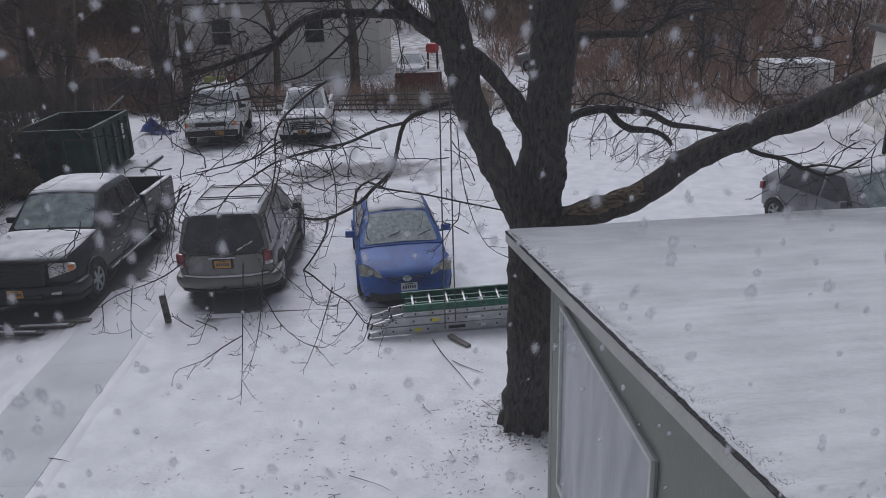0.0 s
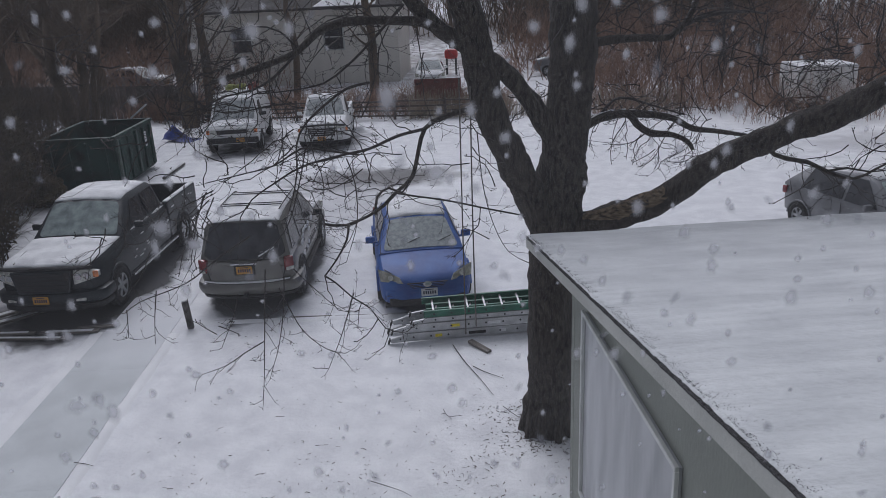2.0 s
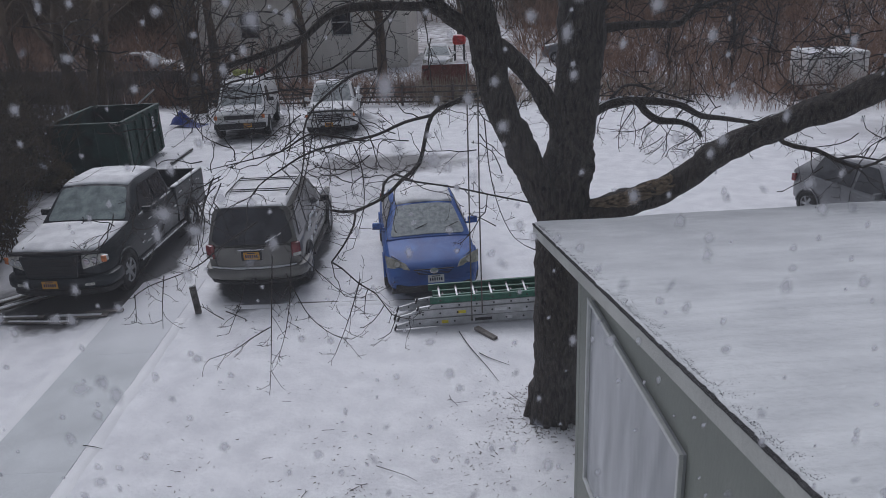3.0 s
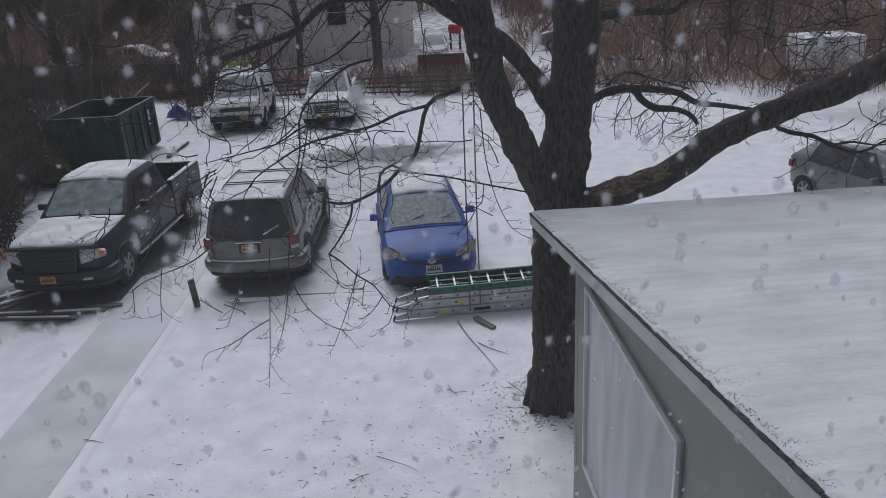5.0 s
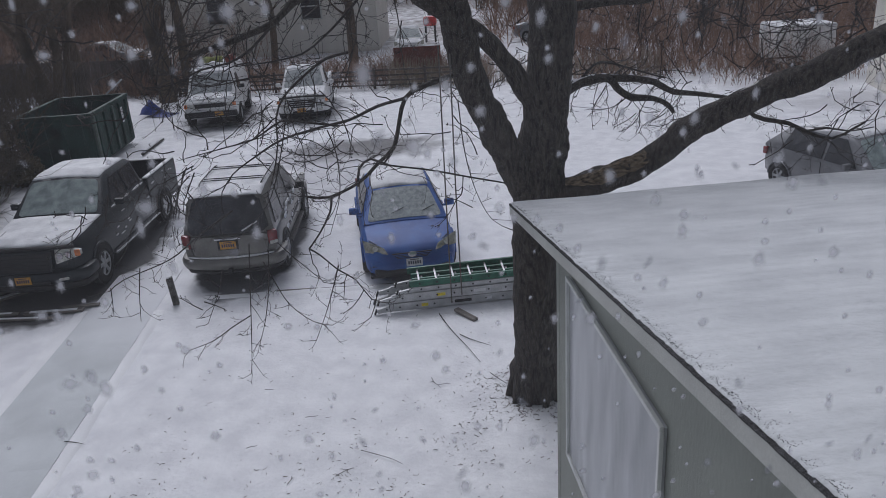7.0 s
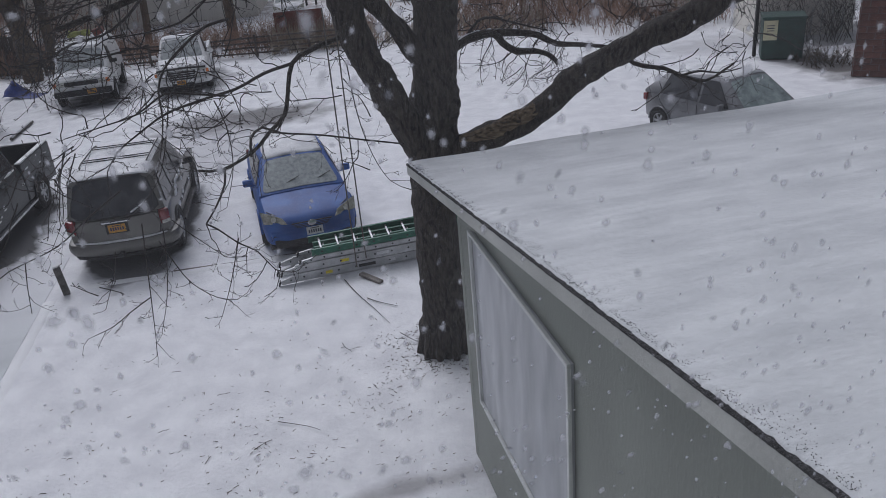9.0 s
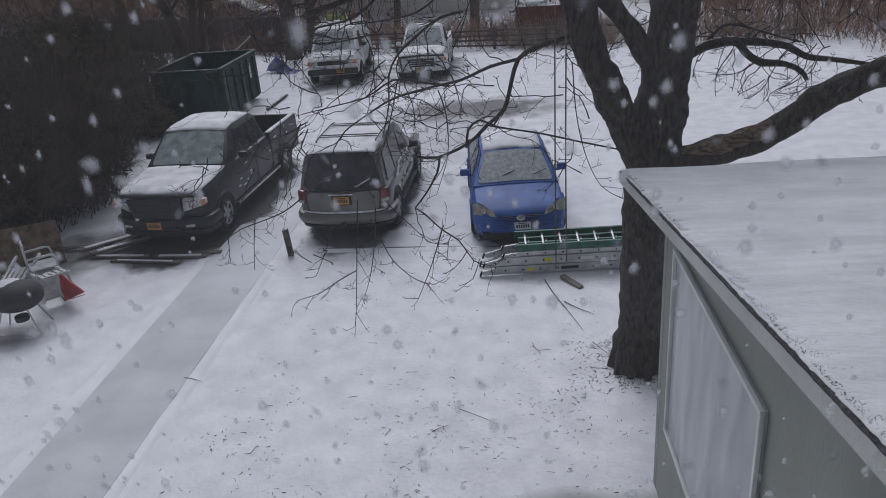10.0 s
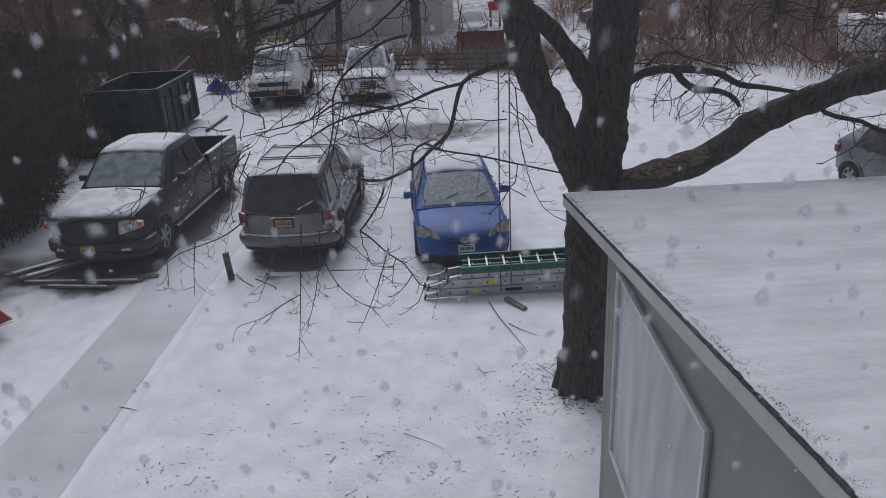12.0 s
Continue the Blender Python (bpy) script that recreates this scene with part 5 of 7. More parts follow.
limb("limb", 0.060, 0.025, [(1.02, 9.18, 5.15), (1.32, 9.26, 5.18), (1.65, 9.35, 5.18), (1.99, 9.43, 5.18), (2.19, 9.51, 5.37), (2.30, 9.60, 5.58), (2.38, 9.68, 5.96)])
limb("limb", 0.030, 0.012, [(2.12, 9.48, 5.29), (2.43, 9.61, 5.39), (2.85, 9.75, 5.42), (3.18, 9.88, 5.37)])
limb("limb", 0.068, 0.026, [(0.97, 9.28, 4.15), (1.18, 9.37, 4.24), (1.52, 9.45, 4.27), (1.65, 9.54, 4.12), (1.83, 9.62, 3.99), (2.13, 9.71, 3.94), (2.32, 9.79, 3.84), (2.41, 9.88, 3.72)])
limb("limb", 0.052, 0.026, [(1.52, 9.48, 4.27), (1.83, 9.62, 4.22), (2.13, 9.76, 4.14), (2.40, 9.90, 3.98), (2.75, 10.04, 3.91), (3.15, 10.18, 3.82)])
limb("limb", 0.020, 0.008, [(1.19, 9.48, 4.26), (1.37, 9.65, 4.41), (1.56, 9.83, 4.40), (1.94, 10.00, 4.26), (2.34, 10.18, 4.11)])
limb("limb", 0.035, 0.012, [(2.88, 8.68, 4.17), (3.08, 8.64, 3.91), (3.44, 8.60, 3.82), (3.62, 8.56, 3.73), (3.91, 8.52, 3.65), (4.22, 8.48, 3.83)])
limb("limb", 0.016, 0.006, [(3.62, 8.58, 3.72), (3.82, 8.48, 3.78), (4.02, 8.38, 3.76), (4.23, 8.28, 3.82)])
limb("limb", 0.034, 0.014, [(-0.14, 8.88, 4.56), (-0.39, 8.74, 4.49), (-0.68, 8.59, 4.42), (-0.87, 8.45, 4.32), (-0.93, 8.30, 4.10), (-1.00, 8.16, 3.82), (-1.16, 8.01, 3.69), (-1.37, 7.87, 3.51), (-1.70, 7.72, 3.39), (-1.91, 7.58, 3.45)])
limb("limb", 0.014, 0.009, [(-1.66, 7.68, 3.42), (-1.66, 7.55, 3.28), (-1.76, 7.41, 3.09), (-1.87, 7.28, 2.95)])
limb("limb", 0.010, 0.005, [(-1.87, 7.28, 2.95), (-1.74, 7.22, 2.90), (-1.55, 7.18, 2.74), (-1.34, 7.08, 2.66), (-1.18, 7.02, 2.46), (-0.99, 6.98, 2.43)])
limb("limb", 0.016, 0.010, [(-1.39, 7.88, 3.46), (-1.35, 7.83, 3.68), (-1.20, 7.78, 3.80), (-1.04, 7.73, 3.76), (-0.94, 7.68, 3.92)])
limb("limb", 0.010, 0.011, [(0.28, 8.58, 3.22), (-0.17, 8.40, 3.37), (-0.61, 8.23, 3.52), (-0.97, 8.05, 3.63), (-1.16, 7.88, 3.72)])
limb("limb", 0.020, 0.006, [(-0.83, 8.18, 4.37), (-1.12, 8.05, 4.32), (-1.42, 7.92, 4.21), (-1.71, 7.79, 4.17), (-2.12, 7.67, 4.08), (-2.41, 7.54, 3.93), (-2.64, 7.41, 3.78), (-2.74, 7.28, 3.62)])
limb("limb", 0.013, 0.005, [(-1.49, 7.68, 4.20), (-1.83, 7.60, 4.27), (-2.06, 7.52, 4.31), (-2.35, 7.44, 4.15), (-2.64, 7.36, 4.09), (-3.06, 7.28, 4.01)])
limb("limb", 0.017, 0.007, [(-1.49, 8.48, 4.86), (-1.70, 8.28, 4.83), (-1.92, 8.08, 4.68), (-2.11, 7.88, 4.50), (-2.16, 7.68, 4.32), (-2.12, 7.48, 4.07), (-2.12, 7.28, 3.87)])
limb("limb", 0.016, 0.006, [(-2.10, 7.88, 5.28), (-2.35, 7.76, 5.04), (-2.57, 7.64, 4.92), (-2.84, 7.52, 4.88), (-3.11, 7.40, 4.76), (-3.36, 7.28, 4.76)])
limb("limb", 0.016, 0.006, [(-0.93, 7.88, 5.72), (-1.29, 7.76, 5.35), (-1.52, 7.64, 5.14), (-1.74, 7.52, 4.99), (-2.06, 7.40, 4.94), (-2.37, 7.28, 4.93)])
limb("limb", 0.012, 0.005, [(-1.99, 7.68, 5.27), (-2.17, 7.58, 5.51), (-2.42, 7.48, 5.58), (-2.74, 7.38, 5.54), (-2.97, 7.28, 5.67)])
limb("hang", 0.010, 0.004, [(-2.46, 7.09, 3.10), (-2.51, 7.05, 2.63), (-2.54, 7.01, 2.29), (-2.60, 6.97, 1.76), (-2.62, 6.93, 1.60)])
limb("hang", 0.009, 0.004, [(-2.28, 7.14, 3.00), (-2.31, 7.10, 2.66), (-2.40, 7.06, 2.22), (-2.52, 7.02, 1.87)])
limb("hang", 0.009, 0.004, [(-2.57, 7.05, 2.26), (-2.80, 7.01, 2.13), (-3.00, 6.97, 2.00), (-3.29, 6.93, 1.90)])
limb("hang", 0.009, 0.004, [(-2.36, 7.16, 2.86), (-2.26, 7.12, 2.65), (-2.11, 7.08, 2.38), (-1.86, 7.04, 2.19), (-1.64, 7.00, 2.16)])
limb("hang", 0.009, 0.004, [(-1.54, 7.20, 2.79), (-1.71, 7.16, 2.30), (-1.88, 7.12, 1.91)])
limb("hang", 0.008, 0.004, [(-4.08, 7.00, 2.65), (-4.07, 6.96, 2.52), (-4.07, 6.92, 2.35)])
limb("hang", 0.009, 0.004, [(-3.72, 7.05, 2.86), (-3.77, 7.01, 2.56), (-3.80, 6.97, 2.25)])
limb("hang", 0.013, 0.006, [(-2.60, 7.14, 3.46), (-2.98, 7.10, 3.22), (-3.36, 7.06, 2.95), (-3.91, 7.02, 2.74), (-4.09, 6.98, 2.62)])
limb("hang", 0.008, 0.004, [(-2.20, 7.24, 3.05), (-2.04, 7.20, 2.90), (-1.73, 7.16, 2.62)])
limb("hang", 0.008, 0.004, [(-2.82, 7.12, 2.80), (-2.88, 7.10, 2.58), (-3.07, 7.06, 2.17)])
limb("hang", 0.008, 0.004, [(-1.16, 7.20, 2.40), (-1.24, 7.16, 2.17), (-1.38, 7.12, 2.10)])
limb("hang", 0.010, 0.004, [(-0.23, 8.08, 4.33), (-0.18, 8.03, 3.77), (-0.07, 7.98, 3.32), (0.10, 7.93, 3.00), (0.33, 7.88, 2.88)])
limb("hang", 0.010, 0.004, [(-1.62, 7.68, 4.16), (-1.53, 7.61, 3.90), (-1.53, 7.55, 3.47), (-1.67, 7.48, 3.04)])
limb("hang", 0.010, 0.004, [(-2.07, 7.68, 4.26), (-2.16, 7.63, 3.90), (-2.31, 7.58, 3.47), (-2.50, 7.53, 3.22), (-2.78, 7.48, 2.98)])

def spray(a, b, n, reach, seed):
    """Loose sprays of twigs that start along the line a-b."""
    rng = random.Random(seed)
    for _ in range(n):
        p = Vector(a).lerp(Vector(b), rng.random()) + Vector((rng.gauss(0, 0.1), rng.gauss(0, 0.25), rng.gauss(0, 0.1)))
        d = Vector((rng.gauss(-0.5, 0.6), rng.gauss(0, 0.3), rng.gauss(-0.3, 0.6))).normalized()
        sprout(rng, TWIGS, p, d, reach * rng.uniform(0.5, 1.2), 0.008, 3, 0.02, 0.24, 0.34)
spray((-1.6, 7.2, 5.45), (-3.4, 7.0, 5.2), 12, 1.0, 301)
spray((-1.2, 7.4, 4.6), (-3.0, 7.1, 4.2), 10, 0.8, 302)
spray((-0.9, 7.8, 4.2), (-2.4, 7.2, 3.4), 10, 0.6, 303)
spray((-2.0, 7.2, 5.4), (-4.2, 7.0, 5.0), 9, 1.0, 311)
spray((-2.6, 7.0, 4.2), (-3.6, 6.9, 3.2), 10, 0.6, 312)
spray((-2.9, 6.8, 2.6), (-3.3, 6.7, 2.2), 3, 0.3, 314)
spray((-0.3, 8.0, 4.3), (-0.1, 7.8, 3.2), 7, 0.5, 316)
spray((-0.2, 8.2, 5.3), (-1.4, 7.6, 5.6), 10, 0.8, 317)
spray((1.2, 9.4, 4.4), (3.2, 9.8, 4.2), 26, 0.7, 304)
spray((1.6, 9.5, 4.1), (2.6, 9.8, 3.8), 10, 0.45, 321)
spray((2.6, 9.3, 4.9), (4.4, 9.0, 4.7), 18, 0.8, 322)
spray((1.4, 9.4, 5.2), (2.6, 9.5, 5.4), 10, 0.6, 323)
spray((2.2, 9.4, 5.3), (4.2, 9.0, 5.0), 14, 0.9, 305)
spray((3.2, 8.1, 4.1), (4.3, 7.9, 4.2), 10, 0.6, 306)
spray((1.2, 9.4, 5.7), (4.4, 9.0, 5.7), 26, 0.9, 331)
spray((2.4, 9.3, 5.0), (4.6, 9.0, 4.9), 16, 0.8, 332)
spray((-0.6, 8.2, 5.9), (-3.4, 7.2, 5.9), 20, 1.0, 333)
spray((-1.5, 7.4, 4.9), (-3.8, 7.1, 4.5), 14, 0.8, 334)
spray((-2.6, 7.1, 3.9), (-4.3, 7.0, 3.5), 12, 0.6, 335)
part("limb_scar", tube(smoothpath([(0.98, 8.92, 3.09), (1.28, 8.85, 3.14), (1.56, 8.78, 3.25), (1.84, 8.71, 3.40), (2.14, 8.65, 3.62)], 0.05), lambda t: 0.112 * math.sin(math.pi * (0.14 + 0.72 * t)) ** 0.8 + 0.005, 14, 0.4), SCAR, tree, "bare torn wood on the low limb", smooth=True)
def limb_snow(pts, r, seed):
    """Thin broken lines of snow caught on the upper side of a limb."""
    path = smoothpath(pts, 0.06)
    part("limb_snow", tube(path, lambda t: r * max(0.15, 0.5 + noise.noise((t * 9, seed, 0)) * 1.3), 6, 0.5), CARSNOW, tree, "thin snow caught on the limb", smooth=True)
limb_snow([(2.05, 8.71, 3.66), (2.34, 8.64, 3.91), (2.62, 8.56, 4.09)], 0.020, 1)
limb_snow([(2.75, 8.52, 4.17), (3.05, 8.43, 4.33), (3.30, 8.36, 4.45)], 0.016, 2)
limb_snow([(3.42, 8.32, 4.50), (3.68, 8.23, 4.63), (3.95, 8.16, 4.81)], 0.018, 3)
limb_snow([(1.00, 9.26, 4.20), (1.18, 9.35, 4.30), (1.50, 9.44, 4.33)], 0.016, 4)
limb_snow([(1.55, 9.48, 4.31), (1.83, 9.62, 4.26), (2.10, 9.75, 4.18)], 0.012, 5)
sticks("twigs", TWIGS, TWIG, tree, "fine bare twigs with small buds")

# two swing ropes hanging from the left stem
for (a, b, c) in (((-0.44, 8.35, 4.9), (-0.46, 8.36, 3.2), (-0.47, 8.36, 1.75)), ((-0.32, 8.37, 4.8), (-0.34, 8.38, 3.2), (-0.34, 8.38, 1.85))):
    tagged(finish("rope", tube(smoothpath([a, b, c], 0.25), lambda t: 0.009, 6), ROPEM), "thin dark swing rope hanging from the tree", "rope", "swing ropes")

# ---- the stack of ladders on the lawn edge ----
LAD = pose(-1.95, 11.58, 0.0, 0, 0, 13)
def ladder(name, label, m, rail_mat, L, rail_h, width, rung_step, feet=True, group="stacked ladders"):
    """A ladder lying on its edge: rails one above the other would face sideways, rungs bridge them."""
    lad = thing(name, label, "ladder", m, group)
    for s in (0, 1):
        bm = bmesh.new()
        y = s * width
        box(L / 2, y, 0, L, 0.012, rail_h, 0.003, bm)
        for z in (-1, 1):
            box(L / 2, y + (0.014 if s else -0.014) * -1, z * (rail_h / 2 - 0.006), L, 0.032, 0.012, 0.003, bm)
        rail = part("rail", bm, rail_mat, lad)
        if s == 0:
            bm = bmesh.new()
            for i in range(int(L / rung_step)):
                cyl((0.18 + i * rung_step, -0.012, 0), (0.18 + i * rung_step, 0.0, 0), 0.017, 0.017, 10, bm)
            part("rivet", bm, BLACKPL, rail)
    for i in range(int(L / rung_step)):
        x = 0.18 + i * rung_step
        part("rung", box(x, width / 2, 0, 0.035, width - 0.02, 0.032, 0.008), ALU, lad)
    if feet:
        for s in (0, 1):
            bm = pane([(0.03, s * width, -rail_h * 0.45), (-0.20, s * width, -rail_h * 0.52), (-0.27, s * width, -rail_h * 0.10), (0.03, s * width, rail_h * 0.40)], 0.045)
            f = part("foot", bm, ALU, lad, "hinged metal foot")
            part("foot_pad", box(-0.245, s * width, -rail_h * 0.30, 0.03, 0.07, 0.10, 0.01, rot=Matrix.Rotation(0.35, 4, "Y")), BLACKPL, f)
            part("foot_bolt", cyl((-0.05, s * width - 0.035, -0.01), (-0.05, s * width + 0.035, -0.01), 0.014, 0.014, 8), BLACKPL, f)
    return lad


l1 = ladder("extension_ladder", "aluminium extension ladder lying in the snow", LAD @ pose(0.02, 0.0, 0.09), ALU, 4.6, 0.145, 0.42, 0.305)
l2 = ladder("extension_ladder", "aluminium extension ladder lying on another ladder", LAD @ pose(0.08, 0.02, 0.245), ALU, 4.6, 0.145, 0.40, 0.305)
l3 = ladder("extension_ladder", "narrow aluminium ladder lying on a ladder stack", LAD @ pose(0.42, 0.05, 0.365), ALU, 4.2, 0.085, 0.37, 0.305)
l4 = ladder("fibreglass_ladder", "green fibreglass extension ladder on top of a stack", LAD @ pose(0.40, 0.05, 0.475, 9), GREENF, 4.2, 0.125, 0.46, 0.305, False)
ladder("fibreglass_ladder", "narrow green fibreglass ladder section nested in another", LAD @ pose(0.46, 0.20, 0.455, 9), GREENF, 4.1, 0.115, 0.18, 0.305, False)
for x, z, mt, w in ((0.86, 0.19, YELLOW, 0.15), (0.62, 0.085, YELLOW, 0.12), (1.55, 0.19, WHITEL, 0.22), (1.3, 0.085, BLACKPL, 0.3), (1.75, 0.085, WHITEL, 0.12)):
    lb = part("rail_sticker", box(0, 0, 0, w, 0.003, 0.055, 0), mt, l1 if z < 0.1 else l2, "yellow warning sticker" if mt is YELLOW else "printed sticker")
    lb.location = (x, -0.0085, 0)
tagged(finish("wood_offcut", box(0, 0, 0, 0.50, 0.10, 0.05, 0.006), TIMBER), "short snowy wood offcut beside the ladders", "wood").matrix_world = pose(-0.59, 11.42, 0.035, 0, 3, -44)

# ---- wooden stub post ----
post = thing("stub_post", "short leaning weathered wooden post beside the walk", "post", pose(-6.06, 12.08, 0, 0, -4, 20))
part("post_body", box(0, 0, 0.24, 0.11, 0.11, 0.60, 0.012), POSTM, post)
part("post_cap", box(0, 0, 0.555, 0.10, 0.10, 0.03, 0.012), CARSNOW, post, "cap of snow")

# ---- litter on the snow ----
def lawn_litter():
    rng = random.Random(8)
    segs = []
    for i in range(2900):
        k = rng.random()
        if i >= 2300:
            turn, reach = rng.uniform(0, 6.28), 0.38 + abs(rng.gauss(0, 0.28))
            x, y = 0.55 + reach * math.cos(turn), 9.09 + reach * math.sin(turn)
        elif k < 0.55:
            x, y = rng.gauss(-2.0, 1.7), rng.gauss(6.2, 1.3)
        elif k < 0.72:
            x, y = rng.gauss(-0.1, 0.6), rng.gauss(8.0, 0.7)
        else:
            x, y = rng.uniform(-5, 0.6), rng.uniform(3.8, 12)
        if x < -5.2 or y > 12 or i < 2300 and noise.noise((x * 1.3, y * 1.3, 5)) + rng.uniform(-0.4, 0.4) < 0.08:
            continue
        a, l = rng.uniform(0, 6.28), 0.012 + 0.05 * rng.random() ** 2
        r = rng.uniform(0.0025, 0.0075)
        z = 0.022 * noise.noise((x * 0.7, y * 0.7, 0)) + 0.012 * noise.noise((x * 2.1, y * 2.1, 3)) - 0.005
        p, q = Vector((x, y, z)), Vector((x + l * math.cos(a), y + l * math.sin(a), z + 0.006))
        segs.append((tuple(p), tuple(q), r, r * 0.5))
        if rng.random() < 0.4:
            a += rng.uniform(0.6, 1.6)
            segs.append((tuple(q), (q.x + l * 0.6 * math.cos(a), q.y + l * 0.6 * math.sin(a), z + rng.uniform(0, 0.015)), r * 0.7, 0.0015))
    return segs
sticks("leaf_litter", lawn_litter(), LITTER, None, "scattered dead leaf bits on the snow", "litter")
def fallen(x, y, rz, l, seed):
    rng = random.Random(seed)
    segs = []
    sprout(rng, segs, Vector((x, y, 0.012)), Vector((math.cos(rz), math.sin(rz), 0)), l, 0.006, 2 if l > 0.2 else 0, 0, 0.2, 0.5)
    segs = [((a[0], a[1], 0.012 + abs(a[2]) * 0.06), (b[0], b[1], 0.012 + abs(b[2]) * 0.06), r, q) for a, b, r, q in segs]
    sticks("fallen_twig", segs, TWIG, None, "fallen bare twig on the snow", "twig", kind="")["group"] = "fallen twigs"
def fallen_stick(pts, r):
    bm = tube(smoothpath([(x, y, 0.016) for x, y in pts], 0.05), lambda t: r * (1 - 0.6 * t), 6, 0.3)
    tagged(finish("fallen_twig", bm, TWIG, smooth=True), "fallen bare twig on the snow", "twig", "fallen twigs")
fallen_stick([(-1.055, 11.50), (-0.93, 11.2), (-0.78, 10.88), (-0.50, 10.35), (-0.26, 9.86)], 0.0084)
fallen_stick([(-0.64, 10.75), (-0.45, 10.58), (-0.126, 10.37)], 0.0078)
fallen_stick([(-0.96, 9.42), (-0.923, 9.32), (-0.85, 9.22), (-0.76, 9.25), (-0.668, 9.26)], 0.0054)
fallen_stick([(-0.85, 9.22), (-0.80, 9.14)], 0.0042)
fallen_stick([(-1.673, 7.676), (-1.40, 7.57), (-1.24, 7.50), (-1.104, 7.41)], 0.0054)
fallen_stick([(-5.79, 7.82), (-5.62, 7.80), (-5.47, 7.76)], 0.0066)
fallen_stick([(-1.89, 7.16), (-1.80, 7.26), (-1.70, 7.33)], 0.0048)
fallen_stick([(-1.86, 7.30), (-1.78, 7.29), (-1.69, 7.31)], 0.0036)
fallen_stick([(-0.10, 9.55), (0.05, 9.36), (0.22, 9.18)], 0.0060)
for i, (x, y, a, l) in enumerate(((-2.45, 7.0, 0.9, 0.10), (-3.2, 7.7, 0.5, 0.10), (-3.4, 9.1, 0.1, 0.09), (-2.6, 8.4, 0.3, 0.12), (-4.0, 6.4, 1.2, 0.12))):
    fallen(x, y, a, l, 40 + i)

# ---- boards, junk and the red rake beside the pickup ----
for i, (x, y, z, l, w, rz, ry) in enumerate(((-9.6, 11.62, 0.03, 1.3, 0.10, 6, 0), (-8.3, 11.75, 0.03, 1.1, 0.14, 8, 0), (-8.9, 11.45, 0.03, 1.5, 0.09, 3, 0), (-10.15, 12.2, 0.10, 1.5, 0.2, 62, 4), (-9.8, 12.1, 0.08, 1.4, 0.2, 56, 3),
                                             (-10.9, 11.9, 0.05, 1.6, 0.12, 20, 0), (-7.9, 11.98, 0.03, 0.7, 0.09, 12, 0))):
    b = finish("board", box(0, 0, 0, l, w, 0.035, 0.005), TIMBER)
    tagged(b, "loose grey weathered board lying in the snow", "board", "loose boards").matrix_world = pose(x, y, z, 0, ry, rz)
    if i < 5:
        tagged(finish("snow_cover", box(0, 0, 0, l * 0.8, w * 0.55, 0.014, 0.006), CARSNOW), "thin snow on a loose board", "snow", kind="stuff").matrix_world = pose(x, y, z + 0.024, 0, ry, rz)


def red_rake():
    rk = thing("snow_rake", "red plastic fan rake head leaning in the snow", "rake", pose(-9.38, 9.73, -0.02, 0, 0, -8))
    bm = bmesh.new()
    head = part("rake_head", pane([(0, 0, 0.05), (0.62, -0.05, 0.34), (0.10, -0.02, 0.62)], 0.02), REDP, rk)
    for k in range(12):
        t = k / 11
        p = Vector((0.62, -0.06, 0.30)).lerp(Vector((0.10, -0.03, 0.64)), t)
        q = Vector((0.0, -0.015, 0.06))
        part("tine", cyl(q.lerp(p, 0.35) + Vector((0, -0.012, 0)), p, 0.008, 0.006, 6), REDP, head)
    part("handle", cyl((0, 0, 0.06), (-0.9, 0.5, 0.12), 0.014, 0.014, 8), POSTM, rk)
    return rk
red_rake()


def plastic_chair(m):
    """A white resin garden chair lying on its side."""
    ch = thing("garden_chair", "white plastic garden chair tipped over in the junk pile", "chair", m)
    part("seat", box(0, 0, 0.42, 0.46, 0.46, 0.03, 0.012), WHITEPL, ch)
    for k in range(5):
        part("back_slat", box(-0.18 + 0.09 * k, 0.25 + 0.0, 0.68, 0.055, 0.02, 0.48, 0.008), WHITEPL, ch)
    part("back_rail", box(0, 0.25, 0.93, 0.48, 0.03, 0.06, 0.012), WHITEPL, ch)
    for x in (-0.21, 0.21):
        for y in (-0.21, 0.23):
            part("leg", box(x, y, 0.205, 0.05, 0.05, 0.41, 0.012), WHITEPL, ch)
        part("armrest", tube(smoothpath([(x * 1.15, -0.22, 0.42), (x * 1.18, -0.2, 0.64), (x * 1.18, 0.05, 0.66), (x * 1.1, 0.25, 0.66)], 0.08), lambda t: 0.022, 8), WHITEPL, ch)
    return ch
plastic_chair(pose(-9.85, 9.95, 0.26, 78, 0, 55))
plastic_chair(pose(-10.25, 10.35, 0.0, 0, 0, 140))
plastic_chair(pose(-10.75, 10.6, 0.27, 100, 0, 20))
sheet = finish("plywood_sheet", box(0, 0, 0.44, 1.2, 0.02, 0.88, 0.004), mat("weathered_plywood", (0.13, 0.095, 0.06), 0.85, var=0.35, scale=5, bump=0.3, bscale=40, col2=(0.24, 0.18, 0.12)))
tagged(sheet, "brown weathered plywood sheet leaning behind the garden chairs", "plywood").matrix_world = pose(-11.15, 11.0, -0.02, -12, 0, 38)


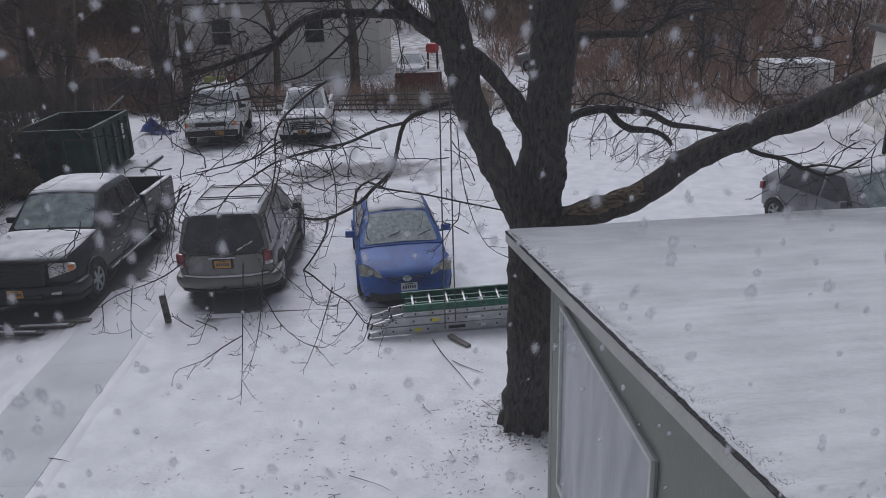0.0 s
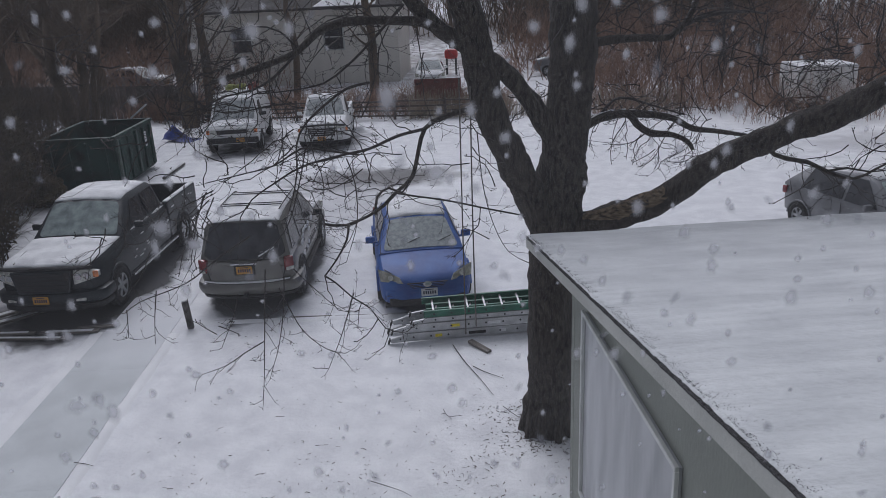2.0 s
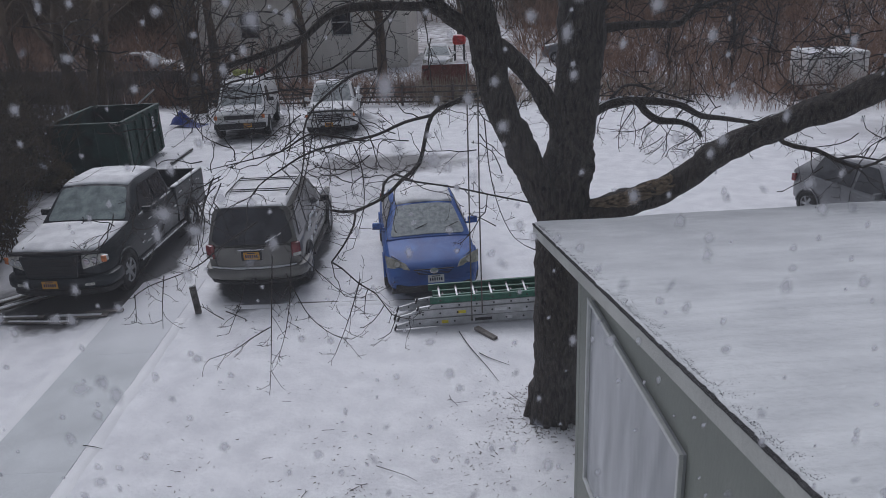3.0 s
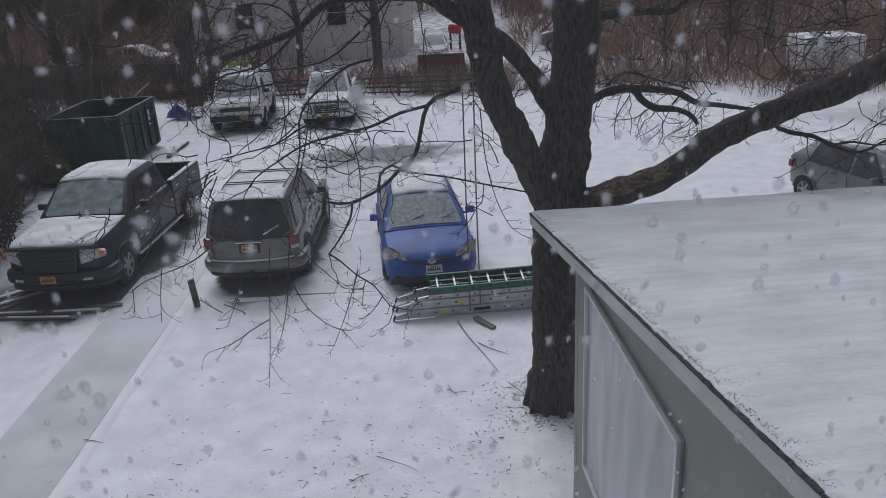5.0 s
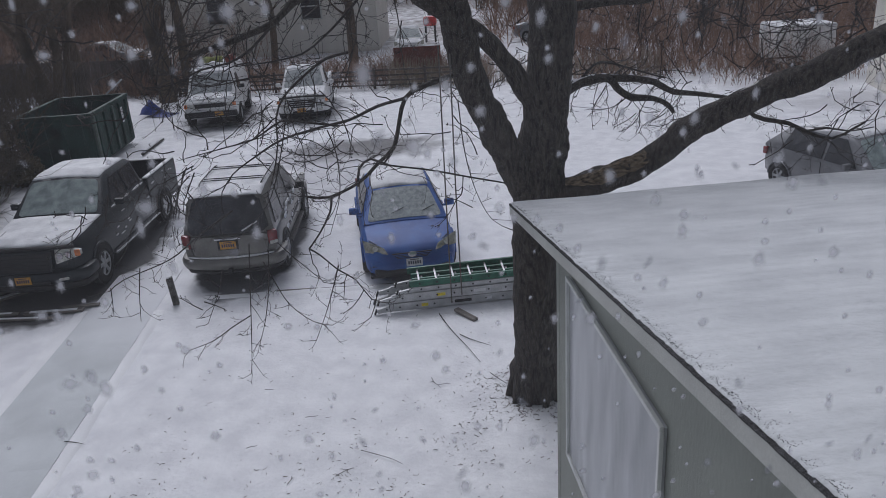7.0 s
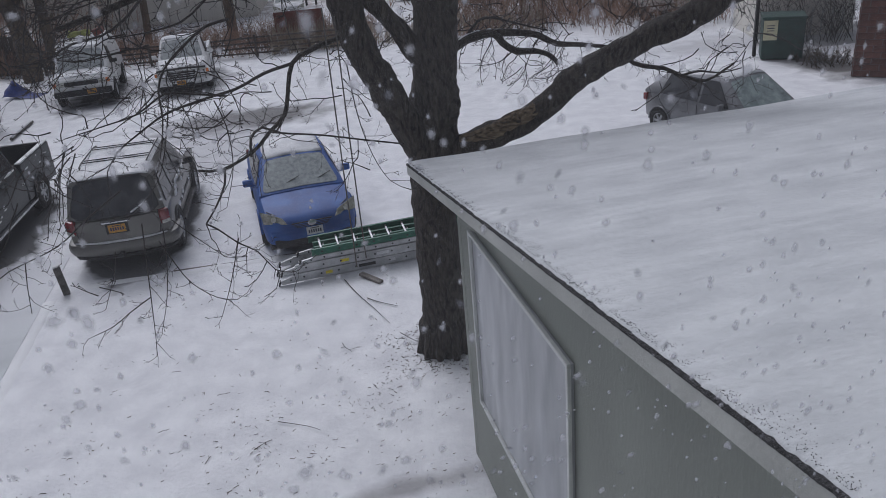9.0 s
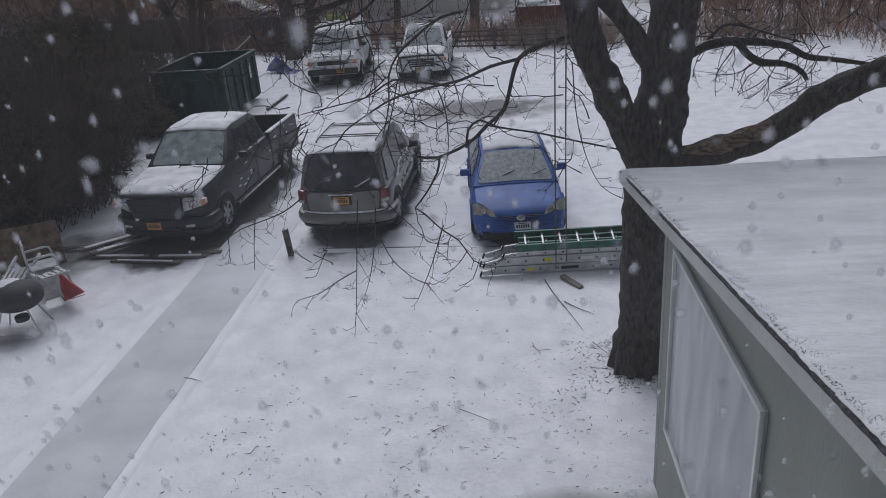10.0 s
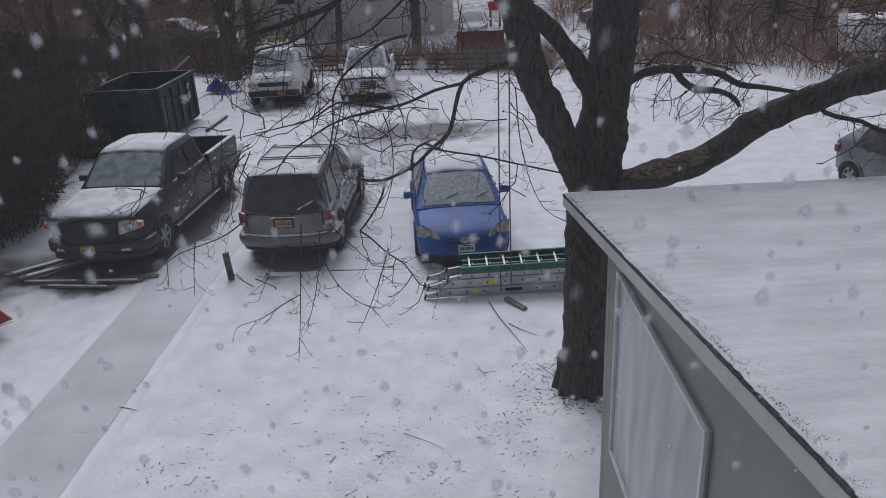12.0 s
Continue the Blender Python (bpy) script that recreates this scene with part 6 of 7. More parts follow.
def grill():
    g = thing("barbecue_grill", "small kettle barbecue with a black cover on thin legs", "grill", pose(-9.42, 8.80, 0, 0, 0, 20))
    bm = bmesh.new()
    bmesh.ops.create_uvsphere(bm, u_segments=24, v_segments=14, radius=1, matrix=Matrix.Translation((0, 0, 0.62)) @ Matrix.Diagonal((0.45, 0.36, 0.26, 1)))
    part("kettle", bm, BLACKCLOTH, g, smooth=True)
    bm = bmesh.new()
    bmesh.ops.create_uvsphere(bm, u_segments=24, v_segments=8, radius=1, matrix=Matrix.Translation((-0.08, 0.04, 0.80)) @ Matrix.Diagonal((0.26, 0.22, 0.09, 1)))
    part("snow_cover", bm, CARSNOW, g, "snow on the lid", smooth=True)
    for x, y in ((0.3, 0.2), (0.3, -0.25), (-0.3, 0.2), (-0.3, -0.25)):
        part("leg", cyl((x * 0.6, y * 0.6, 0.5), (x * 1.2, y * 1.2, 0.0), 0.014, 0.014, 8), ALU, g)
    part("brace", cyl((0.36, -0.28, 0.05), (-0.36, -0.28, 0.05), 0.01, 0.01, 8), ALU, g)
    part("ash_pan", cyl((0.05, -0.1, 0.22), (0.05, -0.1, 0.30), 0.11, 0.11, 18), BLACKPL, g)
    return g
grill()

# ---- dumpster and tarp ----
def dumpster():
    d = thing("dumpster", "tall dark green roll-off dumpster with ribbed sides", "dumpster", pose(-14.25, 23.5, 0, 0, 0, 99))
    L, W, H = 3.5, 2.3, 1.60
    for y in (-W / 2, W / 2):
        s = part("side_wall", box(0, y, H / 2 + 0.12, L, 0.06, H - 0.1, 0.01), DUMPG, d)
        for k in range(5):
            part("rib", box(-L / 2 + 0.35 + k * (L - 0.7) / 4, y + (0.06 if y > 0 else -0.06), H / 2 + 0.1, 0.10, 0.08, H - 0.2, 0.012), DUMPG, s)
        part("top_rail", box(0, y, H + 0.10, L + 0.06, 0.13, 0.10, 0.015), DUMPG, s)
    for x in (-L / 2, L / 2):
        e = part("end_wall", box(x, 0, H / 2 + 0.12, 0.06, W - 0.06, H - 0.1, 0.01), DUMPG, d)
        for k in range(4):
            part("rib", box(x + (0.05 if x > 0 else -0.05), -W / 2 + 0.3 + k * (W - 0.6) / 3, H / 2 + 0.1, 0.07, 0.09, H - 0.2, 0.012), DUMPG, e)
        part("top_rail", box(x, 0, H + 0.10, 0.13, W - 0.13, 0.10, 0.015), DUMPG, e)
    part("floor_pan", box(0, 0, 0.16, L - 0.06, W - 0.06, 0.12, 0.01), DUMPG, d)
    for x in (-L / 2 + 0.4, L / 2 - 0.4):
        for y in (-0.6, 0.6):
            part("roller", cyl((x, y - 0.1, 0.10), (x, y + 0.1, 0.10), 0.10, 0.10, 14), BLACKPL, d)
    for x in (-L / 2 + 0.07, 0.0):
        part("side_post", box(x, -W / 2 - 0.105, H / 2 + 0.12, 0.09, 0.05, H - 0.15, 0.01), mat("worn_steel", (0.10, 0.13, 0.12), 0.6, 0.3, var=0.4, scale=6, bump=0.2, bscale=40), d, "worn pale upright on the side")
    lb = part("notice", box(L / 2 - 1.0, -W / 2 - 0.115, 1.20, 0.16, 0.008, 0.5, 0), WHITEL, d, "white notice sticker")
    bm = bmesh.new()
    for k in range(5):
        box(L / 2 - 1.0, -W / 2 - 0.122, 1.02 + k * 0.09, 0.09, 0.004, 0.03, 0, bm)
    part("notice_marks", bm, INK, lb)
    part("lid_rod", cyl((L / 2, -W / 2 + 0.65, H + 0.16), (L / 2 + 0.1, -W / 2 + 0.05, H + 0.62), 0.028, 0.028, 8), ALU, d)
    return d
dumpster()
pole = finish("pole", tube(smoothpath([(-12.15, 23.4, 0.05), (-12.26, 24.4, 0.06), (-12.4, 25.5, 0.05)], 0.2), lambda t: 0.05, 8, 0.15), POSTM, smooth=True)
tagged(pole, "snowy grey pole lying beside the dumpster", "pole")
part("snow_cover", tube(smoothpath([(-12.15, 23.45, 0.09), (-12.26, 24.4, 0.10), (-12.4, 25.45, 0.09)], 0.2), lambda t: 0.035, 8, 0.3), CARSNOW, pole, "thin snow along the pole", smooth=True)
def tarp():
    bm = bmesh.new()
    rows = []
    for j in range(12):
        row = []
        for i in range(16):
            u, v = i / 15, j / 11
            h = 0.75 * math.exp(-((u - 0.25) ** 2 / 0.10 + (v - 0.5) ** 2 / 0.16)) * (1 + 0.4 * noise.noise((u * 5, v * 5, 0)))
            row.append(bm.verts.new((u * 1.9 - 0.6, v * 1.2 - 0.6 + 0.1 * noise.noise((u * 4, v * 2, 4)), max(0.0, h))))
        rows.append(row)
    for a, b in zip(rows, rows[1:]):
        for i in range(15):
            bm.faces.new((a[i], a[i + 1], b[i + 1], b[i]))
    t = finish("tarp", bm, TARP, smooth=True)
    tagged(t, "crumpled blue tarp heaped beside the dumpster", "tarp").matrix_world = pose(-14.9, 30.2, 0.0, 0, 0, -10) @ Matrix.Diagonal((0.75, 0.75, 0.75, 1))
tarp()

# ---- fences, reeds and brush at the far side of the lot ----
def board_fence(name, label, p0, p1, h, bw, seed, material=FENCEM, gap=0.012):
    fe = thing(name, label, "fence")
    rng = random.Random(seed)
    a, b = Vector(p0), Vector(p1)
    d = b - a
    n = int(d.length / (bw + gap))
    rz = math.degrees(math.atan2(d.y, d.x))
    me = None
    for i in range(n):
        p = a + d * ((i + 0.5) / n)
        if me is None:
            ob = part("fence_board", box(0, 0, 0, bw, 0.025, h, 0.004), material, fe)
            me = ob.data
        else:
            ob = new("fence_board", me)
            ob.parent = fe
        ob.matrix_local = pose(p.x, p.y, h / 2 - 0.03 + rng.uniform(-0.03, 0.03), rng.uniform(-1.5, 1.5), rng.uniform(-1, 1), rz)
    for z in (h * 0.25, h * 0.8):
        m = (a + b) / 2
        r = part("fence_rail", box(0, 0, 0, d.length, 0.05, 0.09, 0.005), material, fe)
        r.matrix_local = pose(m.x - 0.04 * math.sin(math.radians(rz)), m.y + 0.045, z, 0, 0, rz)
    return fe
def rail_fence(p0, p1, n, h):
    """A low fence of thin horizontal rails on posts."""
    fe = thing("rail_fence", "low weathered rail fence overgrown with brown brush", "fence")
    a, b = Vector(p0), Vector(p1)
    d = b - a
    rz = math.degrees(math.atan2(d.y, d.x))
    rng = random.Random(5)
    for i in range(n + 1):
        p = a + d * i / n
        q = part("fence_post", box(0, 0, 0, 0.10, 0.10, h + 0.15, 0.012), FENCEM, fe)
        q.matrix_local = pose(p.x, p.y + 0.06, h / 2, rng.uniform(-2, 2), rng.uniform(-2, 2), rz)
    for i in range(n):
        p = a + d * (i + 0.5) / n
        for k in range(4):
            q = part("fence_rail", box(0, 0, 0, d.length / n - 0.02, 0.03, 0.07, 0.008), FENCEM, fe)
            q.matrix_local = pose(p.x, p.y - 0.012, 0.16 + k * (h - 0.2) / 3 + rng.uniform(-0.02, 0.02), 0, rng.uniform(-0.8, 0.8), rz)
    return fe
rail_fence((-15.5, 34.2, 0), (-1.6, 34.0, 0), 6, 0.85)
board_fence("board_fence", "dark brown board fence behind the dumpster", (-34, 37.5, 0), (-16, 35.0, 0), 1.7, 0.18, 6)
rb = finish("red_board", box(0, 0, 0, 2.2, 0.05, 0.9, 0.01), REDBOARD)
tagged(rb, "faded red plywood sheet standing behind the fence", "board").matrix_world = pose(-4.5, 36.2, 1.05, -5, 0, 4)
part_legs = [part("prop", box(x, 0.06, -0.75, 0.08, 0.06, 0.66, 0.01), FENCEM, rb) for x in (-0.9, 0.9)]
rng = random.Random(77)
segs = []
for _ in range(1500):
    x, y = rng.uniform(-5.6, 6.5), rng.gauss(34.6, 0.35)
    if x > -1.2 and rng.random() < 0.45:
        continue
    h = rng.uniform(0.5, 1.25)
    segs.append(((x, y, -0.02), (x + rng.gauss(0, 0.10), y + rng.gauss(0, 0.1), h), 0.012, 0.005))
sticks("dry_reeds", segs, REED, None, "pale dry reeds along the lot edge", "reeds")


def brush(name, label, n, area, hmax, material, seed, r=0.010, depth=2):
    rng = random.Random(seed)
    segs = []
    for _ in range(n):
        x, y = rng.uniform(*area[0]), rng.uniform(*area[1])
        d = Vector((rng.gauss(0, 0.35), rng.gauss(0, 0.35), 1)).normalized()
        L = hmax * rng.uniform(0.45, 1.0)
        p = Vector((x, y, -0.05))
        k = 5
        for i in range(k):
            d = (d + Vector((rng.gauss(0, 0.16), rng.gauss(0, 0.16), 0))).normalized()
            q = p + d * (L / k)
            segs.append((tuple(p), tuple(q), r * (1.4 - i * 0.2), r * (1.2 - i * 0.2)))
            for _ in range(depth):
                e = (d + Vector((rng.gauss(0, 0.8), rng.gauss(0, 0.8), rng.gauss(0.2, 0.5)))).normalized()
                l2 = L * rng.uniform(0.1, 0.3)
                m2 = q + e * l2
                segs.append((tuple(q), tuple(m2), r * 0.6, r * 0.35))
                e2 = (e + Vector((rng.gauss(0, 0.7), rng.gauss(0, 0.7), rng.gauss(0.2, 0.4)))).normalized()
                segs.append((tuple(m2), tuple(m2 + e2 * l2 * 0.7), r * 0.4, r * 0.25))
            p = q
    return sticks(name, segs, material, None, label, "brush")
brush("brush", "reddish brown bare brush beyond the lot", 1400, ((2.0, 24.0), (37.5, 46.0)), 2.4, BRUSHM, 31, 0.014)
brush("brush", "low reddish bare brush at the snowy lot edge", 620, ((2.6, 12.5), (33.6, 37.0)), 1.25, BRUSHM, 44, 0.008, 3)
brush("brush", "tall bare brown brush far beyond the road", 1900, ((-2.0, 60.0), (46.0, 68.0)), 4.0, BRUSHM, 32, 0.022)
brush("brush", "bare brown brush behind the fence", 1700, ((-20.0, -1.0), (34.3, 38.0)), 1.3, BRUSHM, 33, 0.011)
brush("brush", "bare brown brush behind the far fence", 1450, ((-60.0, -15.0), (39.0, 60.0)), 3.0, BRUSHM, 39, 0.018)
brush("brush", "thin bare reddish saplings around the trailer", 190, ((8.0, 16.0), (31.0, 33.2)), 1.9, BRUSHM, 41, 0.007, 3)
brush("hedge", "dark bare bushes in front of the dumpster", 110, ((-18.5, -15.3), (20.3, 22.4)), 3.2, HEDGE, 42, 0.011, 3)
brush("hedge", "dense dark overgrown hedge beside the pickup", 700, ((-16.5, -11.8), (11.0, 15.5)), 4.0, HEDGE, 34, 0.010, 3)
brush("hedge", "dense dark overgrown hedge behind the pickup", 600, ((-19.0, -14.4), (15.5, 21.5)), 4.4, HEDGE, 38, 0.010, 3)
brush("hedge", "dense dark overgrown hedge beside the dumpster", 420, ((-22.0, -17.2), (18.0, 30.0)), 3.0, HEDGE, 35, 0.012, 3)


def leafy(name, label, n, blobs, material, seed, size):
    """Dark foliage of many small leaves clumped round the given centres."""
    rng = random.Random(seed)
    co, fa = [], []
    for _ in range(n):
        cx, cy, cz, rx, ry, rz = blobs[rng.randrange(len(blobs))]
        v = Vector((rng.gauss(0, 1), rng.gauss(0, 1), rng.gauss(0, 1))).normalized() * (rng.random() ** 0.4)
        p = Vector((cx + v.x * rx, cy + v.y * ry, max(0.03, cz + v.z * rz)))
        u = Vector((rng.gauss(0, 1), rng.gauss(0, 1), rng.gauss(0, 1))).normalized()
        w = u.orthogonal().normalized()
        s = size * rng.uniform(0.5, 1.3)
        i = len(co)
        co += [tuple(p - u * s), tuple(p + w * s * 0.35), tuple(p + u * s), tuple(p - w * s * 0.35)]
        fa.append((i, i + 1, i + 2, i + 3))
    me = bpy.data.meshes.new(name)
    me.from_pydata(co, [], fa)
    me.materials.append(material)
    return tagged(new(name, me), label, "shrub", kind="stuff")
leafy("evergreen_shrub", "dark evergreen shrub mass beside the pickup", 60000, [(-13.6, 12.4, 1.7, 1.6, 1.5, 2.0), (-13.8, 15.5, 2.0, 1.5, 2.0, 2.4), (-15.2, 18.6, 2.0, 1.5, 2.0, 2.2), (-12.8, 14.2, 0.9, 1.1, 2.4, 1.1), (-12.6, 11.6, 0.7, 1.0, 1.0, 0.8), (-15.6, 13.5, 2.6, 1.6, 2.4, 2.2), (-18.0, 21.5, 1.8, 1.8, 2.2, 2.0)], EVERG, 51, 0.07)
leafy("evergreen_shrub", "low dark shrub growing against the dumpster", 9000, [(-15.3, 20.7, 0.7, 1.1, 0.7, 1.0), (-16.2, 20.9, 1.0, 1.0, 0.8, 1.2), (-14.4, 20.4, 0.4, 0.7, 0.5, 0.6)], EVERG, 53, 0.06)


def bare_tree(x, y, h, r, seed, material, label, spread=0.5, lean=(0, 0), splits=3):
    t = thing("bare_tree", label, "tree", pose(x, y, 0), "bare trees")
    rng = random.Random(seed)
    pts = [Vector((lean[0] * k / 5 * h + rng.gauss(0, 0.12) * (k > 0), lean[1] * k / 5 * h + rng.gauss(0, 0.12) * (k > 0), h * k / 5 - (0.1 if k == 0 else 0))) for k in range(6)]
    part("trunk", tube(smoothpath(pts, 0.4), lambda s: r * (1 - 0.6 * s), 10, 0.15), material, t, smooth=True)
    segs = []
    for k in range(splits * 4):
        f = rng.uniform(0.25, 1.0)
        p = pts[0].lerp(pts[-1], f)
        a = rng.uniform(0, 6.28)
        d = Vector((math.cos(a) * spread, math.sin(a) * spread, rng.uniform(0.3, 1.0))).normalized()
        rr = r * 0.35 * (1.1 - f)
        L = h * rng.uniform(0.25, 0.5)
        q = p
        for i in range(7):
            d = (d + Vector((rng.gauss(0, 0.2), rng.gauss(0, 0.2), rng.gauss(0.05, 0.12)))).normalized()
            n = q + d * L / 7
            segs.append((tuple(q), tuple(n), max(rr * (1 - i / 8), 0.008), max(rr * (1 - (i + 1) / 8), 0.006)))
            for _ in range(2):
                e = (d + Vector((rng.gauss(0, 0.7), rng.gauss(0, 0.7), rng.gauss(0, 0.5)))).normalized()
                l2 = L * rng.uniform(0.08, 0.28)
                m2 = n + e * l2
                segs.append((tuple(n), tuple(m2), 0.010, 0.006))
                for _ in range(2):
                    g = (e + Vector((rng.gauss(0, 0.6), rng.gauss(0, 0.6), rng.gauss(0, 0.5)))).normalized()
                    segs.append((tuple(m2), tuple(m2 + g * l2 * 0.7), 0.006, 0.004))
            q = n
    sticks("crown", segs, material, t)
    return t
for i, (x, y, h, r, ln) in enumerate(((-15.6, 33.2, 9, 0.42, (-0.03, 0)), (-14.7, 33.6, 8, 0.26, (0.02, 0)), (-19.5, 30.5, 7, 0.30, (-0.12, 0)), (-19.1, 30.3, 7, 0.22, (0.10, 0)), (-19.8, 30.8, 7, 0.2, (-0.28, 0)), (-18.8, 30.6, 6, 0.16, (0.22, 0)), (-8.4, 40.0, 9, 0.28, (0, 0)), (-13.0, 41.0, 8, 0.2, (0.03, 0)), (2.4, 52, 10, 0.22, (0.02, 0)), (4.2, 56, 10, 0.2, (-0.02, 0)), (3.2, 60, 11, 0.2, (0.03, 0)), (-24, 40, 9, 0.3, (0, 0)), (-28, 38, 9, 0.3, (0.03, 0)))):
    bare_tree(x, y, h, r, 60 + i, WOODSM, "bare grey-brown tree beyond the lot", lean=ln)
for i, (x, y, h, r_) in enumerate(((8.5, 36.5, 3.2, 0.05), (10.5, 38.0, 3.6, 0.06), (13.5, 37.0, 3.4, 0.05), (16.0, 39.0, 4.0, 0.07), (6.0, 38.5, 3.4, 0.05), (19.0, 41.0, 4.2, 0.07), (9.5, 42.0, 4.5, 0.07))):
    bare_tree(x, y, h, r_, 160 + i, TWIG, "young bare tree in the brush beyond the lot", splits=4)
woods = random.Random(99)
for i in range(26):
    bare_tree(woods.uniform(-45, 75), woods.uniform(70, 105), woods.uniform(8, 12), woods.uniform(0.12, 0.25), 200 + i, WOODSM, "bare tree in the far woods", splits=2)
brush("thicket", "tall dense bare thicket far beyond the lot", 1500, ((-78.0, -26.0), (62.0, 76.0)), 9.0, WOODSM, 61, 0.032, 3)
brush("thicket", "tall dense bare thicket across the road", 750, ((-4.0, 24.0), (72.0, 80.0)), 8.0, WOODSM, 62, 0.030, 3)
brush("far_woods", "dense far bare woods closing the view", 1500, ((-80.0, 110.0), (82.0, 130.0)), 10.0, WOODSM, 36, 0.05)

# ---- far house, cars, trailer, road side things ----
def far_house():
    h = thing("house", "grey sided house with a dark shingle roof beyond the fence", "house", pose(-14.9, 47.3, 0, 0, 0, 4))
    wall = part("wall", box(0, 3.5, 2.3, 13.0, 7.0, 4.7, 0), HOUSEM, h)
    me = None
    for k in range(22):
        if me is None:
            c = part("clapboard", box(0, 0, 0, 13.04, 0.02, 0.205, 0, rot=Matrix.Rotation(-0.06, 4, "X")), HOUSEM, wall)
            me = c.data
        else:
            c = new("clapboard", me)
            c.parent = wall
        c.location = (0, -0.012, 0.2 + k * 0.205)
    rf = part("roof", pane([(-6.9, -0.5, 4.55), (6.9, -0.5, 4.55), (6.9, 3.5, 6.3), (-6.9, 3.5, 6.3)], 0.15), DARKROOF, h)
    part("roof", pane([(-6.9, 7.5, 4.55), (6.9, 7.5, 4.55), (6.9, 3.5, 6.3), (-6.9, 3.5, 6.3)], 0.14), DARKROOF, h)
    part("roof_snow", pane([(1.5, -0.45, 4.67), (5.3, -0.45, 4.67), (5.3, 1.2, 5.40), (2.5, 1.2, 5.40)], 0.04), CARSNOW, rf, "patch of snow on the roof")
    for x, z in ((2.55, 2.85), (-3.2, 2.85)):
        w = part("window", box(x, -0.03, z, 1.15, 0.08, 1.45, 0.01), CARGLASS, h, "dark window")
        for dx in (-0.61, 0.61):
            part("window_frame", box(x + dx, -0.06, z, 0.09, 0.08, 1.6, 0.008), FASCIA, w)
        for dz in (-0.77, 0.0, 0.77):
            part("window_frame", box(x, -0.06, z + dz, 1.13, 0.07, 0.07, 0.008), FASCIA, w)
far_house()
sedan("far_car", "white parked car half covered in snow beyond the fence", pose(-6.3, 46.2, 0, 0, 0, 8), WHITEP, PLATEY, snow_hood=0.05)
sedan("far_car", "dark parked car with a snowy roof beyond the fence", pose(2.2, 48.5, 0, 0, 0, 70), GREYP, PLATEY, snow_hood=0.05)
sedan("far_car", "snow covered parked car behind the trees", pose(-25.5, 47.0, 0, 0, 0, 80), GREYP, PLATEY, snow_hood=0.06)
# Plain block in place of a red object resembling a car roof; legs added.
tk = finish("red_block", box(0, 0, 0, 0.85, 0.6, 0.62, 0.2), REDBOX)
tagged(tk, "rounded red block on legs standing in for a red thing beyond the fence", "box").matrix_world = pose(-5.5, 50.6, 1.30)
for x in (-0.3, 0.3):
    for y in (-0.2, 0.2):
        part("leg", box(x, y, -0.79, 0.08, 0.08, 1.04, 0.01), BLACKPL, tk)


def trailer():
    t = thing("box_trailer", "white enclosed box trailer parked by the road", "trailer", pose(12.0, 34.6, 0, 0, 0, 6))
    b = part("box_body", box(0, 0, 1.12, 2.4, 2.0, 1.44, 0.04), WHITEP, t)
    part("snow_cover", box(0, 0, 1.865, 2.35, 1.95, 0.06, 0.025), CARSNOW, t, "snow on the roof")
    for z in (0.42, 1.82):
        part("edge_trim", box(0, -1.01, z, 2.4, 0.02, 0.06, 0.005), ALU, b)
    for x in (-0.9, -0.3, 0.3, 0.9):
        part("panel_seam", box(x, -1.003, 1.12, 0.02, 0.008, 1.38, 0), ALU, b)
    for x in (-0.9, 0.0):
        for s in (-1, 1):
            wheel(t, s * 0.8, 0, 0.28, 0.2).matrix_local = pose(x - 0.4, s * 0.8, 0.28, 0, 0, 90)
    part("fender", box(-0.85, -1.02, 0.62, 1.6, 0.12, 0.05, 0.02), BLACKPL, t)
    part("tongue", box(1.75, 0, 0.45, 1.1, 0.1, 0.1, 0.01), BLACKPL, t)
    part("jack", box(2.2, 0, 0.25, 0.07, 0.07, 0.5, 0.01), BLACKPL, t)
trailer()


def utility_cabinet():
    c = thing("utility_bin", "dark green metal bin with a pale notice on its front", "bin", pose(12.6, 24.7, 0, 0, 0, -20))
    part("bin_body", box(0, 0, 0.65, 1.26, 1.0, 1.25, 0.03), BINM, c)
    part("bin_lid", box(0, 0.02, 1.32, 1.32, 1.08, 0.10, 0.03), BINM, c)
    n = part("notice", box(-0.4, -0.515, 0.95, 0.42, 0.02, 0.62, 0.004), mat("pale_notice", (0.62, 0.60, 0.40), 0.6, var=0.12, scale=6), c, "pale yellow notice board")
    bm = bmesh.new()
    for k in range(3):
        box(-0.4, -0.53, 1.1 - k * 0.08, 0.22, 0.006, 0.025, 0, bm)
    part("notice_marks", bm, INK, n)
utility_cabinet()
tagged(finish("sign_post", box(0, 0, 1.2, 0.10, 0.10, 2.4, 0.01), BLACKPL), "dark square post beside the bin", "post").matrix_world = pose(11.9, 25.1, 0)


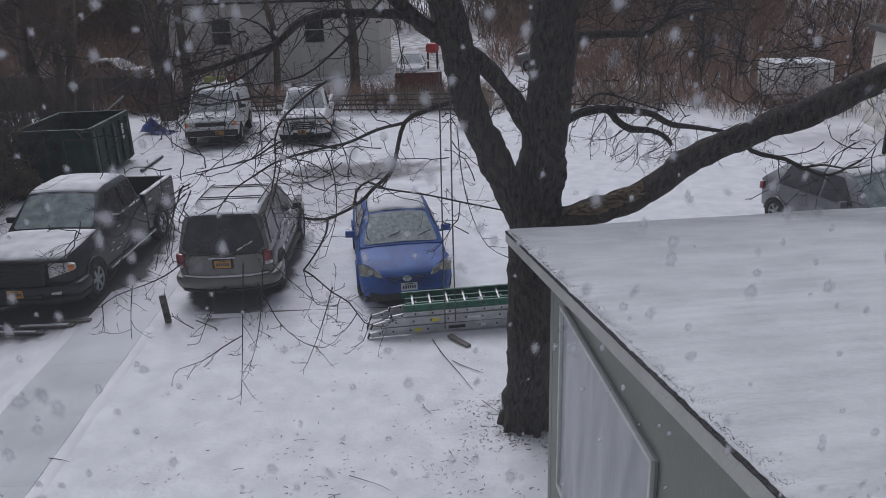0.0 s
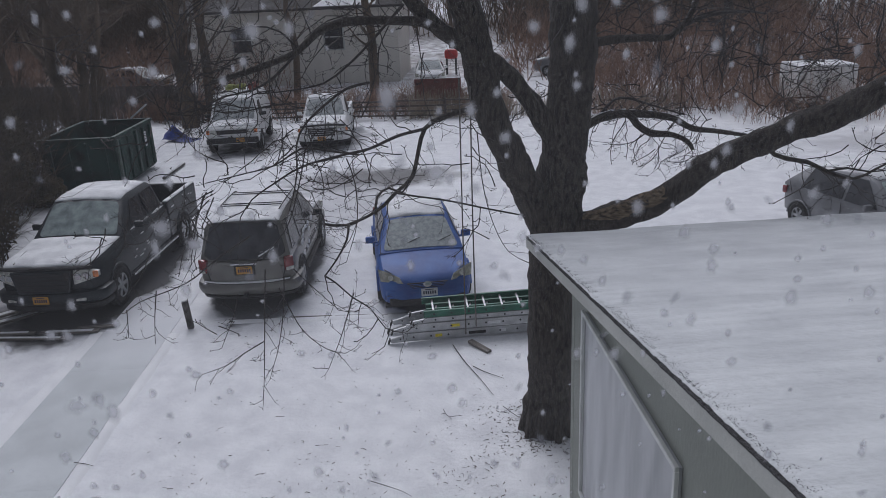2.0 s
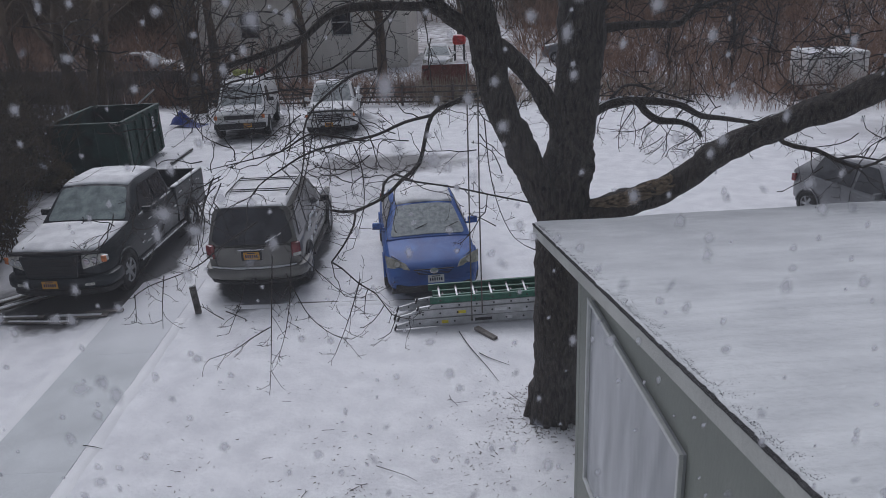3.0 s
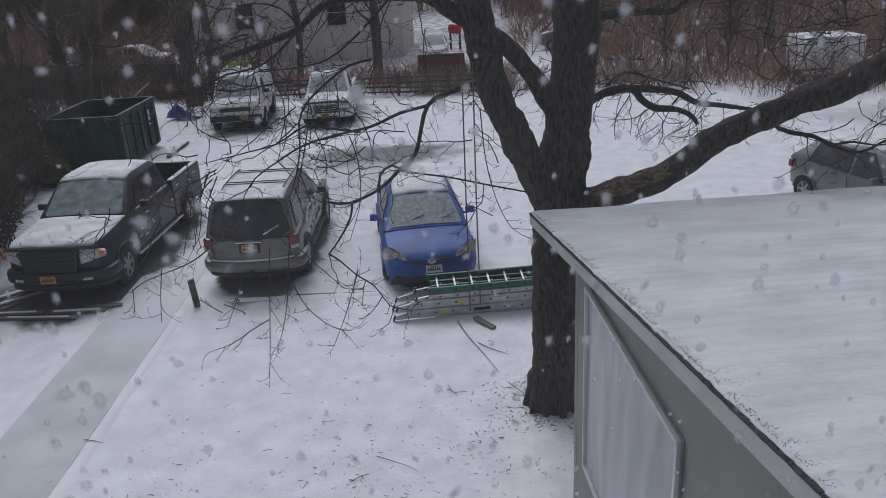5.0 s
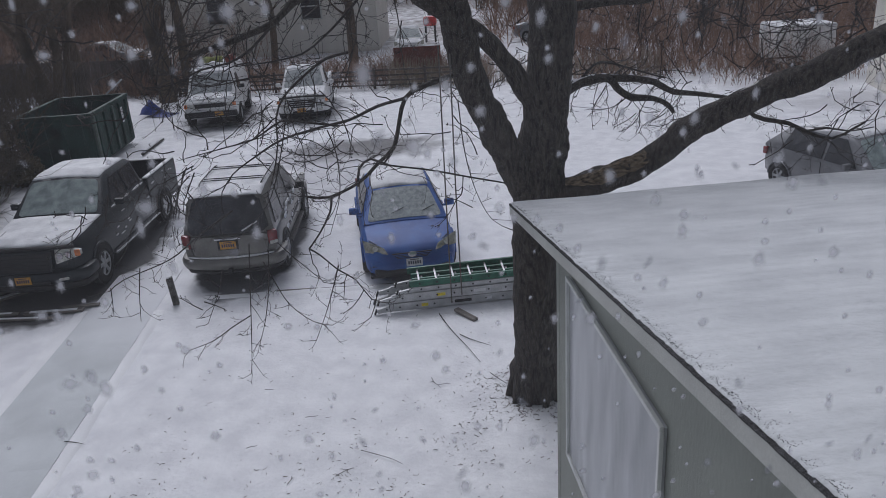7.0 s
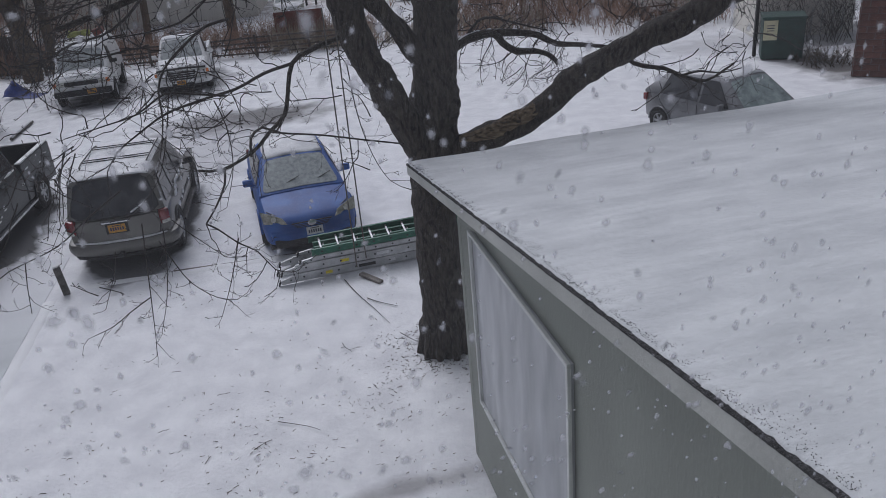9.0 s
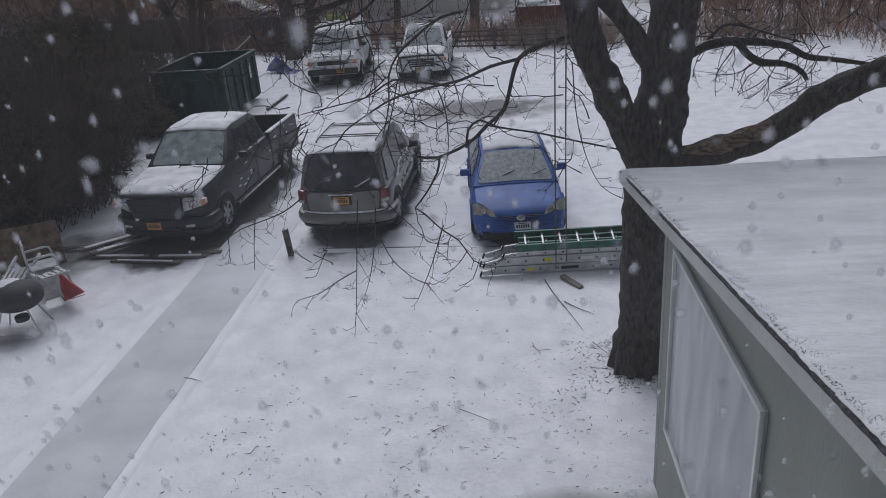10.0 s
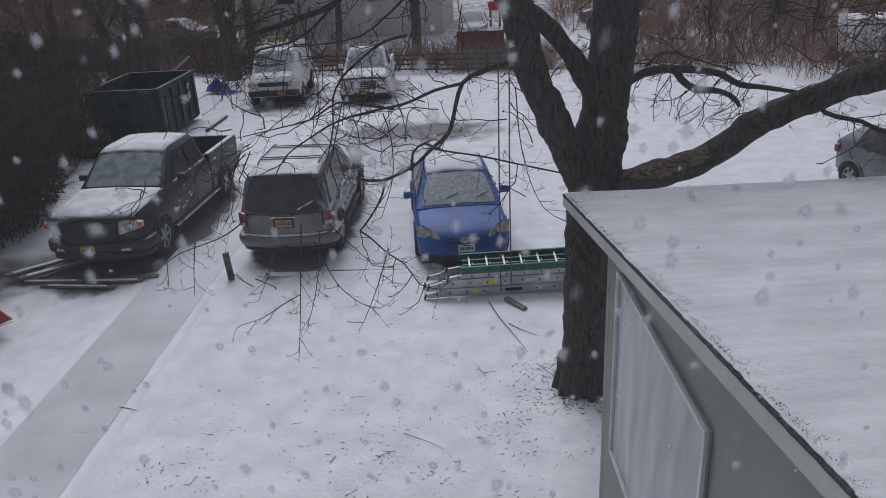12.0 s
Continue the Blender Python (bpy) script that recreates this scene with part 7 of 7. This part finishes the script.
def brick_building():
    b = thing("brick_building", "dark red brick building corner with pale lattice", "building", pose(13.50, 21.15, 0, 0, 0, -32))
    core = part("wall", box(1.6, 2.0, 1.8, 3.96, 3.96, 3.6, 0), MORTAR, b)
    me = None
    rngb = random.Random(5)
    n = 0
    for j in range(20):
        for i in range(9):
            if me is None:
                ob = part("brick", box(0, 0, 0, 0.42, 0.03, 0.165, 0.006), BRICKM, core)
                me = ob.data
            else:
                ob = new("brick", me)
                ob.parent = core
            ob.location = (-0.15 + i * 0.44 + (0.22 if j % 2 else 0), 0.012 + rngb.uniform(-0.004, 0.004), 0.1 + j * 0.178)
    for j in range(1, 20, 2):
        ob = new("brick", me)
        ob.parent = core
        ob.matrix_local = Matrix.Translation((-0.265, 0.012, 0.1 + j * 0.178)) @ Matrix.Diagonal((0.47, 1, 1, 1))
    for j in range(20):
        for i in range(9):
            ob = new("brick", me)
            ob.parent = core
            ob.matrix_local = pose(-0.388, 0.25 + i * 0.44 + (0.22 if j % 2 else 0), 0.1 + j * 0.178, 0, 0, 90)
    part("roof", box(1.6, 2.0, 3.68, 4.4, 4.4, 0.16, 0.02), DARKROOF, b)
    return b
brick_building()


def lattice_house():
    h = thing("porch", "pale house porch behind bare vines", "house", pose(14.2, 27.6, 0, 0, 0, -6))
    part("wall", box(0.6, 1.5, 1.7, 3.4, 2.9, 3.4, 0), HOUSEM, h)
    part("roof", box(0.6, 1.4, 3.5, 3.9, 3.5, 0.2, 0.03), DARKROOF, h)
    part("window", box(0.2, 0.03, 1.9, 0.8, 0.06, 1.2, 0.01), CARGLASS, h, "dark window")
    for k in range(9):
        part("lattice_slat", box(-1.0 + k * 0.36, -0.02, 0.5, 0.05, 0.03, 0.95, 0.004), FASCIA, h)
lattice_house()
brush("hedge", "low dark bushes between the bin and the brick building", 70, ((12.7, 14.0), (22.6, 24.2)), 0.55, HEDGE, 52, 0.010, 3)
brush("vine_brush", "tangled bare vines against the pale porch", 55, ((12.6, 16.2), (25.8, 27.0)), 2.4, TWIG, 37, 0.010, 3)

# ---- melted drops on the window pane ----
def drop_material(strength=0.66, tone=(0.39, 0.40, 0.43)):
    m = bpy.data.materials.new("water_drop")
    m.use_nodes = True
    nt = m.node_tree
    nt.nodes.remove(nt.nodes["Principled BSDF"])
    out = nt.nodes["Material Output"]
    tr = nt.nodes.new("ShaderNodeBsdfTransparent")
    tl = nt.nodes.new("ShaderNodeBsdfTranslucent")
    tl.inputs["Color"].default_value = (*tone, 1)
    uv = nt.nodes.new("ShaderNodeUVMap")
    ln = nt.nodes.new("ShaderNodeVectorMath")
    ln.operation = "LENGTH"
    mr = nt.nodes.new("ShaderNodeMapRange")
    mr.interpolation_type = "SMOOTHSTEP"
    mr.inputs["From Min"].default_value, mr.inputs["From Max"].default_value = 0.1, 0.9
    mr.inputs["To Min"].default_value, mr.inputs["To Max"].default_value = strength, 0.0
    mx = nt.nodes.new("ShaderNodeMixShader")
    nt.links.new(uv.outputs[0], ln.inputs[0])
    nt.links.new(ln.outputs["Value"], mr.inputs["Value"])
    nt.links.new(mr.outputs[0], mx.inputs["Fac"])
    nt.links.new(tr.outputs[0], mx.inputs[1])
    nt.links.new(tl.outputs[0], mx.inputs[2])
    nt.links.new(mx.outputs[0], out.inputs["Surface"])
    return m


def drops():
    rng = random.Random(17)
    bm = bmesh.new()
    uv = bm.loops.layers.uv.new("UVMap")
    y = WY + 0.06
    seg = 12
    for _ in range(1350):
        x, z = rng.uniform(-2.05, -0.95), rng.uniform(5.35, 6.15)
        r = 0.0018 + 0.0044 * rng.random() ** 2.0
        if rng.random() < 0.12:
            r *= 1.5
        sx, sz = r * rng.uniform(0.8, 1.15), r * rng.uniform(0.9, 1.5)
        wob = [rng.uniform(0.8, 1.15) for _ in range(seg)]
        c = bm.verts.new((x, y + 0.3 * r, z))
        ring = [bm.verts.new((x + sx * wob[k] * math.cos(2 * math.pi * k / seg), y, z + sz * wob[k] * math.sin(2 * math.pi * k / seg))) for k in range(seg)]
        for k in range(seg):
            f = bm.faces.new((c, ring[k], ring[(k + 1) % seg]))
            for lp, (u, v) in zip(f.loops, ((0, 0), (math.cos(2 * math.pi * k / seg), math.sin(2 * math.pi * k / seg)), (math.cos(2 * math.pi * (k + 1) / seg), math.sin(2 * math.pi * (k + 1) / seg)))):
                lp[uv].uv = (u, v)
    ob = finish("water_drops", bm, drop_material(), smooth=True)
    ob.matrix_world = EXT
    ob.visible_shadow = False
    return tagged(ob, "blurred melted snow drops on the window pane", "water drops", kind="stuff")
drops()


def smear_drops():
    """Larger, fainter drops that have begun to run, far out of focus."""
    rng = random.Random(23)
    bm = bmesh.new()
    uv = bm.loops.layers.uv.new("UVMap")
    seg = 14
    for _ in range(150):
        x, z = rng.uniform(-2.05, -0.95), rng.uniform(5.35, 6.15)
        r = rng.uniform(0.0026, 0.0058)
        tall, lean = rng.uniform(0.9, 1.7), rng.uniform(-0.5, 0.5)
        wob = [rng.uniform(0.82, 1.15) for _ in range(seg)]
        y = WY + 0.0615
        c = bm.verts.new((x, y + 0.2 * r, z))
        ring = []
        for k in range(seg):
            a = 2 * math.pi * k / seg
            dz = tall * r * wob[k] * math.sin(a)
            ring.append(bm.verts.new((x + r * wob[k] * math.cos(a) + lean * dz, y, z + dz)))
        for k in range(seg):
            f = bm.faces.new((c, ring[k], ring[(k + 1) % seg]))
            for lp, w in zip(f.loops, (0, k, k + 1)):
                a = 2 * math.pi * w / seg
                lp[uv].uv = (0, 0) if lp.vert is c else (math.cos(a), math.sin(a))
    ob = finish("smeared_drops", bm, drop_material(0.42, (0.20, 0.21, 0.24)), smooth=True)
    ob.matrix_world = EXT
    ob.visible_shadow = False
    return tagged(ob, "faint running water drops on the window pane", "water drops", kind="stuff")
smear_drops()
